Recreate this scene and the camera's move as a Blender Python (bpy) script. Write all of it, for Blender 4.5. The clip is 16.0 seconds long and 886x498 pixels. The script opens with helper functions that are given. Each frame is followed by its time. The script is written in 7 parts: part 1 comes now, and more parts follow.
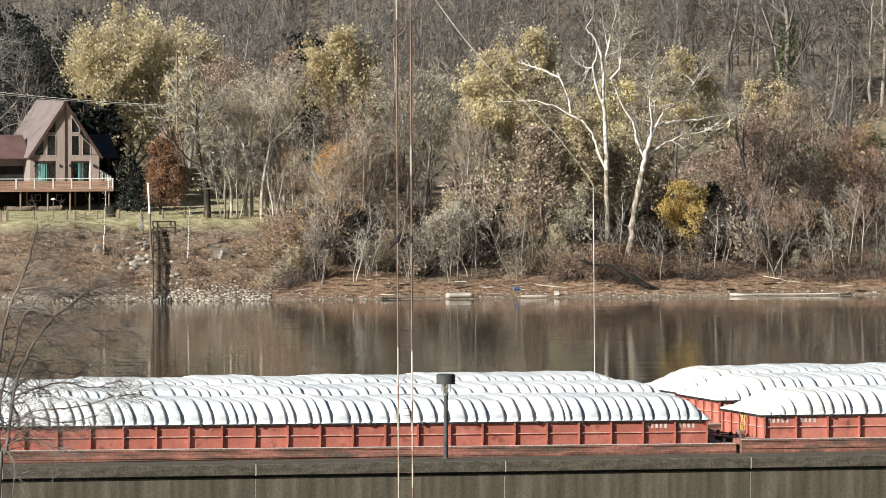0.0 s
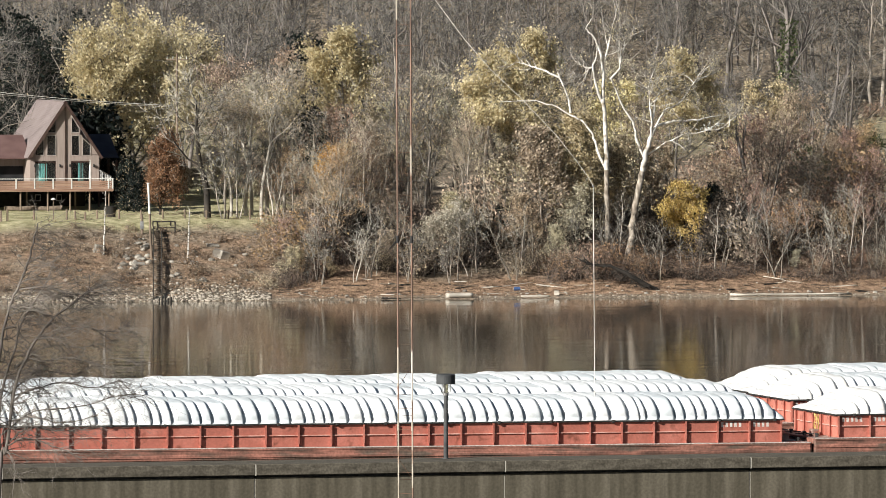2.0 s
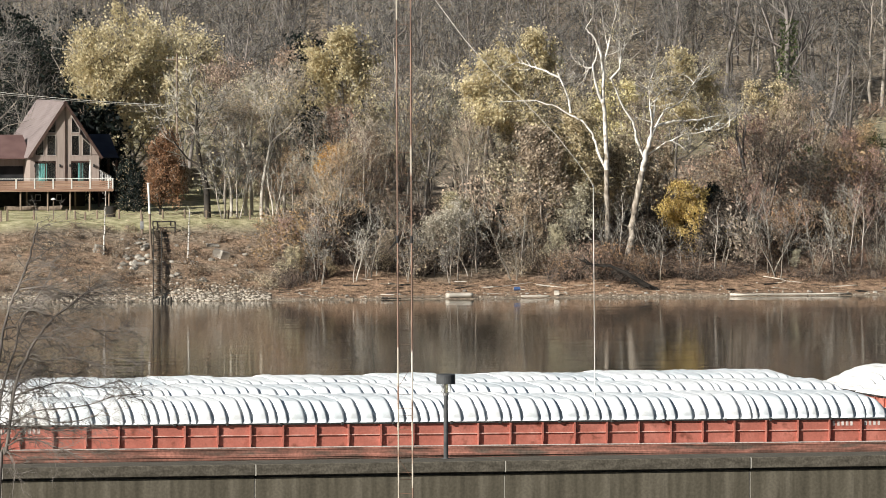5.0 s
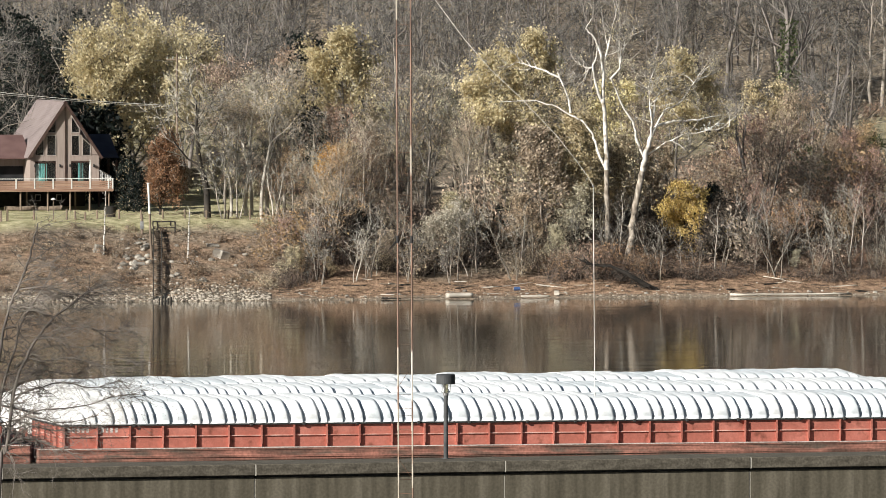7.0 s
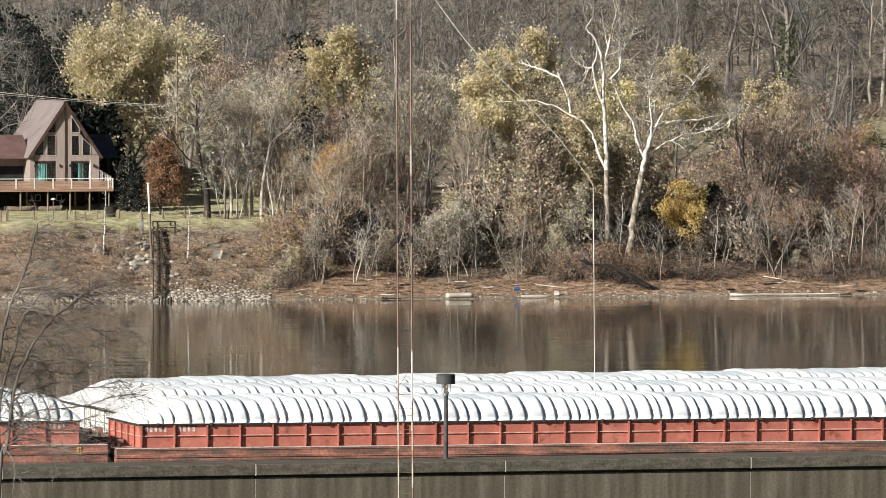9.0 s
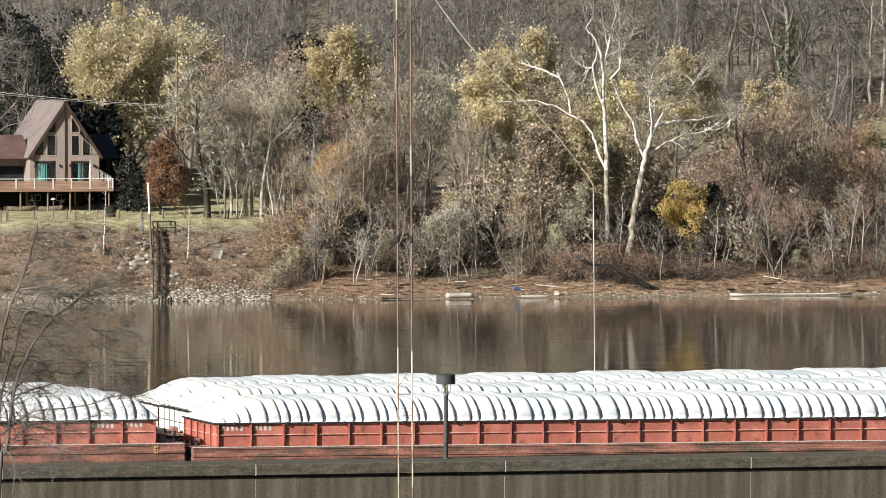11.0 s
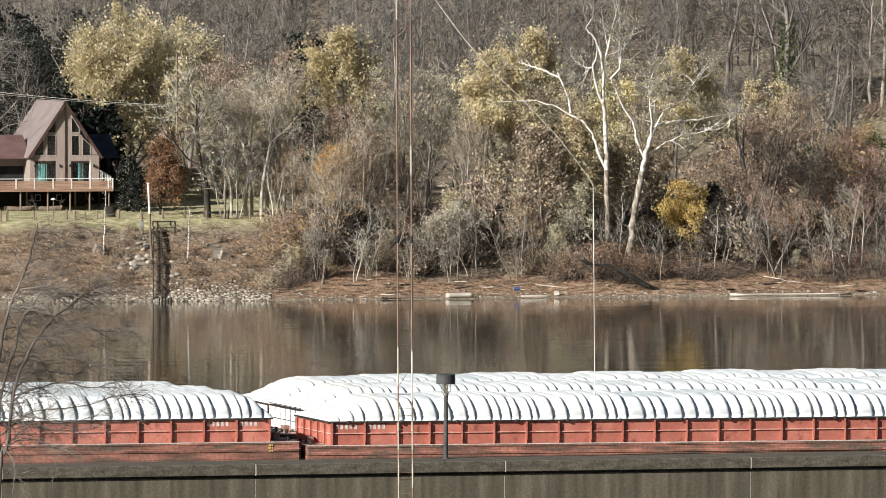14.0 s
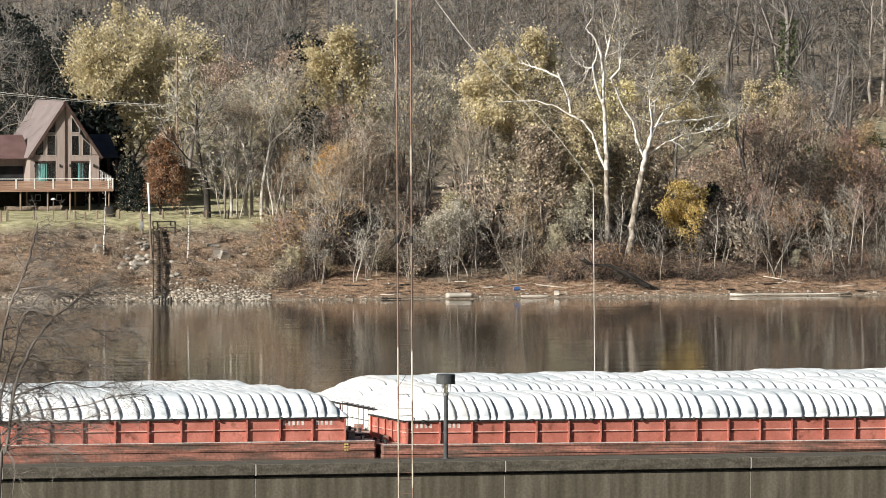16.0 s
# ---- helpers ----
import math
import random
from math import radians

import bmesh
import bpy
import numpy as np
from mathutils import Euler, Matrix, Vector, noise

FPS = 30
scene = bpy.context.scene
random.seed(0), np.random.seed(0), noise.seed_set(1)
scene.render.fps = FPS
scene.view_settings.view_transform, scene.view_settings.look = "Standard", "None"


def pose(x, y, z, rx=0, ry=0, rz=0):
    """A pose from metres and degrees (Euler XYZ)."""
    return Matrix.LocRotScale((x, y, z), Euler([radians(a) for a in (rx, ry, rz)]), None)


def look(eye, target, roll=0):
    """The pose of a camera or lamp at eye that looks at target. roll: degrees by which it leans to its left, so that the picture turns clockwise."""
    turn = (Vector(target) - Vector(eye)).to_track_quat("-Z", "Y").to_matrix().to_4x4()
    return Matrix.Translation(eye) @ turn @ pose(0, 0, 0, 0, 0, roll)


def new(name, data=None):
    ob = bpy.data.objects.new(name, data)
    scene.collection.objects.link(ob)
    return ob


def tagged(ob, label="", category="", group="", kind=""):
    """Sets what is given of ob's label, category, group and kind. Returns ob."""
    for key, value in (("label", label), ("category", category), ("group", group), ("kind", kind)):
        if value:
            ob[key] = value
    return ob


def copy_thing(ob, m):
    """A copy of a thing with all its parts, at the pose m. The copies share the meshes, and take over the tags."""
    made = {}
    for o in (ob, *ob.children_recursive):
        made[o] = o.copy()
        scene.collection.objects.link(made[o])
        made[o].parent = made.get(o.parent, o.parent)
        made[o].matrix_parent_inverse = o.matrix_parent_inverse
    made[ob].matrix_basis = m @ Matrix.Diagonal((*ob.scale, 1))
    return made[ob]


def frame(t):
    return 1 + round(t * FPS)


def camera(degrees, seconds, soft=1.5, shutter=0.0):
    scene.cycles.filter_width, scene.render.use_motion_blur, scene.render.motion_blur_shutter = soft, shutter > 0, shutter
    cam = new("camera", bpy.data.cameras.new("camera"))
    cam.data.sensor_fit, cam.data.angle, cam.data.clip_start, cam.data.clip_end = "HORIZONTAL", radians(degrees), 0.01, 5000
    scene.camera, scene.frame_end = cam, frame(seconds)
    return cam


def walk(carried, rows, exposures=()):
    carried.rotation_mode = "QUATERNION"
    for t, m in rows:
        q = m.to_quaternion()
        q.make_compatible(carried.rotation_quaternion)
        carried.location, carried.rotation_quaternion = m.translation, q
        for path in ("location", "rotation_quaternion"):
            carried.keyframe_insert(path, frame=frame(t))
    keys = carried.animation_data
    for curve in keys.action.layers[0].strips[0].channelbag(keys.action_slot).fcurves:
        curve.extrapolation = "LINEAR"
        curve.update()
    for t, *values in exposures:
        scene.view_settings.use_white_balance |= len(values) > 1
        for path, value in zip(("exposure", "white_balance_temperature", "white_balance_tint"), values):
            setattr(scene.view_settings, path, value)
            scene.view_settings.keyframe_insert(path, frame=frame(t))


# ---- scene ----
HEAD = 14.5                      # heading of river, tow, lock wall and far bank, degrees
CH, SH = math.cos(radians(HEAD)), math.sin(radians(HEAD))
TAN = SH / CH

cam = camera(6.41, 16.0, soft=0.75)
walk(cam, [(0.0, pose(0, 0, 26.9, 90 - 1.661, 0, 0)), (16.0, pose(0, 0, 26.9, 90 - 1.661, 0, 0))],
     exposures=[(0.0, 0.59), (16.0, 0.59)])

# ---- light ----
SUN_FROM = Vector((-0.66, -0.60, 0.44)).normalized()
world = bpy.data.worlds.new("sky")
scene.world = world
world.use_nodes = True
wn = world.node_tree
sky = wn.nodes.new("ShaderNodeTexSky")
sky.sky_type = "NISHITA"
sky.sun_disc = False
sky.sun_elevation = math.asin(SUN_FROM.z)
sky.sun_rotation = math.atan2(SUN_FROM.x, SUN_FROM.y)
wn.links.new(sky.outputs[0], wn.nodes["Background"].inputs[0])
wn.nodes["Background"].inputs[1].default_value = 0.027
sun = new("sun", bpy.data.lights.new("sun", "SUN"))
sun.data.energy, sun.data.angle, sun.data.color = 5.0, radians(0.5), (1.0, 0.968, 0.895)
sun.matrix_world = look(SUN_FROM * 300, (0, 0, 0))


# ---- materials ----
def material(name, dark, light, scale=3.0, rough=0.8, bump=0.2, detail=6.0, metal=0.0, stretch=(1, 1, 1),
             coarse=None, island=0.0, objects=0.0, spec=0.3, bump_size=0.02, lo=0.35, hi=0.65, through_light=0.0, grain=None, tint=0.0):
    """Two-tone noise surface; coarse adds a third colour in large patches: (colour, scale, from, to);
    grain adds fine speckle: (scale, darkest, lightest); tint varies hue and value from plant to plant."""
    m = bpy.data.materials.new(name)
    m.use_nodes = True
    nt = m.node_tree
    b = nt.nodes["Principled BSDF"]
    b.inputs["Roughness"].default_value = rough
    b.inputs["Metallic"].default_value = metal
    b.inputs["Specular IOR Level"].default_value = spec
    co = nt.nodes.new("ShaderNodeTexCoord")
    mp = nt.nodes.new("ShaderNodeMapping")
    mp.inputs["Scale"].default_value = stretch
    nt.links.new(co.outputs["Object"], mp.inputs[0])
    n = nt.nodes.new("ShaderNodeTexNoise")
    n.inputs["Scale"].default_value, n.inputs["Detail"].default_value = scale, detail
    nt.links.new(mp.outputs[0], n.inputs["Vector"])
    r = nt.nodes.new("ShaderNodeValToRGB")
    r.color_ramp.elements[0].position, r.color_ramp.elements[1].position = lo, hi
    r.color_ramp.elements[0].color, r.color_ramp.elements[1].color = (*dark, 1), (*light, 1)
    fac = n.outputs["Fac"]
    for amount, node, socket in ((island, "ShaderNodeNewGeometry", "Random Per Island"), (objects, "ShaderNodeObjectInfo", "Random")):
        if amount:
            g = nt.nodes.new(node)
            a = nt.nodes.new("ShaderNodeMath")
            a.operation = "MULTIPLY_ADD"
            nt.links.new(g.outputs[socket], a.inputs[0])
            a.inputs[1].default_value = amount
            s = nt.nodes.new("ShaderNodeMath")
            s.operation = "SUBTRACT"
            nt.links.new(fac, s.inputs[0])
            s.inputs[1].default_value = amount / 2
            nt.links.new(s.outputs[0], a.inputs[2])
            fac = a.outputs[0]
    nt.links.new(fac, r.inputs[0])
    colour = r.outputs[0]
    if coarse:
        c, cs, c0, c1 = coarse
        n2 = nt.nodes.new("ShaderNodeTexNoise")
        n2.inputs["Scale"].default_value, n2.inputs["Detail"].default_value = cs, 5
        nt.links.new(mp.outputs[0], n2.inputs["Vector"])
        mr = nt.nodes.new("ShaderNodeMapRange")
        mr.inputs["From Min"].default_value, mr.inputs["From Max"].default_value = c0, c1
        nt.links.new(n2.outputs["Fac"], mr.inputs["Value"])
        mx = nt.nodes.new("ShaderNodeMixRGB")
        mx.inputs[2].default_value = (*c, 1)
        nt.links.new(mr.outputs[0], mx.inputs[0])
        nt.links.new(colour, mx.inputs[1])
        colour = mx.outputs[0]
    if grain:
        n3 = nt.nodes.new("ShaderNodeTexNoise")
        n3.inputs["Scale"].default_value, n3.inputs["Detail"].default_value = grain[0], 3
        nt.links.new(co.outputs["Object"], n3.inputs["Vector"])
        g3 = nt.nodes.new("ShaderNodeMapRange")
        g3.inputs["From Min"].default_value, g3.inputs["From Max"].default_value = 0.3, 0.7
        g3.inputs["To Min"].default_value, g3.inputs["To Max"].default_value = grain[1], grain[2]
        nt.links.new(n3.outputs["Fac"], g3.inputs["Value"])
        m3 = nt.nodes.new("ShaderNodeMixRGB")
        m3.blend_type = "MULTIPLY"
        m3.inputs[0].default_value = 1.0
        nt.links.new(colour, m3.inputs[1])
        nt.links.new(g3.outputs[0], m3.inputs[2])
        colour = m3.outputs[0]
    if tint:
        info = nt.nodes.new("ShaderNodeObjectInfo")
        hs = nt.nodes.new("ShaderNodeHueSaturation")
        for socket, lo2, hi2, times in (("Hue", 0.5 - tint, 0.5 + tint, 1.0), ("Value", 0.80, 1.22, 7.0), ("Saturation", 0.7, 1.15, 13.0)):
            fr = nt.nodes.new("ShaderNodeMath")
            fr.operation = "MULTIPLY"
            fr.inputs[1].default_value = times
            nt.links.new(info.outputs["Random"], fr.inputs[0])
            wr = nt.nodes.new("ShaderNodeMath")
            wr.operation = "FRACT"
            nt.links.new(fr.outputs[0], wr.inputs[0])
            rg = nt.nodes.new("ShaderNodeMapRange")
            rg.inputs["To Min"].default_value, rg.inputs["To Max"].default_value = lo2, hi2
            nt.links.new(wr.outputs[0], rg.inputs["Value"])
            nt.links.new(rg.outputs[0], hs.inputs[socket])
        nt.links.new(colour, hs.inputs["Color"])
        colour = hs.outputs[0]
    nt.links.new(colour, b.inputs["Base Color"])
    if bump:
        bp = nt.nodes.new("ShaderNodeBump")
        bp.inputs["Strength"].default_value, bp.inputs["Distance"].default_value = bump, bump_size
        nt.links.new(n.outputs["Fac"], bp.inputs["Height"])
        nt.links.new(bp.outputs[0], b.inputs["Normal"])
    if through_light:
        tr = nt.nodes.new("ShaderNodeBsdfTranslucent")
        nt.links.new(colour, tr.inputs[0])
        ms = nt.nodes.new("ShaderNodeMixShader")
        ms.inputs[0].default_value = through_light
        nt.links.new(b.outputs[0], ms.inputs[1])
        nt.links.new(tr.outputs[0], ms.inputs[2])
        nt.links.new(ms.outputs[0], nt.nodes["Material Output"].inputs[0])
    return m


def leaf_material(name, dark, light, through_light=0.35, vary=0.34, tint=0.0):
    return material(name, dark, light, scale=0.8, rough=0.7, bump=0, island=vary, objects=0.10, through_light=through_light, tint=tint)


M_BARK_GREY = material("grey_bark", (0.13, 0.115, 0.10), (0.36, 0.32, 0.275), 1.5, 0.9, 0.4, objects=0.5, stretch=(1, 1, 0.3))
M_BARK_DARK = material("dark_bark", (0.025, 0.022, 0.02), (0.07, 0.06, 0.05), 2.0, 0.9, 0.4, stretch=(1, 1, 0.3))
M_BARK_PALE = material("pale_sycamore_bark", (0.50, 0.47, 0.42), (0.84, 0.81, 0.77), 1.4, 0.8, 0.2, coarse=((0.24, 0.20, 0.15), 1.8, 0.53, 0.66))
M_BARK_MOTTLED = material("mottled_brown_bark", (0.13, 0.108, 0.083), (0.50, 0.44, 0.37), 3.0, 0.85, 0.3, stretch=(1, 1, 0.5), coarse=((0.16, 0.125, 0.09), 1.2, 0.48, 0.66))
M_TWIG_GREY = material("grey_twigs", (0.085, 0.078, 0.068), (0.45, 0.42, 0.368), 0.6, 0.9, 0, island=0.4, objects=0.3, tint=0.015)
M_TWIG_BROWN = material("brown_twigs", (0.085, 0.066, 0.050), (0.49, 0.395, 0.305), 0.6, 0.9, 0, island=0.4, objects=0.3, tint=0.02)
M_TWIG_PALE = material("pale_twigs", (0.26, 0.235, 0.20), (0.54, 0.495, 0.43), 0.6, 0.9, 0, island=0.3)
M_LEAF_TAN = leaf_material("tan_leaves", (0.20, 0.155, 0.10), (0.66, 0.545, 0.385), tint=0.03)
M_LEAF_YELLOW = leaf_material("pale_yellow_leaves", (0.48, 0.40, 0.23), (0.82, 0.725, 0.49), 0.42)
M_LEAF_FAR = leaf_material("faded_far_leaves", (0.12, 0.105, 0.075), (0.36, 0.31, 0.22))
M_LEAF_GOLD = leaf_material("golden_leaves", (0.36, 0.25, 0.075), (0.84, 0.66, 0.28))
M_LEAF_RUSSET = leaf_material("russet_leaves", (0.08, 0.046, 0.03), (0.42, 0.245, 0.145))
M_LEAF_SCRUB = leaf_material("dry_scrub_leaves", (0.12, 0.082, 0.055), (0.44, 0.31, 0.205))
M_LEAF_RUST = leaf_material("rusty_leaves", (0.16, 0.10, 0.064), (0.54, 0.355, 0.23), tint=0.02)
M_LEAF_OLIVE = leaf_material("olive_leaves", (0.22, 0.18, 0.11), (0.80, 0.69, 0.47), tint=0.025)
M_LEAF_CREAM = leaf_material("cream_leaves", (0.24, 0.215, 0.16), (0.64, 0.59, 0.48))
# bramble leaves coloured near black to paint shaded gaps
M_LEAF_BRAMBLE = leaf_material("gap_shade_bramble_leaves", (0.018, 0.015, 0.012), (0.085, 0.068, 0.05))
M_TWIG_RED = material("reddish_twigs", (0.12, 0.075, 0.062), (0.47, 0.315, 0.265), 0.6, 0.9, 0, island=0.4)
# stem colour darkened to carry the shade inside the thicket
M_TANGLE = material("shade_dark_stems", (0.025, 0.020, 0.017), (0.20, 0.15, 0.12), 0.3, 0.9, 0, island=0.8)
M_LEAF_IVY = leaf_material("ivy_leaves", (0.035, 0.05, 0.02), (0.13, 0.16, 0.06))
M_LEAF_ORANGE = leaf_material("orange_leaves", (0.28, 0.14, 0.035), (0.72, 0.42, 0.13))
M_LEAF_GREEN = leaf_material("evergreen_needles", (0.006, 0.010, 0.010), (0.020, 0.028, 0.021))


def ground_material():
    """Leaf litter on the wooded slopes, grass on the lawn, stones and mud by the water, told apart by place and height."""
    m = bpy.data.materials.new("bank_ground")
    m.use_nodes = True
    nt = m.node_tree
    b = nt.nodes["Principled BSDF"]
    b.inputs["Roughness"].default_value = 0.95
    b.inputs["Specular IOR Level"].default_value = 0.15
    at = nt.nodes.new("ShaderNodeAttribute")
    at.attribute_name = "cover"
    sep = nt.nodes.new("ShaderNodeSeparateColor")
    nt.links.new(at.outputs["Color"], sep.inputs[0])
    co = nt.nodes.new("ShaderNodeTexCoord")

    def noisy(scale, a, bcol, lo=0.38, hi=0.62, detail=8):
        n = nt.nodes.new("ShaderNodeTexNoise")
        n.inputs["Scale"].default_value, n.inputs["Detail"].default_value = scale, detail
        n.inputs["Roughness"].default_value = 0.7
        nt.links.new(co.outputs["Object"], n.inputs["Vector"])
        r = nt.nodes.new("ShaderNodeValToRGB")
        r.color_ramp.elements[0].position, r.color_ramp.elements[1].position = lo, hi
        r.color_ramp.elements[0].color, r.color_ramp.elements[1].color = (*a, 1), (*bcol, 1)
        nt.links.new(n.outputs["Fac"], r.inputs[0])
        return r.outputs[0], n.outputs["Fac"]

    litter, h1 = noisy(1.6, (0.065, 0.053, 0.041), (0.42, 0.34, 0.255))
    grass, _ = noisy(0.9, (0.27, 0.255, 0.125), (0.66, 0.60, 0.38))
    stones, _ = noisy(2.5, (0.11, 0.08, 0.058), (0.64, 0.52, 0.40), 0.38, 0.64)
    russet, _ = noisy(1.2, (0.115, 0.073, 0.048), (0.50, 0.335, 0.225))
    colour = litter
    for i, c in ((0, grass), (1, stones), (2, russet)):
        mx = nt.nodes.new("ShaderNodeMixRGB")
        nt.links.new(sep.outputs[i], mx.inputs[0])
        nt.links.new(colour, mx.inputs[1])
        nt.links.new(c, mx.inputs[2])
        colour = mx.outputs[0]
    nt.links.new(colour, b.inputs["Base Color"])
    bp = nt.nodes.new("ShaderNodeBump")
    bp.inputs["Strength"].default_value, bp.inputs["Distance"].default_value = 0.9, 0.55
    nt.links.new(h1, bp.inputs["Height"])
    nt.links.new(bp.outputs[0], b.inputs["Normal"])
    return m


def water_material():
    m = bpy.data.materials.new("river_water")
    m.use_nodes = True
    nt = m.node_tree
    b = nt.nodes["Principled BSDF"]
    b.inputs["Base Color"].default_value = (0.04, 0.037, 0.029, 1)
    b.inputs["Roughness"].default_value = 0.04
    b.inputs["IOR"].default_value = 1.33
    co = nt.nodes.new("ShaderNodeTexCoord")
    last = None
    for scale, stretch, dist in ((1.1, (0.3, 1.0, 1), 0.006), (0.33, (0.14, 1.0, 1), 0.03), (0.07, (0.4, 1.0, 1), 0.02)):
        mp = nt.nodes.new("ShaderNodeMapping")
        mp.inputs["Scale"].default_value = stretch
        nt.links.new(co.outputs["Object"], mp.inputs[0])
        n = nt.nodes.new("ShaderNodeTexNoise")
        n.inputs["Scale"].default_value, n.inputs["Detail"].default_value = scale, 4
        nt.links.new(mp.outputs[0], n.inputs["Vector"])
        bp = nt.nodes.new("ShaderNodeBump")
        bp.inputs["Strength"].default_value, bp.inputs["Distance"].default_value = 1.0, dist
        nt.links.new(n.outputs["Fac"], bp.inputs["Height"])
        if last:
            nt.links.new(last, bp.inputs["Normal"])
        last = bp.outputs[0]
    nt.links.new(last, b.inputs["Normal"])
    return m


M_GROUND = ground_material()
M_WATER = water_material()
M_CONCRETE = material("weathered_concrete", (0.060, 0.052, 0.037), (0.137, 0.12, 0.088), 2.6, 0.9, 0.5, stretch=(1, 1, 0.07), detail=10, lo=0.25, hi=0.75, coarse=((0.165, 0.145, 0.11), 1.6, 0.52, 0.74), grain=(7.0, 0.80, 1.18))
M_CAP = material("stained_concrete", (0.068, 0.059, 0.045), (0.125, 0.11, 0.086), 4.0, 0.9, 0.4, stretch=(0.4, 1, 1), grain=(9.0, 0.65, 1.3))
M_CAULK = material("joint_caulk", (0.30, 0.28, 0.24), (0.55, 0.52, 0.46), 3.0, 0.8, 0)
M_BARGE_RED = material("red_oxide_paint", (0.40, 0.135, 0.10), (0.56, 0.215, 0.165), 0.8, 0.6, 0.1, coarse=((0.16, 0.055, 0.035), 1.3, 0.58, 0.72), objects=0.25, spec=0.35, grain=(8.0, 0.88, 1.1))
# paler red than the coaming plates, for the mid rails
M_RAIL = material("pale_red_rail_paint", (0.50, 0.23, 0.18), (0.74, 0.50, 0.43), 1.6, 0.6, 0.1)
# navy roof colour that includes the A-frame's shade and blue skylight
M_ROOF_SHADED = material("navy_shaded_roof", (0.018, 0.024, 0.042), (0.032, 0.041, 0.066), 0.8, 0.7, 0.1)
M_HULL = material("scraped_hull_paint", (0.135, 0.072, 0.055), (0.42, 0.185, 0.138), 1.2, 0.7, 0.15, stretch=(0.4, 1, 2.5), coarse=((0.13, 0.095, 0.075), 1.0, 0.49, 0.66), grain=(6.0, 0.70, 1.22))
M_DECK = material("worn_steel_deck", (0.24, 0.20, 0.17), (0.55, 0.48, 0.42), 1.5, 0.7, 0.2, coarse=((0.25, 0.08, 0.055), 0.8, 0.45, 0.6))
M_COVER = material("white_cover_paint", (0.70, 0.75, 0.78), (0.88, 0.90, 0.91), 0.7, 0.5, 0.1, coarse=((0.52, 0.54, 0.54), 0.8, 0.58, 0.82), objects=0.5, grain=(2.6, 0.84, 1.06))
M_COVER_DIRTY = material("soiled_cover_paint", (0.66, 0.66, 0.65), (0.84, 0.84, 0.83), 0.9, 0.55, 0.1, coarse=((0.50, 0.44, 0.37), 1.1, 0.56, 0.80))
M_DARK = material("black_steel_and_cap_shade", (0.015, 0.015, 0.016), (0.05, 0.048, 0.045), 3.0, 0.6, 0.1)
M_LETTER = material("white_lettering", (0.48, 0.40, 0.36), (0.75, 0.70, 0.66), 6.0, 0.7, 0)
M_ROPE = material("pale_rope", (0.52, 0.49, 0.44), (0.76, 0.73, 0.67), 6.0, 0.8, 0)
M_YELLOW_ROPE = material("yellow_rope", (0.45, 0.33, 0.10), (0.65, 0.5, 0.18), 6.0, 0.8, 0)
M_RUST_DARK = material("dark_rust", (0.07, 0.04, 0.028), (0.18, 0.10, 0.065), 2.0, 0.8, 0)
M_RUST = material("rusty_galvanised_steel", (0.13, 0.085, 0.065), (0.30, 0.20, 0.15), 1.4, 0.7, 0.1, coarse=((0.66, 0.62, 0.56), 0.42, 0.57, 0.60), stretch=(0.02, 0.02, 1))
M_MAST_CREAM = material("worn_cream_paint", (0.38, 0.33, 0.26), (0.66, 0.61, 0.52), 1.6, 0.7, 0.1, coarse=((0.28, 0.16, 0.11), 1.6, 0.50, 0.60), stretch=(0.02, 0.02, 1))
M_LAMP_GREY = material("dark_grey_paint", (0.045, 0.047, 0.05), (0.085, 0.088, 0.09), 2.0, 0.5, 0.05)
M_WHITE = material("white_paint", (0.62, 0.61, 0.58), (0.80, 0.79, 0.76), 2.0, 0.6, 0.05)
M_SIDING = material("tan_board_siding", (0.29, 0.235, 0.205), (0.37, 0.305, 0.27), 1.5, 0.7, 0.15, stretch=(6, 6, 0.3))
M_ROOF = material("brown_metal_roof", (0.225, 0.185, 0.178), (0.275, 0.228, 0.22), 0.6, 0.45, 0.05, spec=0.4)
M_ROOF_MAROON = material("maroon_metal_roof", (0.12, 0.07, 0.065), (0.17, 0.105, 0.095), 0.6, 0.5, 0.05)
M_DARK_WOOD = material("dark_wood_and_deck_shade", (0.02, 0.018, 0.016), (0.05, 0.043, 0.036), 1.5, 0.85, 0.1)
M_ROOF_TRIM = material("dark_brown_trim", (0.05, 0.03, 0.024), (0.09, 0.055, 0.045), 2.0, 0.6, 0.05)
M_DECK_WOOD = material("red_brown_deck_boards", (0.25, 0.15, 0.105), (0.42, 0.275, 0.20), 1.2, 0.8, 0.15, stretch=(0.3, 0.3, 4))
M_POST = material("grey_brown_timber", (0.13, 0.10, 0.075), (0.26, 0.20, 0.15), 2.0, 0.85, 0.2, stretch=(2, 2, 0.3))
M_STONE = material("pale_limestone", (0.18, 0.16, 0.135), (0.42, 0.39, 0.34), 1.5, 0.9, 0.4, objects=0.4)
M_DRIFT = material("bleached_driftwood", (0.35, 0.31, 0.26), (0.66, 0.61, 0.53), 1.5, 0.85, 0.3, stretch=(0.3, 2, 2))
M_FRAME = material("pale_window_paint", (0.34, 0.295, 0.265), (0.45, 0.395, 0.36), 2.0, 0.6, 0.05)
M_SHEER = material("pale_sheer_cloth", (0.45, 0.55, 0.52), (0.66, 0.74, 0.70), 3.0, 0.8, 0.1, stretch=(6, 6, 0.2))
M_CURTAIN = material("teal_curtain", (0.10, 0.30, 0.29), (0.22, 0.48, 0.45), 3.0, 0.8, 0.1, stretch=(6, 6, 0.2))
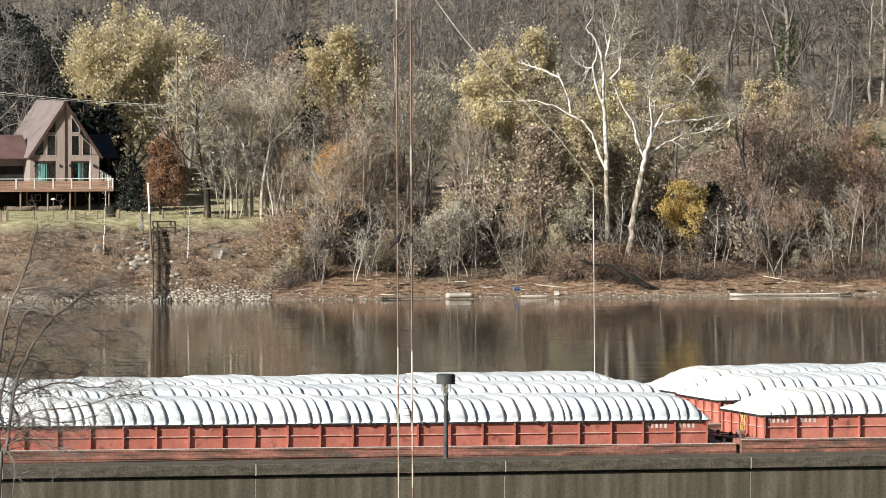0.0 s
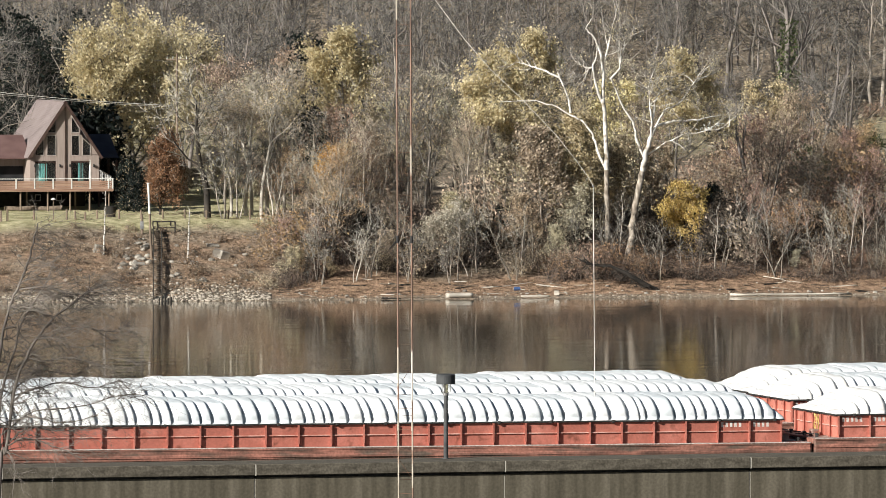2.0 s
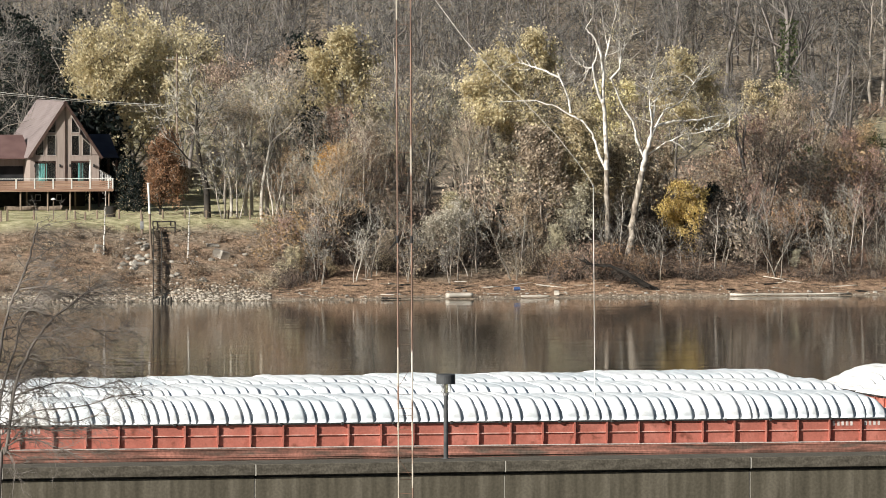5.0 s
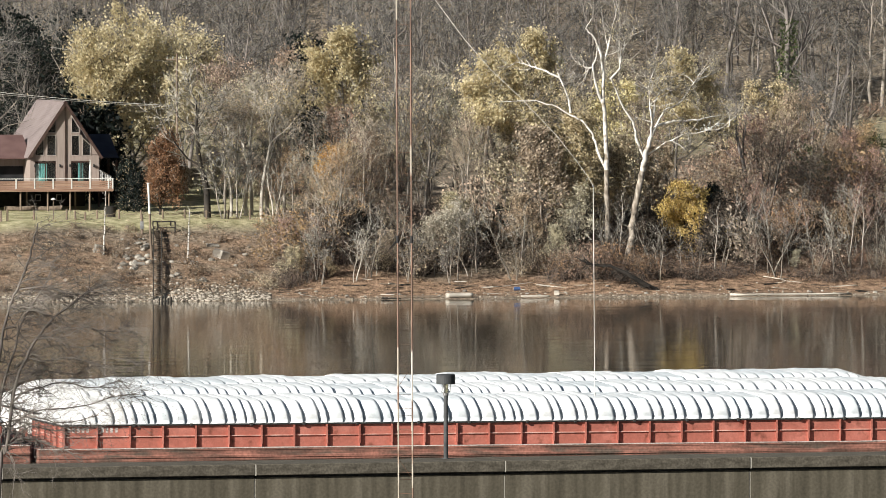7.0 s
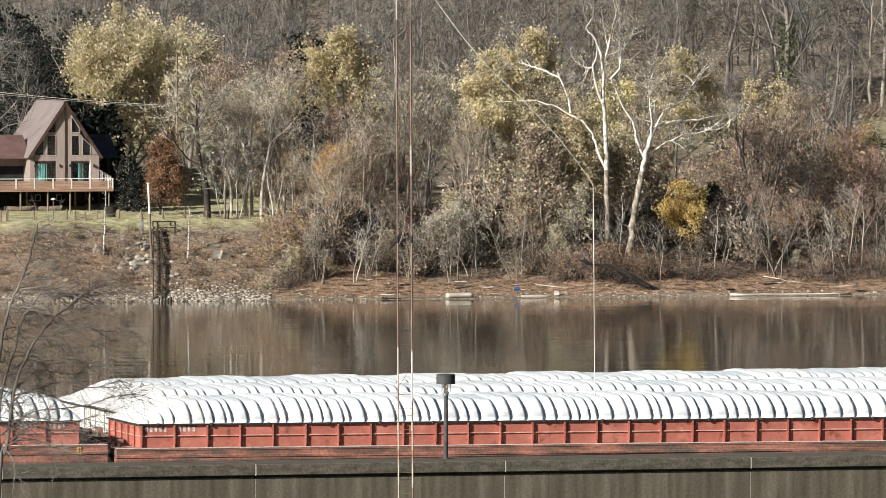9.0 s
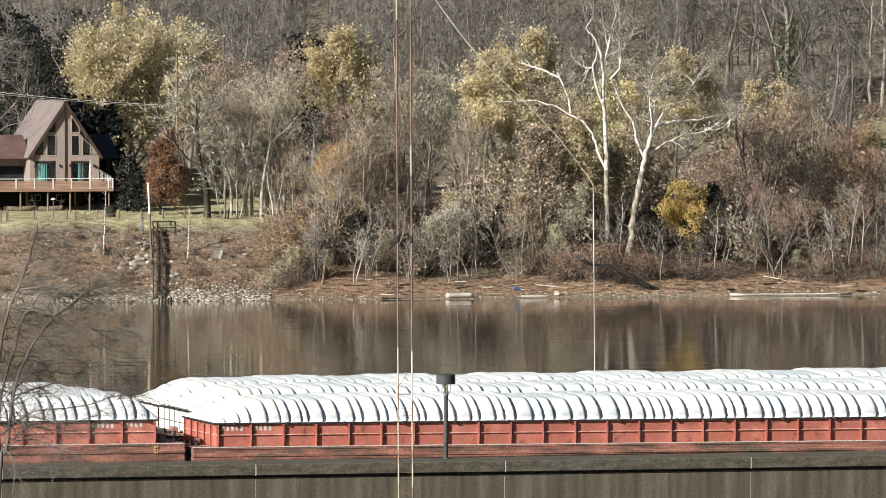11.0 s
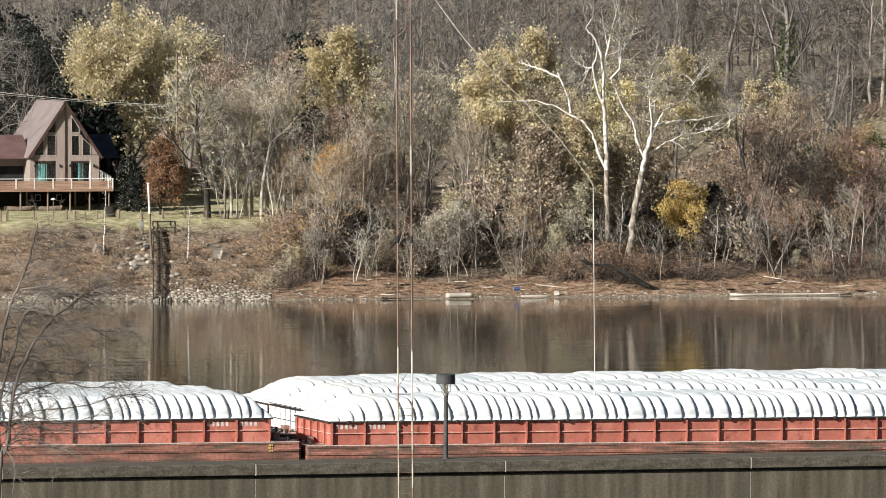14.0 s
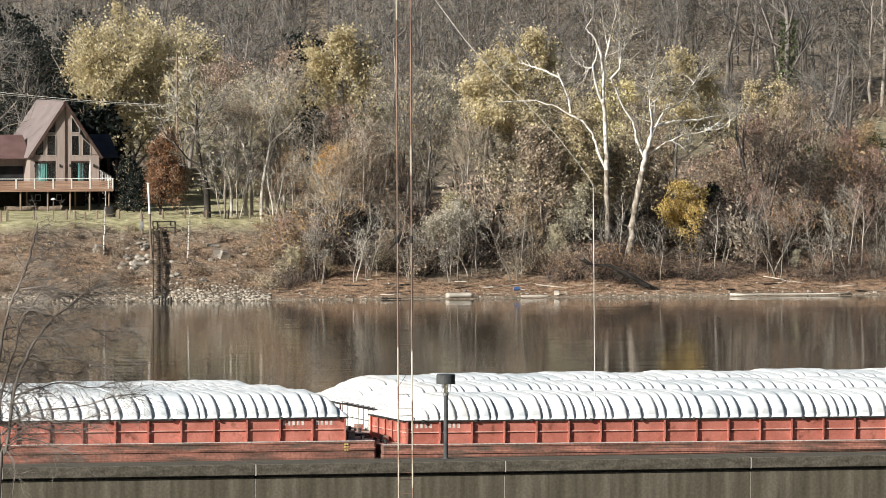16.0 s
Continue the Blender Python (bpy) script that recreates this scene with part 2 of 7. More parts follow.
M_INSIDE = material("dim_interior", (0.012, 0.013, 0.015), (0.03, 0.03, 0.032), 1.0, 0.9, 0)
M_PLAY_YELLOW = material("yellow_timber", (0.45, 0.27, 0.05), (0.70, 0.46, 0.12), 2.0, 0.7, 0.1)
M_BLUE = material("blue_plastic", (0.04, 0.08, 0.20), (0.08, 0.14, 0.30), 2.0, 0.5, 0)
M_WIRE = material("bright_cable", (0.36, 0.34, 0.31), (0.6, 0.58, 0.54), 1.0, 0.5, 0)
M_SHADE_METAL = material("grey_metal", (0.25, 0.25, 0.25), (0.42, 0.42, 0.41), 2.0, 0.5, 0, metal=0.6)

M_GLASS = bpy.data.materials.new("window_glass")
M_GLASS.use_nodes = True
_g = M_GLASS.node_tree.nodes["Principled BSDF"]
_g.inputs["Base Color"].default_value = (0.9, 0.95, 0.95, 1)
_g.inputs["Transmission Weight"].default_value = 1.0
_g.inputs["Roughness"].default_value = 0.02
_g.inputs["IOR"].default_value = 1.45


# ---- mesh building ----
def box(bm, x0, x1, y0, y1, z0, z1, bevel=0.0):
    b = bmesh.new() if bevel else bm
    v = [b.verts.new(c) for c in ((x0, y0, z0), (x1, y0, z0), (x1, y1, z0), (x0, y1, z0), (x0, y0, z1), (x1, y0, z1), (x1, y1, z1), (x0, y1, z1))]
    for q in ((0, 3, 2, 1), (4, 5, 6, 7), (0, 1, 5, 4), (1, 2, 6, 5), (2, 3, 7, 6), (3, 0, 4, 7)):
        b.faces.new([v[i] for i in q])
    if bevel:
        bmesh.ops.bevel(b, geom=list(b.edges), offset=bevel, segments=1, affect="EDGES")
        join_into(bm, b)
        b.free()


def join_into(bm, other):
    m = {v: bm.verts.new(v.co) for v in other.verts}
    for face in other.faces:
        bm.faces.new([m[v] for v in face.verts])


def rod(bm, a, b, r0, r1=None, sides=8, caps=True):
    a, b = Vector(a), Vector(b)
    r1 = r0 if r1 is None else r1
    d = (b - a).normalized()
    u = d.orthogonal().normalized()
    w = d.cross(u)
    rings = []
    for p, r in ((a, r0), (b, r1)):
        rings.append([bm.verts.new(p + (u * math.cos(2 * math.pi * i / sides) + w * math.sin(2 * math.pi * i / sides)) * r) for i in range(sides)])
    for i in range(sides):
        j = (i + 1) % sides
        bm.faces.new((rings[0][i], rings[0][j], rings[1][j], rings[1][i]))
    if caps:
        bm.faces.new(rings[0][::-1])
        bm.faces.new(rings[1])


def beam(bm, a, b, w, h):
    """A square bar from a to b."""
    a, b = Vector(a), Vector(b)
    d = (b - a).normalized()
    side = d.cross(Vector((0, 0, 1)))
    side = side.normalized() if side.length > 1e-4 else Vector((1, 0, 0))
    up = side.cross(d)
    q = [[bm.verts.new(p + side * (sx * w / 2) + up * (sz * h / 2)) for sx, sz in ((-1, -1), (1, -1), (1, 1), (-1, 1))] for p in (a, b)]
    for i in range(4):
        j = (i + 1) % 4
        bm.faces.new((q[0][i], q[0][j], q[1][j], q[1][i]))
    bm.faces.new(q[0][::-1])
    bm.faces.new(q[1])


def prism(bm, outline, thick):
    """Extrudes an outline of points by the vector thick."""
    t = Vector(thick)
    lo = [bm.verts.new(Vector(p)) for p in outline]
    hi = [bm.verts.new(Vector(p) + t) for p in outline]
    n = len(lo)
    bm.faces.new(lo[::-1])
    bm.faces.new(hi)
    for i in range(n):
        j = (i + 1) % n
        bm.faces.new((lo[i], lo[j], hi[j], hi[i]))


def mesh_of(name, bm, mat, smooth=False):
    bmesh.ops.recalc_face_normals(bm, faces=bm.faces)
    me = bpy.data.meshes.new(name)
    bm.to_mesh(me)
    bm.free()
    me.materials.append(mat)
    if smooth:
        me.polygons.foreach_set("use_smooth", [True] * len(me.polygons))
    return me


def part(name, bm, mat, parent=None, label="", smooth=False):
    me = bm if isinstance(bm, bpy.types.Mesh) else mesh_of(name, bm, mat, smooth)
    ob = new(name, me)
    if parent:
        ob.parent = parent
    return tagged(ob, label)


def boxed(name, dims, mat, parent=None, label="", bevel=0.0):
    bm = bmesh.new()
    box(bm, *dims, bevel=bevel)
    return part(name, bm, mat, parent, label)


def raw_mesh(name, verts, faces, mat):
    me = bpy.data.meshes.new(name)
    v = np.asarray(verts, dtype=np.float32).reshape(-1, 3)
    me.vertices.add(len(v))
    me.vertices.foreach_set("co", v.ravel())
    sizes = np.array([len(q) for q in faces], dtype=np.int32) if isinstance(faces, list) else np.full(len(faces), faces.shape[1], dtype=np.int32)
    loops = np.concatenate([np.asarray(q, dtype=np.int32) for q in faces]) if isinstance(faces, list) else faces.ravel().astype(np.int32)
    me.loops.add(len(loops))
    me.loops.foreach_set("vertex_index", loops)
    me.polygons.add(len(sizes))
    me.polygons.foreach_set("loop_start", np.concatenate(([0], np.cumsum(sizes)[:-1])).astype(np.int32))
    me.polygons.foreach_set("loop_total", sizes)
    me.update(calc_edges=True)
    me.materials.append(mat)
    return me


# ---- land and water ----
SHORE = 761.0
BANK = ((-60, -4.0), (-10, -2.0), (-2, -0.25), (0, 0.0), (4, 0.6), (10, 1.9), (28, 6.8), (33, 7.3), (60, 8.0), (120, 9.6), (180, 12.6), (230, 15.0),
        (300, 27.0), (420, 56.0), (700, 120.0), (1600, 150.0))


def beyond_shore(x, y):
    return y - SHORE - TAN * x


def ground_height(x, y):
    if y < 600:                                   # the near side: a slope down from the overlook to the water
        near = np.interp(y, (-400, -8, 6, 110, 150, 230, 300, 600), (40, 25.4, 25.2, 15.0, 12.0, 2.0, -4.0, -4.0))
        return float(near)
    v = beyond_shore(x, y)
    z = float(np.interp(v, [b[0] for b in BANK], [b[1] for b in BANK]))
    rough = noise.noise((x * 0.09, y * 0.09, 0)) * 0.5 + noise.noise((x * 0.35, y * 0.35, 3)) * 0.22
    amount = np.interp(v, (-5, 0, 6, 20, 30, 34, 70, 200, 300), (0, 0.12, 0.8, 1.0, 0.6, 0.1, 0.25, 1.0, 3.0))
    return z + rough * float(amount)


def build_ground():
    xs = np.concatenate(([-3000, -1500, -700, -300, -150], np.arange(-100, 101, 1.25), [150, 300, 700, 1500, 3000]))
    vs = np.concatenate(([-1160, -900, -769, -755, -700, -600, -500, -400, -300, -160, -80, -30, -10, -5, -2], np.arange(-1, 40, 0.8), np.arange(40, 130, 3), np.arange(130, 330, 8), [360, 420, 520, 700, 1000, 1600, 2600]))
    verts, cover = [], []
    for v in vs:
        for x in xs:
            y = SHORE + v + TAN * x * (1 if v > -200 else 0)
            verts.append((x, y, ground_height(x, y) if v > -200 else float(np.interp(v, (-1160, -769, -755, -651, -611, -531, -461, -200), (45, 25.4, 25.2, 15, 12, 2, -4, -4)))))
            wob = noise.noise((x * 0.15, y * 0.15, 7)) * 4
            lawn_side = np.clip((-15 + wob - x) / 5, 0, 1)
            grass = np.clip((v - 24 + wob * 0.6) / 4, 0, 1) * np.clip((135 - v) / 20, 0, 1) * lawn_side
            grass = max(grass, np.clip((v - 150) / 8, 0, 1) * np.clip((235 - v) / 15, 0, 1) * 0.45)
            open_bank = np.clip((-14 + wob - x) / 5, 0, 1)
            stones = (0.22 + 0.6 * np.clip((6 + wob - v) / 4, 0, 1)) * open_bank * np.clip((28 - v) / 4, 0, 1)
            red = np.clip((13 + 10 * np.clip((x - 14) / 6, 0, 1) + wob - v) / 5, 0, 1) * (1 - np.clip((-14 + wob - x) / 5, 0, 1)) * np.clip((v - 1.0 - wob * 0.15) / 0.8, 0, 1)
            red = max(red, open_bank * np.clip((25 + wob * 0.5 - v) / 4, 0, 1) * np.clip((v - 5 - wob * 0.5) / 3, 0, 1) * float(np.clip(0.55 + 1.1 * noise.noise((x * 0.4, y * 0.3, 11)), 0.1, 0.9)))
            stones = max(stones, 0.55 * np.clip((1.9 + wob * 0.15 - v) / 0.8, 0, 1))
            cover.append((float(grass), float(stones), float(red), 1.0))
    n = len(xs)
    faces = np.array([(i * n + j, i * n + j + 1, (i + 1) * n + j + 1, (i + 1) * n + j) for i in range(len(vs) - 1) for j in range(n - 1)])
    me = raw_mesh("ground", verts, faces, M_GROUND)
    layer = me.color_attributes.new("cover", "FLOAT_COLOR", "POINT")
    layer.data.foreach_set("color", np.array(cover, dtype=np.float32).ravel())
    me.polygons.foreach_set("use_smooth", [True] * len(me.polygons))
    tagged(new("ground", me), "river bank ground with leaf litter, lawn and stones", "ground", kind="structure")


def build_water():
    # a long quadrilateral whose far edge follows the far bank
    xs = (-1900, -400, -120, 120, 400, 3000)
    verts = [(x, 215.0, 0.0) for x in xs] + [(x, SHORE + 3 + TAN * x, 0.0) for x in xs]
    n = len(xs)
    me = raw_mesh("water", verts, np.array([(i, i + 1, n + i + 1, n + i) for i in range(n - 1)]), M_WATER)
    tagged(new("water", me), "calm brown river reflecting the wooded bank", "water", kind="structure")


build_ground()
build_water()


# ---- lock wall, lamp, mast ----
def lane_pose(s, across, z, trim=0.0):
    """A pose on the river's own axes: s metres along it, across metres out from the overlook."""
    return pose(s * CH - across * SH, across * CH + s * SH, z, 0, trim, HEAD)


WALL_OUT = 390.0 * CH            # distance of the wall's face, square to the river
WALL_TOP = 5.1


def build_lock_wall():
    wall = tagged(new("lock_wall"), "long weathered concrete lock wall with overhanging cap", "lock wall", kind="structure")
    wall.matrix_world = lane_pose(0, WALL_OUT, 0)
    # joints lie where s = 3.1 + 12.67 n; the river axis meets the middle of the view at s = WALL_OUT * TAN
    first = 3.14 + WALL_OUT * TAN
    bm = bmesh.new()
    box(bm, 0.03, 12.64, 0.0, 3.2, -5.0, WALL_TOP - 0.66)
    block = mesh_of("wall_block", bm, M_CONCRETE)
    bm = bmesh.new()
    box(bm, 0.02, 12.65, -0.20, 3.3, WALL_TOP - 0.55, WALL_TOP, bevel=0.03)
    cap = mesh_of("wall_cap", bm, M_CAP)
    # near-black strip that paints the shadow of the overhanging cap
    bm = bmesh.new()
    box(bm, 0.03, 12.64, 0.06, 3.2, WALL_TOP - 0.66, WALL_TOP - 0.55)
    shade_strip = mesh_of("recess", bm, M_DARK)
    bm = bmesh.new()
    box(bm, -0.035, 0.035, 0.015, 0.1, -5.0, WALL_TOP - 0.7)
    box(bm, -0.03, 0.03, -0.185, 0.1, WALL_TOP - 0.56, WALL_TOP - 0.02)
    joint = mesh_of("joint_seal", bm, M_CAULK)
    for i in range(-9, 9):
        for name, me in (("wall_block", block), ("wall_cap", cap), ("recess", shade_strip), ("joint_seal", joint)):
            ob = part(name, me, None, wall)
            ob.location.x = first + i * 12.67
    return wall


def build_wall_lamp():
    lamp = tagged(new("wall_lamp"), "dark grey drum-headed lamp post on the lock wall", "lamp post")
    lamp.location = (0.14, 392.4, WALL_TOP)
    bm = bmesh.new()
    rod(bm, (0, 0, 0), (0, 0, 3.2), 0.115, 0.105, 16)
    rod(bm, (0, 0, 0), (0, 0, 0.04), 0.2, 0.2, 16)
    part("post", bm, M_LAMP_GREY, lamp, smooth=False)
    bm = bmesh.new()
    rod(bm, (0, 0, 3.15), (0, 0, 3.28), 0.14, 0.14, 12)
    for k in range(6):
        a = k * math.pi / 3 + 0.2
        c, s = math.cos(a), math.sin(a)
        rod(bm, (c * 0.10, s * 0.10, 3.25), (c * 0.24, s * 0.24, 3.35), 0.014, sides=6)
        rod(bm, (c * 0.24, s * 0.24, 3.35), (c * 0.24, s * 0.24, 3.72), 0.014, sides=6)
    part("cage", bm, M_SHADE_METAL, lamp, "thin pale metal bars")
    bm = bmesh.new()
    rod(bm, (0, 0, 3.28), (0, 0, 3.7), 0.11, 0.13, 12)
    part("globe", bm, M_GLASS, lamp, "clear glass globe")
    bm = bmesh.new()
    rod(bm, (0, 0, 3.72), (0, 0, 4.17), 0.47, 0.47, 32)
    rod(bm, (0, 0, 4.17), (0, 0, 4.22), 0.47, 0.40, 32)
    part("drum_head", bm, M_LAMP_GREY, lamp)


def build_mast():
    """A guyed lattice mast in ten-foot sections, three legs with zigzag lacing."""
    foot, top = 10.0, 31.0
    mast = tagged(new("lattice_mast"), "slender rusty lattice antenna mast with worn white paint", "radio mast")
    mast.matrix_world = pose(-0.64, 152, 0, 0, -0.25, 0)
    side = 0.27
    corners = [(-side / 2, 0), (side / 2, -0.156), (side / 2, 0.156)]
    lengths = {0: ((foot, 20.6, M_MAST_CREAM), (20.6, 26.9, M_RUST), (26.9, top, M_MAST_CREAM)),
               1: ((foot, 17.9, M_RUST), (17.9, 19.2, M_MAST_CREAM), (19.2, 23.9, M_RUST), (23.9, 24.5, M_MAST_CREAM), (24.5, top, M_RUST)),
               2: ((foot, top, M_RUST),)}
    for k, (x, y) in enumerate(corners):
        for z0, z1, coat in lengths[k]:
            bm = bmesh.new()
            z = foot
            while z < top:
                for a, b, r in ((z, z + 3.05, 0.0150), (z + 2.90, z + 3.05, 0.020)):
                    a, b = max(a, z0), min(b, z1)
                    if b - a > 0.01:
                        rod(bm, (x, y, a), (x, y, b), r, sides=8)
                z += 3.05
            part("leg", bm, coat, mast, "worn cream paint" if coat is M_MAST_CREAM else "rusted steel")
    for a, b in ((0, 1), (1, 2), (2, 0)):
        (xa, ya), (xb, yb) = corners[a], corners[b]
        bm = bmesh.new()
        rod(bm, (xa, ya, 0), (xb, yb, 0), 0.004, sides=5)
        rung = mesh_of("rung", bm, M_RUST_DARK)
        for i in range(int((top - foot) / 0.41)):
            ob = part("rung", rung, None, mast)
            ob.location.z = foot + 0.41 * i + 0.13 * a
            if i % 7 == 3 + a:
                bm = bmesh.new()
                rod(bm, (xa, ya, ob.location.z), (xb, yb, ob.location.z + 0.41), 0.004, sides=5)
                part("diagonal", bm, M_RUST_DARK, mast)
    # dark clamp bands with a stub bracket
    z = 22.67
    for x, y in corners[:2]:
        bm = bmesh.new()
        rod(bm, (x, y, z - 0.06), (x, y, z + 0.08), 0.03, sides=8)
        part("clamp", bm, M_DARK, mast)
    bm = bmesh.new()
    rod(bm, (-side / 2, 0, z), (-side / 2 - 0.16, -0.02, z - 0.18), 0.012, sides=6)
    part("bracket", bm, M_DARK, mast)
    boxed("footing", (-0.5, 0.5, -0.4, 0.6, 9.0, 10.05), M_CONCRETE, mast)


def build_halyard():
    """The rope that leaves the mast high up, sags, and hangs straight down from a small block."""
    d = 152.0

    rope = tagged(new("halyard"), "pale rope sloping from the mast and hanging free at its end", "rope")
    pts = [Vector((-0.749, d, 28.094)), Vector((-0.152, d, 27.280)), Vector((0.413, d, 26.520)), Vector((0.934, d, 25.923)), Vector((1.477, d, 25.413)), Vector((2.182, d, 24.674)), Vector((2.584, d, 24.164)), Vector((2.823, d, 23.827)), Vector((2.888, d, 23.697))]
    bm = bmesh.new()
    for a, b in zip(pts, pts[1:]):
        rod(bm, a, b, 0.0062, sides=6)
    part("sloping_rope", bm, M_ROPE, rope)
    bm = bmesh.new()
    low = Vector((2.92, d, 19.72))
    rod(bm, pts[-1], low, 0.0085, sides=6)
    rod(bm, low, low - Vector((0, 0, 0.06)), 0.014, 0.009, sides=6)
    part("hanging_rope", bm, M_ROPE, rope)
    bm = bmesh.new()
    bmesh.ops.create_uvsphere(bm, u_segments=8, v_segments=6, radius=0.022)
    for v in bm.verts:
        v.co += Vector((2.888, d, 23.697))
    part("block", bm, M_SHADE_METAL, rope)


build_lock_wall()
build_wall_lamp()
build_mast()
build_halyard()


# ---- barges ----
LONG, BEAM = 61.4, 10.67         # a 200 by 35 foot box barge
COAM_L, COAM_W = 58.0, 9.1
DECK_Z, COAM_Z = 0.62, 2.04
BAYS = 28


def cover_mesh(length, height, ribs, end=0, seed=0):
    """One arched cover section: panels that swell outwards and drop sharply at each rib. end: -1 or 1 where it closes the hold."""
    ks = (0.0, 0.10, 0.17, 0.26, 0.50, 0.82, 0.95)
    rng = random.Random(seed + 60)
    widths = [rng.uniform(0.52, 1.48) for _ in range(ribs)]
    starts = [sum(widths[:r]) / sum(widths) for r in range(ribs + 1)]
    stations = [(starts[r] + k * (starts[r + 1] - starts[r]), k) for r in range(ribs) for k in ks] + [(1.0, 0.0)]
    us = [u for u, _ in stations]
    ny = 25
    verts = []
    for u, k in stations:
        bulge = {0.0: 0.0, 0.10: 0.02, 0.17: 0.09, 0.26: 0.19, 0.50: 0.25, 0.82: 0.27, 0.95: 0.25}[k]
        e = 1.0
        if end < 0:
            bulge *= 0.75
        if end:
            t = u if end < 0 else 1 - u
            e = float(np.interp(t, (0, 0.15, 0.35, 0.55, 0.72, 0.86, 1), (0.10, 0.20, 0.45, 0.74, 0.91, 0.98, 1.0))) if end < 0 else float(np.interp(t, (0, 0.30, 0.50, 0.70, 1), (0.10, 0.55, 0.86, 0.98, 1.0)))
        for j in range(ny):
            w = -1 + 2 * j / (ny - 1)
            w = math.copysign(1 - (1 - abs(w)) ** 1.7, w)
            arch = 0.90 * (1 - abs(w) ** 12) + 0.10 * (1 - w * w)
            rise = min(1.0, arch / 0.30)
            fade = min(1.0, max(0.0, (abs(w) - 0.70) / 0.20))
            out = bulge * rise * rise * (3 - 2 * rise) * (0.35 + 0.65 * e) * ((0.45 if end < 0 else 0.34) + (0.55 if end < 0 else 0.66) * fade * fade * (3 - 2 * fade))
            lean = (0.5 - arch) * 0.40 * fade * (1.0 if not end else u if end < 0 else 1 - u)
            flank = abs(w) ** 3
            z = height * arch * e + out * (0.45 + 0.05 * flank)
            y = w * (COAM_W / 2 + 0.05) + math.copysign(out * flank * 1.25, w)
            verts.append((u * length + lean, y, z + 0.05 + (noise.noise((u * length * 0.9 + height * 50, y * 0.6, 2)) * 0.06 + noise.noise((u * length * 2.3 + height * 90, y * 1.1, 5)) * 0.03) * arch))
    nx, n0 = len(us), len(verts)
    rim = []
    for i in range(nx):                        # a turned-down rim gives the shell its edge
        for j in (0, ny - 1):
            x, y, z = verts[i * ny + j]
            rim.append((x, y * 0.99, z - 0.09))
    verts += rim
    faces = []
    for i in range(nx - 1):
        for j in range(ny - 1):
            a = i * ny + j
            faces.append((a, a + ny, a + ny + 1, a + 1))
        for q, j in enumerate((0, ny - 1)):
            a, r = i * ny + j, n0 + i * 2 + q
            faces.append((a, r, r + 2, a + ny) if j else (a, a + ny, r + 2, r))
    for i in (0, nx - 1):                      # closed ends
        faces.append(tuple(range(i * ny, i * ny + ny)))
    me = raw_mesh("cover", verts, faces, M_COVER_DIRTY if end < 0 else M_COVER)
    steep = {i for i in range(nx - 1) if stations[i][1] in (0.0, 0.96)}
    me.polygons.foreach_set("use_smooth", [len(q) == 4 and q[0] // ny not in steep for q in faces])
    return me


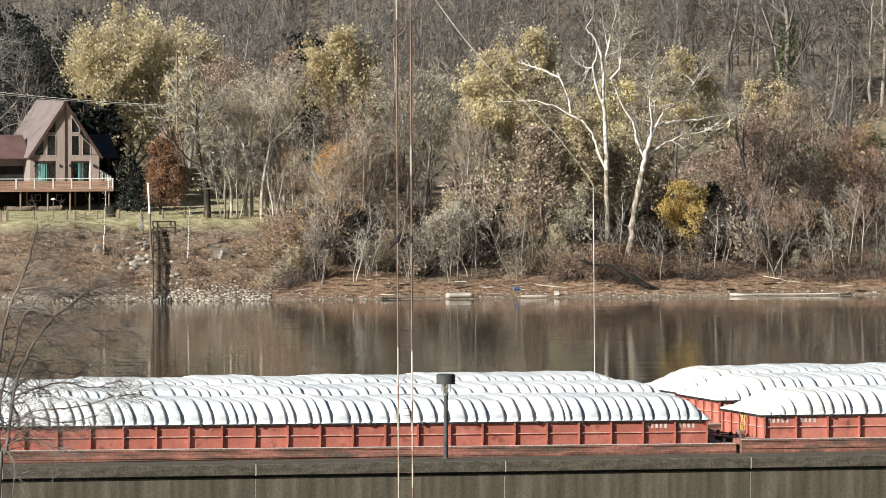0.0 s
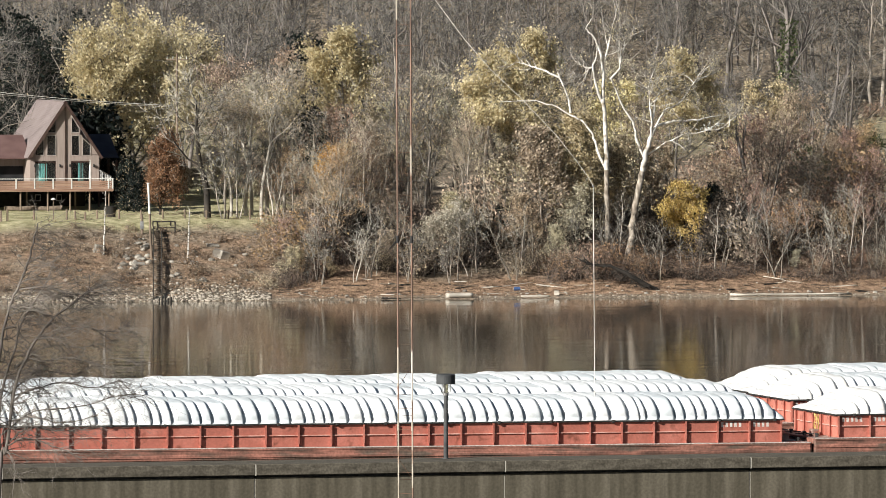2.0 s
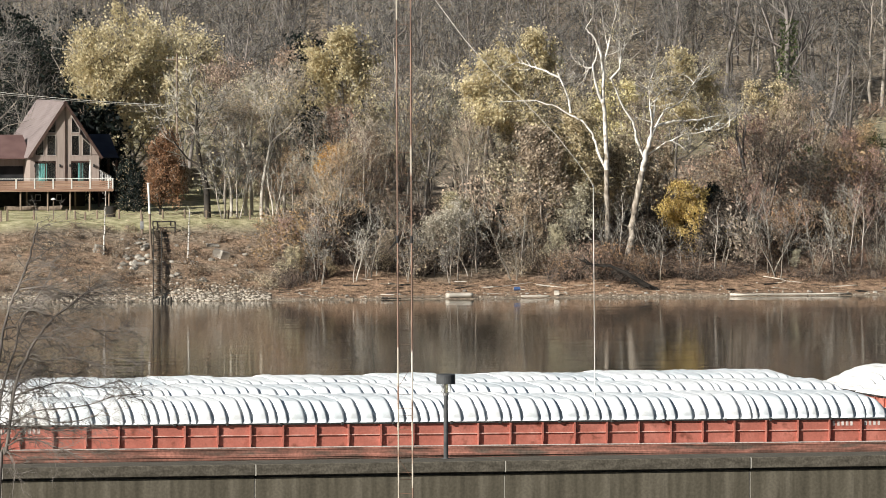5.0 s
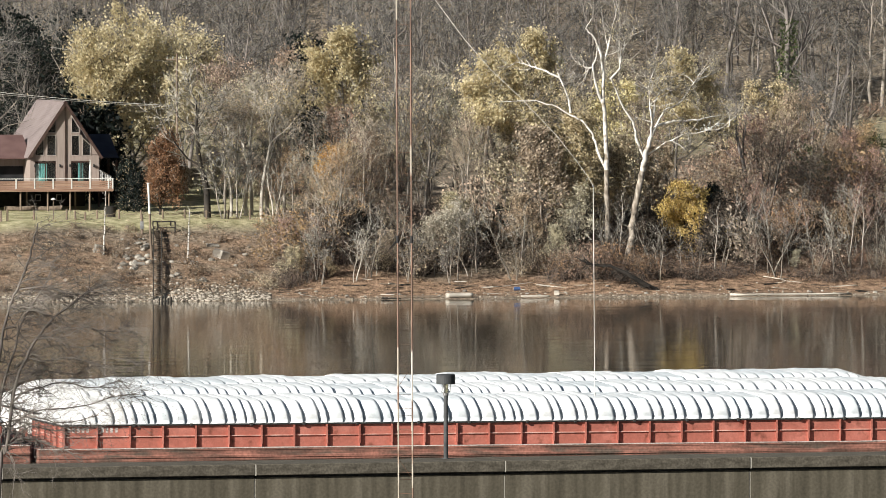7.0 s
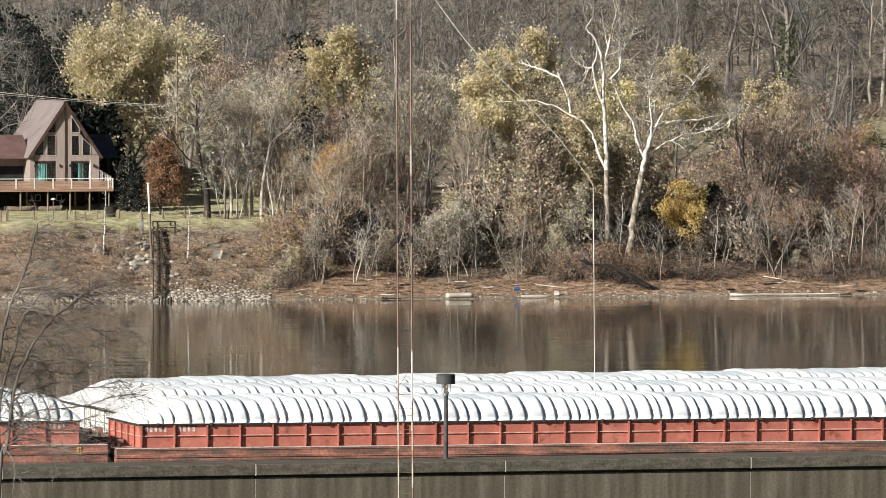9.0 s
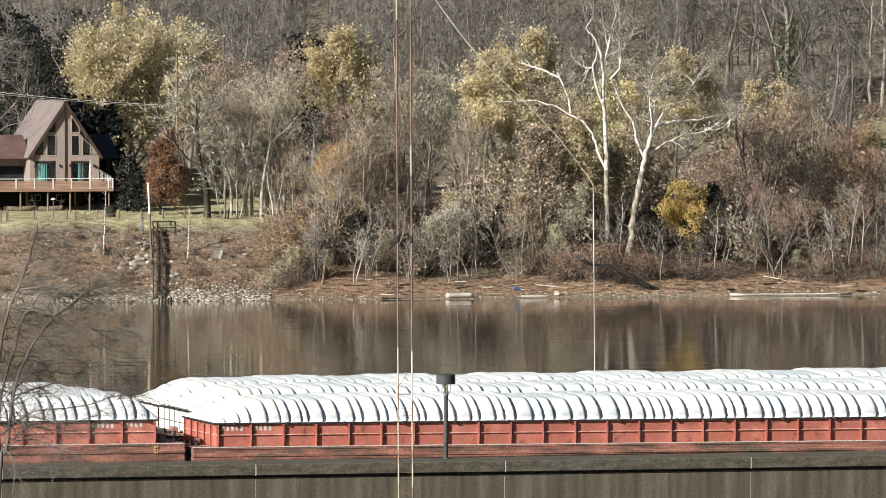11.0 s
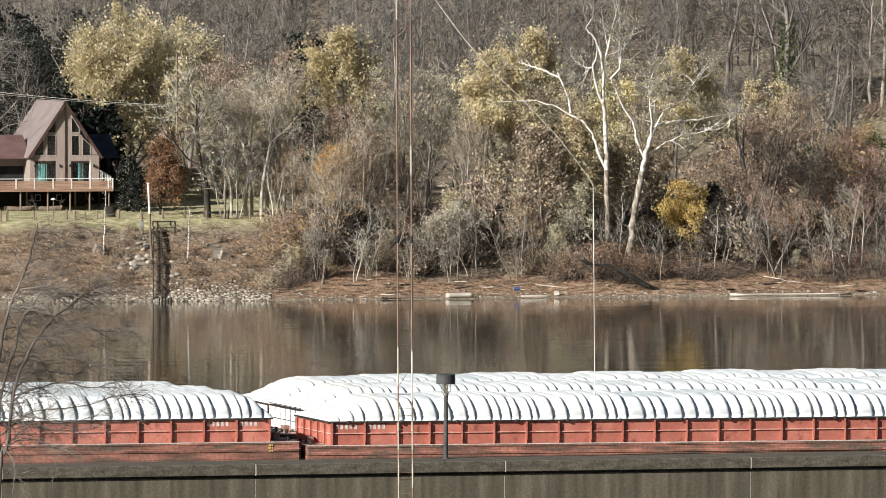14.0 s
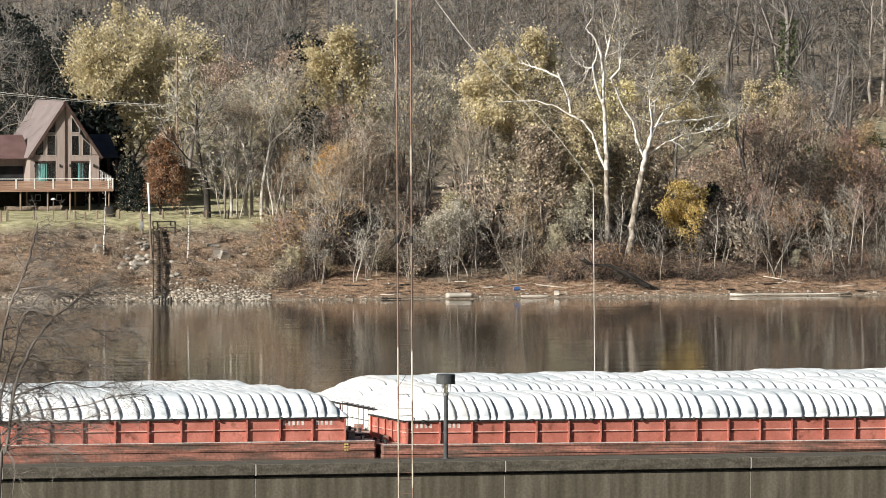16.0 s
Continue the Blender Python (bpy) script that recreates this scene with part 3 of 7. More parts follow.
def build_barge():
    barge = tagged(new("hopper_barge"), "red steel hopper barge with white arched hold covers", "barge", "barges of the tow")
    half, hb = LONG / 2, BEAM / 2
    # hull with a rounded rub strake
    bm = bmesh.new()
    section = [(-hb + 0.15, -2.6), (-hb, -2.4), (-hb, 0.02), (-hb - 0.05, 0.06), (-hb - 0.05, 0.20), (-hb, 0.24), (-hb, DECK_Z - 0.14), (-hb - 0.03, DECK_Z - 0.12),
               (-hb - 0.03, DECK_Z - 0.02), (-hb + 0.02, DECK_Z)]
    section = section + [(-y, z) for y, z in section[::-1]]
    rings = []
    for x in (-half, -half + 0.12, half - 0.12, half):
        k = 0.985 if abs(x) == half else 1.0
        rings.append([bm.verts.new((x, y * k, z)) for y, z in section])
    n = len(section)
    for a, b in zip(rings, rings[1:]):
        for i in range(n):
            j = (i + 1) % n
            bm.faces.new((a[i], a[j], b[j], b[i]))
    bm.faces.new(rings[0])
    bm.faces.new(rings[-1][::-1])
    part("hull", bm, M_HULL, barge, "scraped red-brown hull side")
    bm = bmesh.new()
    box(bm, -half + 0.05, half - 0.05, -hb + 0.06, hb - 0.06, DECK_Z + 0.004, DECK_Z + 0.02)
    part("deck", bm, M_DECK, barge, "worn steel deck")
    for s in (-1, 1):
        y0, y1 = sorted((s * (hb - 0.10), s * (hb + 0.035)))
        boxed("deck_edge", (-half + 0.1, half - 0.1, y0, y1, DECK_Z - 0.005, DECK_Z + 0.035), M_LETTER, barge, "worn white edge of the deck")
    # hold coaming: plates, top rail, mid rail, stiffeners
    cx, cy = COAM_L / 2, COAM_W / 2
    for name, dims in (("coaming_side", (-cx, cx, -cy, -cy + 0.03, DECK_Z, COAM_Z)), ("coaming_side", (-cx, cx, cy - 0.03, cy, DECK_Z, COAM_Z)),
                       ("coaming_end", (-cx, -cx + 0.03, -cy + 0.03, cy - 0.03, DECK_Z, COAM_Z)), ("coaming_end", (cx - 0.03, cx, -cy + 0.03, cy - 0.03, DECK_Z, COAM_Z))):
        boxed(name, dims, M_BARGE_RED, barge)
    for s in (-1, 1):
        bm = bmesh.new()
        y0, y1 = sorted((s * cy, s * (cy + 0.14)))
        box(bm, -cx - 0.1, cx + 0.1, y0, y1, COAM_Z - 0.05, COAM_Z + 0.03)
        part("top_rail", bm, M_DARK, barge, "dark coaming rail")
        bm = bmesh.new()
        y0, y1 = sorted((s * cy, s * (cy + 0.09)))
        box(bm, -cx, cx, y0, y1, DECK_Z + 0.70, DECK_Z + 0.75)
        part("mid_rail", bm, M_RAIL, barge)
        bm = bmesh.new()
        x0, x1 = sorted((s * cx, s * (cx + 0.14)))
        box(bm, x0, x1, -cy, cy, COAM_Z - 0.05, COAM_Z + 0.03)
        part("top_rail", bm, M_DARK, barge)
        bm = bmesh.new()
        x0, x1 = sorted((s * cx, s * (cx + 0.09)))
        box(bm, x0, x1, -cy, cy, DECK_Z + 0.70, DECK_Z + 0.75)
        part("mid_rail", bm, M_RAIL, barge)
    bm = bmesh.new()                           # a stiffener: web with a foot that widens
    prism(bm, [(-0.05, 0, DECK_Z + 0.02), (-0.05, -0.26, DECK_Z + 0.02), (-0.05, -0.17, DECK_Z + 0.3), (-0.05, -0.17, COAM_Z - 0.06), (-0.05, 0, COAM_Z - 0.06)], (0.04, 0, 0))
    box(bm, -0.09, 0.03, -0.185, -0.17, DECK_Z + 0.02, COAM_Z - 0.06)
    web = mesh_of("stiffener", bm, M_BARGE_RED)
    for i in range(BAYS + 1):
        x = -cx + 0.1 + i * (COAM_L - 0.2) / BAYS
        for s in (-1, 1):
            ob = part("stiffener", web, None, barge)
            ob.matrix_local = pose(x, s * cy, 0, 0, 0, 0 if s < 0 else 180)
    for i in range(5):
        y = -cy + 0.9 + i * (COAM_W - 1.8) / 4
        for s in (-1, 1):
            ob = part("stiffener", web, None, barge)
            ob.matrix_local = pose(s * cx, y, 0, 0, 0, -90 if s < 0 else 90)
    # covers: alternating high and low sections between the two closing ends
    rng = random.Random(5)
    count, end_len, stern_len = 14, 4.0, 2.2
    each = (COAM_L - end_len - stern_len + 0.3) / count
    high = [cover_mesh(each + 0.10, 1.44 + 0.03 * k, 5 - k % 2, seed=k) for k in range(3)]
    low = [cover_mesh(each - 0.02, 1.37 + 0.02 * k, 4 + (k > 0), seed=9 + k) for k in range(4)]
    x = -cx - 0.1
    ob = part("cover", cover_mesh(end_len, 1.42, 5, -1), None, barge)
    ob.location = (x, 0, COAM_Z)
    x += end_len - 0.03
    for i in range(count):
        ob = part("cover", rng.choice(high) if i % 2 else rng.choice(low), None, barge)
        ob.location = (x - (0.05 if i % 2 else 0), 0, COAM_Z)
        x += each
    ob = part("cover", cover_mesh(stern_len, 1.42, 3, 1), None, barge)
    ob.location = (cx + 0.1 - stern_len, 0, COAM_Z)
    # wheels and lugs under the cover edge
    bm = bmesh.new()
    box(bm, -0.09, 0.09, -0.16, 0.0, -0.16, 0.02, bevel=0.02)
    lug = mesh_of("cover_lug", bm, M_DARK)
    for i in range(0, 17):
        x = -cx + 1.2 + i * 3.5 + rng.uniform(-0.3, 0.3)
        ob = part("cover_lug", lug, None, barge)
        ob.location = (x, -cy - 0.05, COAM_Z + 0.06)
    # deck fittings at the ends
    for s in (-1, 1):
        for y in (-4.1, -1.4, 1.4, 4.1):
            bm = bmesh.new()
            rod(bm, (s * (half - 0.55), y - 0.25, DECK_Z + 0.22), (s * (half - 0.55), y + 0.25, DECK_Z + 0.22), 0.06, sides=8)
            rod(bm, (s * (half - 0.55), y - 0.12, DECK_Z), (s * (half - 0.55), y - 0.12, DECK_Z + 0.22), 0.07, sides=8)
            rod(bm, (s * (half - 0.55), y + 0.12, DECK_Z), (s * (half - 0.55), y + 0.12, DECK_Z + 0.22), 0.07, sides=8)
            part("kevel", bm, M_DARK, barge, "black mooring kevel")
        bm = bmesh.new()
        rod(bm, (s * (half - 0.9), -2.6, DECK_Z + 0.25), (s * (half - 0.9), -2.1, DECK_Z + 0.25), 0.2, sides=12)
        box(bm, s * (half - 0.9) - 0.2, s * (half - 0.9) + 0.2, -2.7, -2.6, DECK_Z, DECK_Z + 0.45)
        box(bm, s * (half - 0.9) - 0.2, s * (half - 0.9) + 0.2, -2.1, -2.0, DECK_Z, DECK_Z + 0.45)
        part("winch", bm, M_DECK, barge, "small deck winch")
        bm = bmesh.new()
        for y in (-3.4, -0.6, 2.2):
            rod(bm, (s * (half - 0.55), y, DECK_Z + 0.2), (s * (half + 0.15), y + 1.6, DECK_Z + 0.16), 0.03, sides=6)
            rod(bm, (s * (half - 0.55), y + 1.5, DECK_Z + 0.2), (s * (half + 0.15), y - 0.2, DECK_Z + 0.16), 0.03, sides=6)
        part("lashing_wire", bm, M_DARK, barge, "dark lashing wires")
        # unreadable painted name and number: plain bars
        start = -cx + 0.35 if s < 0 else cx - 4.0
        for base, letters in ((start, 5), (start + 2.08, 4)):
            bm = bmesh.new()
            for k in range(letters):
                x0 = base + k * 0.29
                box(bm, x0, x0 + 0.16, -cy - 0.006, -cy - 0.002, COAM_Z - 0.44, COAM_Z - 0.14)
            part("painted_mark", bm, M_LETTER, barge, "faded white painted bars")
    return barge


def spread_ropes(barge):
    """Yellow tie lines hanging over one end of the hold."""
    rng = random.Random(2)
    bm = bmesh.new()
    for k in range(3):
        pts = [Vector((-COAM_L / 2 - 0.22 + rng.uniform(-.02, .02), -1.4 + k * 0.4 + 0.12 * math.sin(i * 1.7 + k), COAM_Z - 0.1 - i * 0.21)) for i in range(7)]
        for a, b in zip(pts, pts[1:]):
            rod(bm, a, b, 0.035, sides=6)
    part("tie_rope", bm, M_YELLOW_ROPE, barge, "yellow rope draped over the hold end")


def white_end(barge):
    """The hold end of one barge is painted white, with dark posts."""
    bm = bmesh.new()
    box(bm, -COAM_L / 2 - 0.24, -COAM_L / 2 - 0.20, -COAM_W / 2 + 0.05, COAM_W / 2 - 0.05, DECK_Z + 0.06, COAM_Z - 0.06)
    part("end_plate", bm, M_WHITE, barge, "white painted hold end")
    bm = bmesh.new()
    for k in range(7):
        y = -COAM_W / 2 + 0.3 + k * 1.4
        box(bm, -COAM_L / 2 - 0.27, -COAM_L / 2 - 0.245, y - 0.015, y + 0.015, DECK_Z + 0.02, COAM_Z + 0.2)
    for z in (0.65, 1.55):
        box(bm, -COAM_L / 2 - 0.275, -COAM_L / 2 - 0.245, -COAM_W / 2 + 0.2, COAM_W / 2 - 0.2, DECK_Z + z, DECK_Z + z + 0.03)
    part("end_rail", bm, M_DARK, barge, "black pipe railing")


def draft_marks(barge):
    for z in (0.05, 0.22, 0.39):
        for x0, x1 in ((2.05, 1.9), (1.86, 1.78)):
            bm = bmesh.new()
            box(bm, LONG / 2 - x0, LONG / 2 - x1, -BEAM / 2 - 0.062, -BEAM / 2 - 0.056, z, z + 0.11)
            part("draft_mark", bm, M_YELLOW_ROPE, barge, "faded yellow draft mark")


# centre along the tow at the start, row from the near side, lift, trim in degrees
ALONG0, OUT0 = 122.19, 472.45 + COAM_W / 2
TOW_PLAN = ((-11.95, 0, 0.0, 0.19), (49.6, 0, 0.14, 0.0), (-73.7, 0, 0.40, 0.05),
            (-10.9, 1, 0.22, 0.06), (49.9, 1, 0.55, 0.0), (-72.8, 1, 0.14, 0.0),
            (-10.6, 2, 0.22, -0.12), (50.4, 2, 0.55, 0.0), (-72.9, 2, -0.05, 0.0))
RUN = ((0.0, 0.0), (2.0, 4.83), (4.0, 9.69), (6.5, 15.73), (9.0, 21.78), (11.5, 27.78), (14.0, 33.78), (16.0, 38.55))
ROW_STEP = 10.85
tow = []


def build_tow():
    first = build_barge()
    first.rotation_mode = "QUATERNION"
    places = [lane_pose(ALONG0 + s, OUT0 + row * ROW_STEP, lift, trim) for s, row, lift, trim in TOW_PLAN]
    tow.append(first)
    for m in places[1:]:
        tow.append(copy_thing(first, m))
    first.matrix_world = places[0]
    spread_ropes(tow[1])
    draft_marks(tow[2])
    white_end(tow[3])
    for barge in (tow[6], tow[7]):
        boxed("end_plate", (-COAM_L / 2 - 0.24, -COAM_L / 2 - 0.20, -COAM_W / 2 + 0.05, COAM_W / 2 - 0.05, DECK_Z + 0.06, COAM_Z - 0.06), M_COVER_DIRTY, barge, "white painted hold end")
        barge["label"] = "red hopper barge with white hold end, outer row"
    tow[3]["label"] = "red hopper barge with a white hold end and white covers"
    tow[2]["label"] = "red hopper barge riding high, white arched hold covers"


build_tow()


# ---- house on the far bank ----
def build_house():
    """A-frame lodge with two low wings and a raised deck. Local axes: x along the front, y into the house, z from the deck floor."""
    house = tagged(new("lodge"), "tan A-frame lodge with brown metal roof, tall windows and raised deck", "house")
    floor_z, ground_z = 9.85, 7.75
    house.matrix_world = pose(-38.25, 800, floor_z, 0, 0, HEAD)
    w, hgt, deep = 3.68, 8.85, 14.0          # half width at the eaves, ridge height, ridge length
    eave = 3.40
    slope = (hgt - eave) / w

    # front wall with openings: two pitched halves, the right one set a little back
    spans = {-1: (0.88, 1.86, 2.12, 3.08), 1: (0.68, 1.56, 1.82, 2.72)}

    def half(side, y):
        s = side
        xo = w - 0.10
        c0, c1, c2, c3 = spans[s]

        def top(x):
            return hgt - 0.25 - slope * x

        for x0, x1, z0, z1 in ((0.0, c0, 0, eave), (c3, xo, 0, eave), (c0, c3, 2.77, 3.28), (c1, c2, 3.28, 5.40), (c0, c1, 5.36, 5.58)):
            a, b = sorted((s * x0, s * x1))
            bm = bmesh.new()
            if z1 <= top(max(abs(x0), abs(x1))) + 1e-6:
                box(bm, a, b, y, y + 0.18, z0, z1)
            else:
                prism(bm, [(s * x0, y, z0), (s * x1, y, z0), (s * x1, y, max(z0, min(z1, top(x1)))), (s * x0, y, min(z1, top(x0)))], (0, 0.18, 0))
            part("wall_panel", bm, M_SIDING, house)
        bm = bmesh.new()
        prism(bm, [(0, y, eave), (s * c0, y, eave), (s * c0, y, top(c0)), (0, y, top(0))], (0, 0.18, 0))
        part("wall_panel", bm, M_SIDING, house)
        bm = bmesh.new()
        prism(bm, [(s * c3, y, eave), (s * c3, y, max(top(c3), eave + 0.01)), (s * xo, y, eave)], (0, 0.18, 0))
        part("wall_panel", bm, M_SIDING, house)

    half(-1, 0.0)
    half(1, 0.12)
    bm = bmesh.new()
    box(bm, 0.0, 0.07, -0.03, 0.12, 0, hgt - 0.35)
    part("corner_board", bm, M_ROOF_TRIM, house)
    # windows: upper triangle, middle pane, side trapezoid, door below
    for s, y in ((-1, 0.05), (1, 0.17)):
        c0, c1, c2, c3 = spans[s]

        def top(x):
            return hgt - 0.50 - slope * x
        for name, outline in (("gable_window", [(c0 + 0.03, 5.62), (c1 - 0.02, 5.62), (c1 - 0.02, max(5.66, top(c1))), (c0 + 0.03, top(c0))]),
                              ("tall_window", [(c0 + 0.03, 3.32), (c1 - 0.03, 3.32), (c1 - 0.03, 5.33), (c0 + 0.03, 5.33)]),
                              ("side_window", [(c2 + 0.03, 3.32), (c3 - 0.03, 3.32), (c3 - 0.03, max(3.7, top(c3))), (c2 + 0.03, min(5.1, top(c2)))])):
            win = new(name)
            win.parent = house
            bm = bmesh.new()
            pts = [(s * x, y, z) for x, z in outline]
            prism(bm, pts, (0, 0.02, 0))
            glass = part("pane", bm, M_GLASS, win)
            glass.visible_shadow = False
            bm = bmesh.new()
            for a, b in zip(pts, pts[1:] + pts[:1]):
                if (Vector(a) - Vector(b)).length > 0.1:
                    beam(bm, Vector(a) - Vector((0, 0.07, 0)), Vector(b) - Vector((0, 0.07, 0)), 0.065, 0.065)
            part("frame", bm, M_FRAME, win, "pale painted window frame")
            bm = bmesh.new()
            prism(bm, [(px, py + 0.3, pz) for px, py, pz in pts], (0, 0.02, 0))
            part("dark_room", bm, M_INSIDE, win)
        door = new("sliding_door")
        door.parent = house
        a, b = sorted((s * (c0 + 0.03), s * (c3 - 0.03)))
        for k, (x0, x1) in enumerate(((a, (a + b) / 2), ((a + b) / 2, b))):
            boxed("pane", (x0 + 0.05, x1 - 0.05, y + 0.03 * k, y + 0.03 * k + 0.015, 0.12, 2.6), M_GLASS, door).visible_shadow = False
            bm = bmesh.new()
            for fx in (x0, x1 - 0.06):
                box(bm, fx, fx + 0.06, y - 0.02 + 0.03 * k, y + 0.03 + 0.03 * k, 0.02, 2.72)
            box(bm, x0 + 0.06, x1 - 0.06, y - 0.02 + 0.03 * k, y + 0.03 + 0.03 * k, 2.6, 2.72)
            box(bm, x0 + 0.06, x1 - 0.06, y - 0.02 + 0.03 * k, y + 0.03 + 0.03 * k, 0.02, 0.12)
            part("frame", bm, M_ROOF_TRIM, door)
        for cx0, count, cloth, words in ((a + 0.10, 4, M_SHEER, "pale sheer curtain"), (a + 0.46, 9, M_CURTAIN, "teal curtain behind the glass")) if s < 0 else ((a + 0.75, 6, M_CURTAIN, "teal curtain behind the glass"),):
            bm = bmesh.new()
            for k in range(count):
                x = cx0 + k * 0.09
                box(bm, x, x + 0.06, y + 0.14 + 0.04 * (k % 2), y + 0.17 + 0.04 * (k % 2), 0.05, 2.5)
            part("curtain", bm, cloth, door, words)
        bm = bmesh.new()
        box(bm, a, b, y + 0.5, y + 0.52, 0.02, 2.7)
        part("dark_room", bm, M_INSIDE, door)
    # wall lanterns
    for x in (-3.1, -0.5, 0.55, 3.0):
        boxed("wall_lantern", (x - 0.08, x + 0.08, -0.14, 0.0 if x < 0 else 0.12, 2.15, 2.42), M_DARK, house, bevel=0.02)
    # roof slopes with standing seams, and side walls
    for s in (-1, 1):
        bm = bmesh.new()
        over = 0.35
        a, b = Vector((0, -over, hgt)), Vector((s * (w + 0.22), -over, hgt - slope * (w + 0.22)))
        n = Vector((s * slope, 0, 1)).normalized() * 0.14
        prism(bm, [a, b, b - n, a - n], (0, deep + over, 0))
        roof = part("roof", bm, M_ROOF, house, "brown standing-seam metal roof")
        bm = bmesh.new()
        for k in range(25):
            y = -over + 0.02 + k * (deep + over - 0.06) / 24
            prism(bm, [a + Vector((0, y + over, 0)), b + Vector((0, y + over, 0)), b + Vector((0, y + over, 0)) + n * 0.10, a + Vector((0, y + over, 0)) + n * 0.10], (0, 0.03, 0))
        part("seam", bm, M_ROOF, roof)
        bm = bmesh.new()
        prism(bm, [a + Vector((0, -0.04, 0)), b + Vector((0, -0.04, 0)), b + Vector((0, -0.04, 0)) - n * 2.0, a + Vector((0, -0.04, 0)) - n * 2.0], (0, 0.04, 0))
        part("barge_board", bm, M_ROOF_TRIM, house, "dark brown gable trim")
        x0, x1 = sorted((s * (w - 0.3), s * (w - 0.12)))
        boxed("side_wall", (x0, x1, 0.2, deep - 0.3, -0.15, eave), M_SIDING, house)
    bm = bmesh.new()
    prism(bm, [(-w + 0.2, deep - 0.3, 0), (w - 0.2, deep - 0.3, 0), (w - 0.2, deep - 0.3, eave), (0, deep - 0.3, hgt - 0.3), (-w + 0.2, deep - 0.3, eave)], (0, 0.15, 0))
    part("back_wall", bm, M_SIDING, house)
    boxed("upper_floor", (-w - 7.4, w - 0.3, 0.0, deep - 0.4, -0.15, -0.002), M_INSIDE, house)
    # wings: roofs that slope to the front, wall under them
    for s in (-1, 1):
        far, yf = (8.2, 1.6) if s < 0 else (3.2, 3.6)
        xa, xb = s * (w - 0.55), s * (w + far - 0.55)
        lo, hi = sorted((xa, xb))
        bm = bmesh.new()
        prism(bm, [(lo, yf, 3.08), (lo, yf + 4.4, 5.35), (lo, yf + 8.6, 3.08), (lo, yf + 8.6, 2.96), (lo, yf + 4.4, 5.21), (lo, yf, 2.96)], (hi - lo, 0, 0))
        # right wing is coloured as a roof in shadow
        part("wing_roof", bm, M_ROOF_MAROON if s < 0 else M_ROOF_SHADED, house, "maroon metal wing roof" if s < 0 else "porch roof with shade put into its navy colour")
        if s < 0:
            boxed("wing_wall", (lo + 0.1, hi - 0.1, 3.2, 9.6, 0.0, 2.9), M_SIDING, house)
            boxed("wing_window", (hi - 3.0, hi - 0.5, 3.12, 3.19, 0.2, 2.2), M_INSIDE, house)
        else:
            for x, y in ((lo + 1.2, 3.9), (hi - 0.15, 3.9), (hi - 0.15, 7.8), (hi - 0.15, 11.8)):
                boxed("porch_post", (x - 0.09, x + 0.09, y - 0.09, y + 0.09, -2.1, 2.75), M_ROOF_TRIM, house)
    # a steep block added behind the gable, over the porch side, coloured as shade
    bm = bmesh.new()
    prism(bm, [(1.2, 6.2, 3.4), (3.15, 6.2, 3.4), (3.15, 6.2, 6.3), (2.6, 6.2, 7.1), (1.2, 6.2, 7.1)], (0, 5.0, 0))
    part("rear_roof", bm, M_ROOF_SHADED, house, "navy block added as the shaded mass behind the gable")
    # lower storey, recessed; its near-black colour holds the shade under the deck
    boxed("cellar_wall", (-w - 7.0, w - 0.6, 4.6, 4.8, -2.1, -0.16), M_DARK_WOOD, house)
    for x in (-1.85, 0.35):
        bm = bmesh.new()
        box(bm, x - 0.3, x + 0.3, 4.55, 4.6, -1.4, -0.7)
        part("cellar_window", bm, M_WHITE, house, "small white-framed cellar window")
        boxed("cellar_pane", (x - 0.2, x + 0.2, 4.53, 4.548, -1.3, -0.8), M_INSIDE, house)
    return house


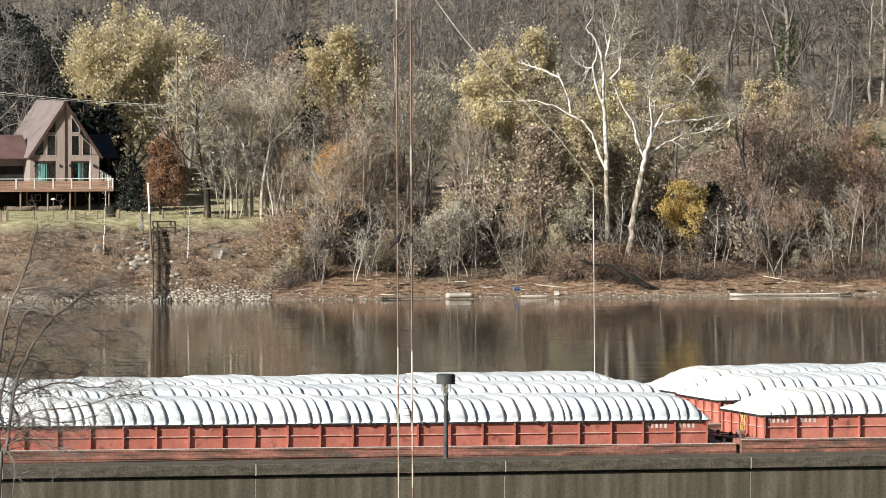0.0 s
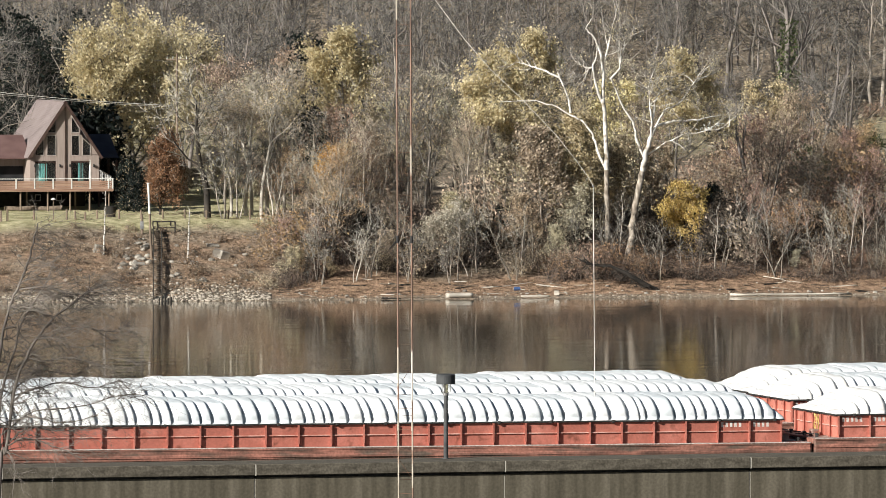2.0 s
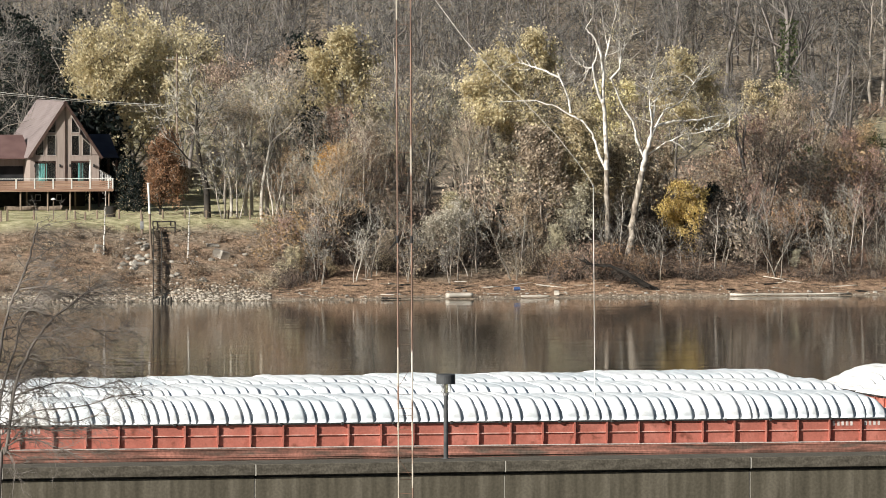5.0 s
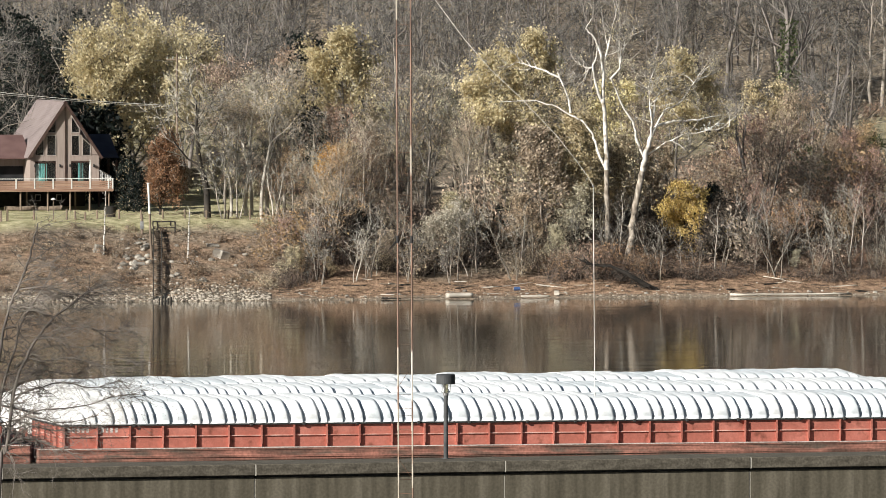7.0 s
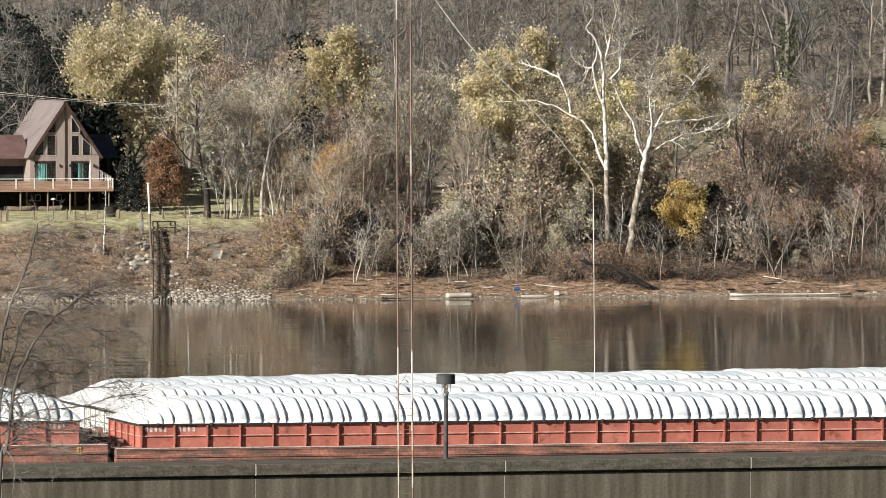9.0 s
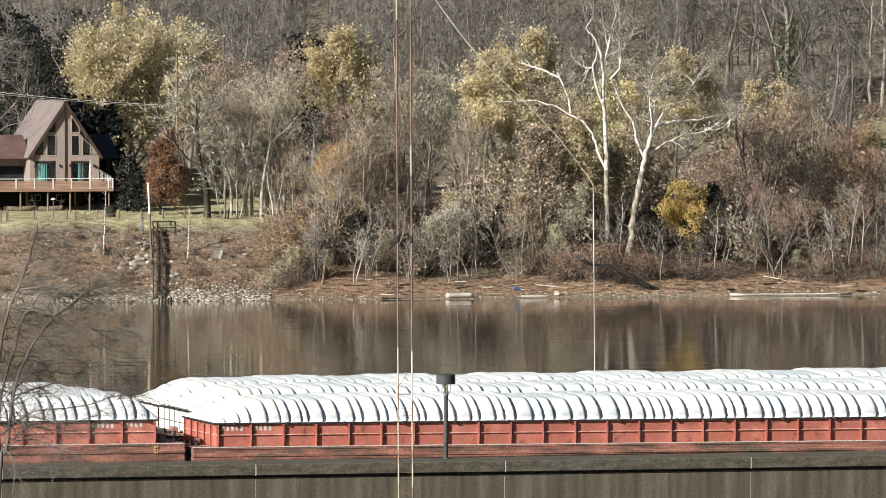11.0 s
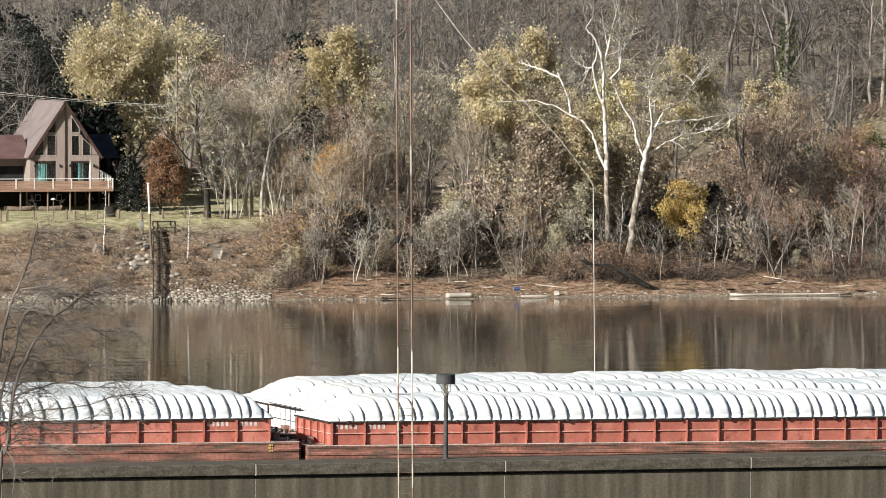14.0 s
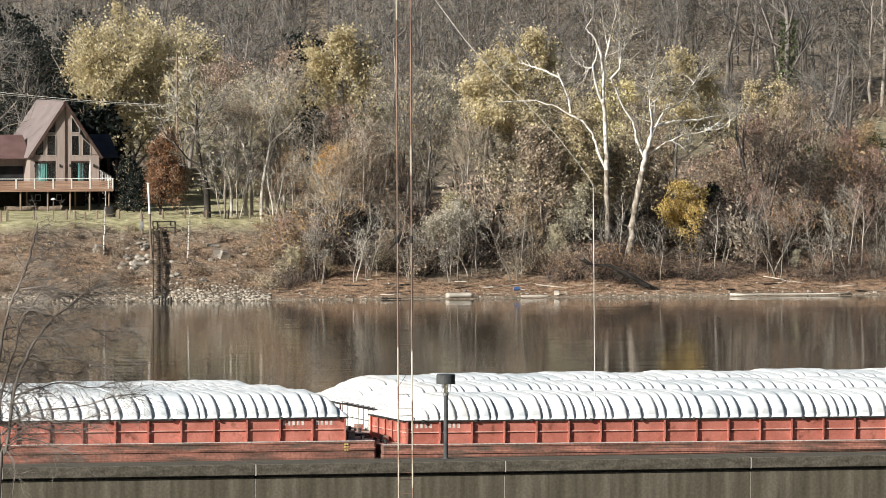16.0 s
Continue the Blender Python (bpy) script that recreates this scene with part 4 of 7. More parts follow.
def build_deck():
    """The raised deck in front of the lodge, on timber posts."""
    deck = tagged(new("deck"), "red-brown timber deck with white railing on posts", "deck")
    deck.matrix_world = pose(-38.25, 800, 9.85, 0, 0, HEAD)
    x0, x1, y0, y1 = -11.5, 4.3, -3.4, -0.05
    bm = bmesh.new()
    box(bm, x0, x1, y0 + 0.05, y1, -0.2, -0.05)
    part("joists", bm, M_POST, deck)
    bm = bmesh.new()
    for k in range(24):
        y = y0 + k * (y1 - y0) / 24
        box(bm, x0, x1, y + 0.005, y + 0.135, -0.048, 0.0)
    part("decking", bm, M_DECK_WOOD, deck)
    boxed("fascia", (x0, x1, y0 - 0.04, y0, -0.26, 0.02), M_DECK_WOOD, deck)
    posts = [x0 + 0.1 + k * 1.9 for k in range(9)]
    posts = [x for x in posts if x < x1] + [x1 - 0.08]
    bm = bmesh.new()
    box(bm, -0.06, 0.06, -0.06, 0.06, 0.0, 1.0)
    post = mesh_of("rail_post", bm, M_WHITE)
    for x in posts:
        ob = part("rail_post", post, None, deck, "white railing post")
        ob.location = (x, y0 + 0.05, 0)
    for y in (y0 + 1.1, y0 + 2.2, y1 - 0.1):
        ob = part("rail_post", post, None, deck)
        ob.location = (x1 - 0.08, y, 0)
    boxed("hand_rail", (x0, x1, y0 - 0.02, y0 + 0.13, 1.0, 1.07), M_WHITE, deck, "white hand rail")
    boxed("hand_rail", (x1 - 0.15, x1, y0 + 0.13, y1, 1.0, 1.07), M_WHITE, deck)
    for a, b in zip(posts, posts[1:]):
        for k in range(4):
            boxed("rail_board", (a + 0.07, b - 0.07, y0 + 0.03, y0 + 0.06, 0.06 + k * 0.19, 0.23 + k * 0.19), M_DECK_WOOD, deck)
    # the stair rail that climbs beside the end of the deck
    bm = bmesh.new()
    box(bm, -0.035, 0.035, -0.035, 0.035, 0.0, 1.0)
    bal = mesh_of("baluster", bm, M_WHITE)
    for k in range(7):
        ob = part("baluster", bal, None, deck, "white stair baluster")
        ob.location = (3.55 + k * 0.22, -0.9 + 0.25 * k, 0.78 - 0.1 * k)
    bm = bmesh.new()
    beam(bm, (3.45, -0.95, 1.83), (4.95, 0.65, 1.16), 0.09, 0.07)
    part("stair_rail", bm, M_WHITE, deck, "white sloping stair rail")
    bm = bmesh.new()
    beam(bm, (3.45, -0.95, 0.78), (4.95, 0.65, 0.12), 0.12, 0.16)
    part("stair_stringer", bm, M_DECK_WOOD, deck)
    for x in (-11.2, -8.8, -5.2, -2.4, -0.1, 1.9, 3.9):
        bm = bmesh.new()
        rod(bm, (x, y0 + 0.25, -2.35), (x, y0 + 0.25, -0.2), 0.10, 0.09, 10)
        part("deck_post", bm, M_POST, deck, "round timber deck post")
    for x in (-9, -4, 1, 4.2):
        bm = bmesh.new()
        rod(bm, (x, y1 - 0.3, -2.35), (x, y1 - 0.3, -0.2), 0.10, 0.09, 8)
        part("deck_post", bm, M_POST, deck)


def build_umbrella():
    u = tagged(new("parasol"), "closed white parasol standing on the deck", "parasol")
    u.matrix_world = pose(-38.25, 800, 9.85, 0, 0, HEAD) @ pose(2.35, -1.3, 0)
    bm = bmesh.new()
    rod(bm, (0, 0, 0.0), (0, 0, 2.9), 0.03, sides=8)
    rod(bm, (0, 0, 0.0), (0, 0, 0.08), 0.25, 0.2, 12)
    part("pole", bm, M_WHITE, u)
    bm = bmesh.new()
    rod(bm, (0, 0, 0.95), (0, 0, 2.2), 0.16, 0.10, 10)
    rod(bm, (0, 0, 2.2), (0, 0, 2.85), 0.10, 0.02, 10)
    part("canopy", bm, M_WHITE, u, "furled white canopy")


build_house()
build_deck()
build_umbrella()


# ---- trees ----
class Skin:
    def __init__(self):
        self.v, self.f = [], []

    def tube(self, pts, radii, sides):
        base = len(self.v)
        for i, (p, r) in enumerate(zip(pts, radii)):
            d = (pts[min(i + 1, len(pts) - 1)] - pts[max(i - 1, 0)]).normalized()
            u = d.cross(Vector((0.31, 0.95, 0.02))).normalized()
            w = d.cross(u)
            for k in range(sides):
                a = 2 * math.pi * k / sides
                self.v.append(p + (u * math.cos(a) + w * math.sin(a)) * r)
        for i in range(len(pts) - 1):
            for k in range(sides):
                a, b = base + i * sides + k, base + i * sides + (k + 1) % sides
                self.f.append((a, b, b + sides, a + sides))

    def spike(self, p, q, r):
        base = len(self.v)
        d = (q - p).normalized()
        u = d.orthogonal().normalized() * r
        w = d.cross(u)
        self.v.extend((p + u, p - u * 0.5 + w * 0.87, p - u * 0.5 - w * 0.87, q))
        self.f.extend(((base, base + 1, base + 3), (base + 1, base + 2, base + 3), (base + 2, base, base + 3)))

    def leaf(self, p, size, rng):
        base = len(self.v)
        n = Vector((rng.gauss(0, 1), rng.gauss(0, 1), rng.gauss(0, 1))).normalized()
        u = n.orthogonal().normalized() * size
        w = n.cross(u) * 0.62
        self.v.extend((p - u, p - w, p + u * 0.9 + n * size * 0.25, p + w))
        self.f.append((base, base + 1, base + 2, base + 3))

    def mesh(self, name, mat):
        return raw_mesh(name, [c for p in self.v for c in p], self.f, mat)


def grow(seed, height, radius, clear=0.25, kids=(11, 6, 5), reach=0.42, angle=52, rise=0.10, wobble=0.14, twigs=3, twig_len=1.0, twig_r=0.022,
         leaves=0, leaf_size=0.16, leaf_from=0.0, stems=1, lean=0.0, taper=0.25, clump=0.0, spread=(0.06, 0.22)):
    """Skeleton by repeated forking: returns skins of wood, twigs and leaves for a tree standing at the origin."""
    rng = random.Random(seed)
    wood, twig, leaf = Skin(), Skin(), Skin()

    def rand():
        return Vector((rng.gauss(0, 1), rng.gauss(0, 1), rng.gauss(0, 1)))

    def branch(p, d, length, r, level):
        n = (9, 5, 3, 2)[level] if r > 0.05 or level > 1 else (5, 3)[level]
        pts, radii = [p.copy()], [r]
        for i in range(n):
            d = (d + rand() * wobble * (0.35 if level == 0 else 1.0) + Vector((0, 0, rise * (0.5 if level == 0 else 1)))).normalized()
            p = p + d * (length / n)
            pts.append(p.copy())
            radii.append(r * (1 - (1 - taper) * (i + 1) / n))
        skin = wood if level <= 1 else twig
        skin.tube(pts, radii, (3 if r < 0.03 else 4) if level == 0 and r < 0.09 else (7, 4 if r > 0.03 else 3, 3, 3)[level])
        if level < len(kids):
            count = kids[level]
            start = clear if level == 0 else 0.22
            turn = rng.uniform(0, 6.28)
            for k in range(count):
                t = start + (1 - start) * (k + rng.random()) / count
                f = min(t, 0.999) * n
                i = int(f)
                q = pts[i].lerp(pts[i + 1], f - i)
                along = (pts[i + 1] - pts[i]).normalized()
                side = along.orthogonal().normalized()
                turn += 2.4 + rng.uniform(-0.5, 0.5)
                side = Matrix.Rotation(turn, 3, along) @ side
                a = radians(angle * rng.uniform(0.65, 1.25))
                dd = along * math.cos(a) + side * math.sin(a)
                if level == 0:
                    ln = height * reach * rng.uniform(0.7, 1.15) * (1.15 - 0.75 * max(0, (t - start) / (1 - start)))
                else:
                    ln = length * rng.uniform(0.42, 0.62) * (1.1 - 0.4 * t)
                rr = (r * (1 - (1 - taper) * t)) * rng.uniform(0.42, 0.6)
                branch(q, dd, ln, max(rr, 0.012), level + 1)
        if level >= len(kids) - 1:
            for k in range(twigs if level == len(kids) else twigs + 2):
                i = rng.randrange(1, n + 1)
                q = pts[i]
                dd = ((pts[i] - pts[i - 1]).normalized() + rand() * 0.55 + Vector((0, 0, 0.1))).normalized()
                e = q + dd * twig_len * rng.uniform(0.5, 1.3)
                twig.spike(q, e, twig_r)
                if leaves and q.z > leaf_from * height:
                    want = leaves
                    if clump:                  # leaves stand in clumps with gaps between
                        want *= min(2.2, max(0.05, 0.85 + 2.6 * noise.noise(q * clump + Vector((seed, 0, 0)))))
                    m = int(want) + (rng.random() < want % 1)
                    for _ in range(m):
                        leaf.leaf(q.lerp(e, rng.uniform(0.2, 1.1)) + rand() * 0.22, leaf_size * rng.uniform(0.6, 1.3), rng)

    for s in range(stems):
        a = rng.uniform(0, 6.28)
        tilt = lean if stems == 1 else rng.uniform(*spread)
        d = Vector((math.cos(a) * tilt, math.sin(a) * tilt, 1)).normalized()
        branch(Vector((math.cos(a) * 0.15 * (stems > 1), math.sin(a) * 0.15 * (stems > 1), -0.4)), d, height * (0.86 if s == 0 else rng.uniform(0.6, 0.85)), radius * (1 if s == 0 else 0.8), 0)
    return wood, twig, leaf


PROTO = {}
M_BARK_FAR = material("far_grey_bark", (0.07, 0.06, 0.055), (0.26, 0.23, 0.21), 0.3, 0.9, 0, island=0.7)
M_TWIG_FAR = material("far_grey_twigs", (0.045, 0.042, 0.039), (0.225, 0.207, 0.188), 0.35, 0.9, 0, island=0.45)
M_BARK_LAWN = material("smooth_pale_bark", (0.30, 0.27, 0.23), (0.60, 0.56, 0.50), 1.5, 0.85, 0.2, stretch=(1, 1, 0.4))
M_BARK_SAPLING = material("pale_grey_bark", (0.17, 0.15, 0.125), (0.44, 0.40, 0.345), 0.8, 0.85, 0.1, objects=0.5)


def tree_kind(key, name, label, bark, twig_mat, leaf_mat, group="trees of the far bank", category="tree", **how):
    """Makes one tree of a kind, parked out of the way until it is placed."""
    wood, twig, leaf = grow(**how)
    tree = tagged(new(name), label, category, group)
    part("trunk", wood.mesh("trunk", bark), None, tree)
    part("crown", twig.mesh("crown", twig_mat), None, tree)
    if leaf.f:
        part("foliage", leaf.mesh("foliage", leaf_mat), None, tree)
    PROTO[key] = [tree, how["height"], False]


def plant(key, x, beyond, height, turn=0.0, label=""):
    """Sets a tree of a kind at x, so many metres beyond the far waterline."""
    tree, full, used = PROTO[key]
    y = SHORE + TAN * x + beyond
    k = height / full
    m = pose(x, y, ground_height(x, y) - 0.15, 0, 0, turn) @ Matrix.Diagonal((k, k, k, 1))
    if not used:
        tree.matrix_world = m
        PROTO[key][2] = True
        ob = tree
    else:
        ob = tree.copy()
        scene.collection.objects.link(ob)
        for c in tree.children:
            cc = c.copy()
            scene.collection.objects.link(cc)
            cc.parent = ob
        ob.matrix_basis = m
    if label:
        ob["label"] = label
    return ob


tree_kind("bare_a", "tree", "bare grey-brown tree with fine twigs and few leaves", M_BARK_GREY, M_TWIG_GREY, M_LEAF_TAN, seed=11, height=18, radius=0.22, kids=(12, 7), wobble=0.19, twigs=6, twig_len=1.8, twig_r=0.028, leaves=1.3, leaf_size=0.12, clump=0.45)
tree_kind("bare_b", "tree", "bare brown tree with upright limbs", M_BARK_GREY, M_TWIG_BROWN, M_LEAF_TAN, seed=12, height=17, radius=0.19, clear=0.3, angle=40, reach=0.36, kids=(11, 7), wobble=0.19, twigs=6, twig_len=1.6, twig_r=0.028, leaves=1.9, leaf_size=0.12, clump=0.45)
tree_kind("bare_c", "tree", "several-stemmed bare tree with pale trunks", M_BARK_SAPLING, M_TWIG_GREY, M_LEAF_TAN, seed=13, height=15, radius=0.12, stems=3, kids=(7, 5), angle=38, reach=0.26, wobble=0.2, twigs=6, twig_len=1.3, twig_r=0.028, leaves=0.3, leaf_size=0.18)
tree_kind("tan", "tree", "tree hung with dry tan leaves", M_BARK_GREY, M_TWIG_BROWN, M_LEAF_TAN, seed=14, height=14, radius=0.17, clear=0.2, kids=(11, 7), wobble=0.19, twigs=6, twig_len=1.2, twig_r=0.025, leaves=5.5, leaf_size=0.115, clump=0.5)
tree_kind("rusty", "tree", "tree hung with dry rust-brown leaves", M_BARK_GREY, M_TWIG_BROWN, M_LEAF_RUST, seed=24, height=14, radius=0.17, clear=0.2, kids=(11, 7), wobble=0.19, twigs=6, twig_len=1.2, twig_r=0.025, leaves=5.5, leaf_size=0.115, clump=0.5)
tree_kind("yellow", "tree", "broad tree with pale yellow autumn leaves", M_BARK_GREY, M_TWIG_GREY, M_LEAF_YELLOW, seed=15, height=15, radius=0.24, clear=0.18, kids=(15, 8), reach=0.37, wobble=0.18, twigs=10, twig_len=1.1, leaves=16, leaf_size=0.115, leaf_from=0.22, clump=0.42)
tree_kind("yellow_top", "tree", "tall tree with pale yellow leaves only in its crown", M_BARK_GREY, M_TWIG_GREY, M_LEAF_YELLOW, seed=45, height=18, radius=0.20, clear=0.45, kids=(11, 8), reach=0.27, angle=48, wobble=0.2, twigs=10, twig_len=1.1, leaves=17, leaf_size=0.135, leaf_from=0.52, clump=0.5)
tree_kind("russet", "tree", "dense russet-leaved ornamental tree", M_BARK_DARK, M_TWIG_BROWN, M_LEAF_RUSSET, seed=16, height=8.5, radius=0.14, clear=0.10, kids=(16, 7), reach=0.31, angle=42, twigs=8, twig_len=0.7, leaves=15, leaf_size=0.10, clump=0.7)
tree_kind("gold", "tree", "small tree in bright golden leaf", M_BARK_DARK, M_TWIG_BROWN, M_LEAF_GOLD, seed=17, height=7, radius=0.10, clear=0.08, kids=(13, 6), reach=0.46, angle=70, rise=0.02, twigs=7, twig_len=0.8, leaves=20, leaf_size=0.10, clump=0.75)
tree_kind("olive", "tree", "thicket tree hung with pale olive leaves", M_BARK_GREY, M_TWIG_GREY, M_LEAF_OLIVE, seed=18, height=12, radius=0.13, clear=0.08, kids=(13, 6), reach=0.40, wobble=0.2, twigs=7, twig_len=1.1, leaves=10, leaf_size=0.14, clump=0.6)
tree_kind("cream", "tree", "small thicket tree with pale cream leaves", M_BARK_SAPLING, M_TWIG_PALE, M_LEAF_CREAM, seed=38, height=7, radius=0.09, clear=0.3, stems=3, kids=(9, 6), reach=0.36, wobble=0.2, twigs=6, twig_len=0.8, leaves=4.5, leaf_size=0.10, clump=0.6)
tree_kind("sapling", "sapling", "slender pale leafless sapling", M_BARK_SAPLING, M_TWIG_GREY, None, category="sapling", seed=19, height=7, radius=0.066, clear=0.3, kids=(10,), reach=0.26, angle=42, wobble=0.2, twigs=4, twig_len=1.0, twig_r=0.018)
tree_kind("sapling_b", "sapling", "crooked pale leafless sapling", M_BARK_SAPLING, M_TWIG_GREY, None, category="sapling", seed=49, height=7, radius=0.085, clear=0.4, stems=2, spread=(0.05, 0.35), kids=(8,), reach=0.30, angle=46, wobble=0.26, twigs=5, twig_len=1.0, twig_r=0.02)
tree_kind("brush", "bush", "leafless brown bush with arching stems", M_BARK_GREY, M_TWIG_BROWN, M_LEAF_TAN, category="bush", group="bushes of the far bank", seed=20, height=4.5, radius=0.045, stems=7, spread=(0.15, 0.95), clear=0.1, kids=(7,), reach=0.46, wobble=0.32, rise=0.04, twigs=6, twig_len=1.0, twig_r=0.024, leaves=1.2, leaf_size=0.13, clump=0.8)
tree_kind("redbrush", "bush", "reddish bush with a few clinging leaves", M_BARK_GREY, M_TWIG_BROWN, M_LEAF_RUST, category="bush", group="bushes of the far bank", seed=21, height=5, radius=0.045, stems=6, spread=(0.15, 0.8), clear=0.1, kids=(8,), reach=0.46, wobble=0.3, rise=0.05, twigs=6, twig_len=1.0, twig_r=0.024, leaves=4.5, leaf_size=0.10, clump=0.7)
tree_kind("cedar", "tree", "dark evergreen cedar, some added as shade in the thicket", M_BARK_DARK, M_TWIG_BROWN, M_LEAF_GREEN, seed=22, height=9, radius=0.14, clear=0.05, kids=(26, 5), reach=0.30, angle=75, rise=0.0, twigs=6, twig_len=0.8, leaves=3, leaf_size=0.24)
tree_kind("dark", "tree", "bare tree with a dark thick trunk", M_BARK_DARK, M_TWIG_GREY, M_LEAF_TAN, seed=26, height=15, radius=0.36, clear=0.42, kids=(9, 8), reach=0.42, wobble=0.24, twigs=8, twig_len=1.5, twig_r=0.025, leaves=0.4, leaf_size=0.12, lean=0.0)
tree_kind("bare_d", "tree", "large dark grey bare tree with crooked limbs", M_BARK_FAR, M_TWIG_FAR, M_LEAF_FAR, seed=61, height=18, radius=0.32, clear=0.32, kids=(10, 8), reach=0.44, angle=54, wobble=0.28, twigs=8, twig_len=1.6, twig_r=0.025, leaves=0.25, leaf_size=0.13)
tree_kind("bare_e", "tree", "large bare tree with pale crooked limbs", M_BARK_GREY, M_TWIG_FAR, M_LEAF_FAR, seed=66, height=18, radius=0.26, clear=0.30, kids=(9, 7), reach=0.46, angle=50, wobble=0.3, twigs=7, twig_len=1.6, twig_r=0.025, leaves=0.2, leaf_size=0.13)
tree_kind("red_sapling", "sapling", "tall thin pale sapling with reddish twigs", M_BARK_SAPLING, M_TWIG_RED, M_LEAF_RUST, category="sapling", seed=91, height=10, radius=0.085, clear=0.42, kids=(15,), reach=0.24, angle=40, wobble=0.15, twigs=8, twig_len=1.0, twig_r=0.018, leaves=0.5, leaf_size=0.09)
tree_kind("red_crown", "tree", "small leafless tree with dense reddish twigs", M_BARK_GREY, M_TWIG_RED, M_LEAF_RUST, seed=92, height=9, radius=0.10, clear=0.35, kids=(10, 6), reach=0.40, angle=48, wobble=0.22, twigs=7, twig_len=0.9, twig_r=0.02, leaves=0.6, leaf_size=0.09)
tree_kind("bramble", "bush", "dense bramble thicket with gap shade put into its colour", M_BARK_DARK, M_TANGLE, M_LEAF_BRAMBLE, category="bush", group="bushes of the far bank", seed=93, height=4, radius=0.05, stems=9, spread=(0.1, 0.7), clear=0.05, kids=(9,), reach=0.45, wobble=0.34, rise=0.02, twigs=9, twig_len=0.9, twig_r=0.025, leaves=3.0, leaf_size=0.11)
tree_kind("orange_top", "tree", "slender tree with a tuft of orange leaves", M_BARK_GREY, M_TWIG_BROWN, M_LEAF_ORANGE, seed=95, height=10, radius=0.09, clear=0.6, kids=(9, 5), reach=0.20, wobble=0.2, twigs=6, twig_len=0.7, twig_r=0.02, leaves=5, leaf_size=0.10, leaf_from=0.62, clump=0.8)
tree_kind("green_shrub", "bush", "green-leaved shrub among bare trees", M_BARK_DARK, M_TWIG_BROWN, M_LEAF_IVY, category="bush", group="bushes of the far bank", seed=96, height=5, radius=0.07, stems=3, clear=0.15, kids=(10, 5), reach=0.36, wobble=0.2, twigs=6, twig_len=0.6, twig_r=0.02, leaves=4, leaf_size=0.11, clump=0.8)
tree_kind("lawn_b", "tree", "tall bare tree with straight pale grey trunk on lawn", M_BARK_LAWN, M_TWIG_PALE, M_LEAF_TAN, seed=33, height=17, radius=0.26, clear=0.56, angle=36, reach=0.30, kids=(10, 6), wobble=0.16, twigs=5, twig_len=1.5, twig_r=0.028, leaves=2.2, leaf_size=0.13, clump=0.5)
tree_kind("lowbrush", "bush", "low brown scrub on the open bank", M_BARK_GREY, M_TWIG_BROWN, M_LEAF_SCRUB, category="bush", group="bushes of the far bank", seed=71, height=1.2, radius=0.02, stems=6, spread=(0.2, 1.0), clear=0.1, kids=(4,), reach=0.5, twigs=3, twig_len=0.4, twig_r=0.016, leaves=2.0, leaf_size=0.08)
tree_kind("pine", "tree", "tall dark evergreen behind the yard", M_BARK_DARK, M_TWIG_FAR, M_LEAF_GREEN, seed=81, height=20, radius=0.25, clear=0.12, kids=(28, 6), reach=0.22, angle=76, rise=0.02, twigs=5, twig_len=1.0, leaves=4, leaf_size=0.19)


def ivy_tree():
    """A large bare tree whose trunk and lower limbs are wrapped in green ivy."""
    tree_kind("ivy", "tree", "large bare grey tree with ivy-covered trunk", M_BARK_FAR, M_TWIG_FAR, M_LEAF_TAN, seed=29, height=19, radius=0.44, clear=0.42, kids=(9, 8), reach=0.42, angle=44, wobble=0.24, twigs=8, twig_len=1.6, twig_r=0.03, leaves=0.2, leaf_size=0.12)
    rng = random.Random(7)
    leaf = Skin()
    for k in range(1500):
        z = rng.uniform(1.5, 12.5)
        a, r = rng.uniform(0, 6.28), 0.45 + 0.5 * rng.random() * (1.3 - abs(z - 7) / 7)
        leaf.leaf(Vector((r * math.cos(a), r * math.sin(a), z)), rng.uniform(0.08, 0.16), rng)
    part("ivy", leaf.mesh("ivy", M_LEAF_IVY), None, PROTO["ivy"][0], "green ivy on the trunk")


ivy_tree()


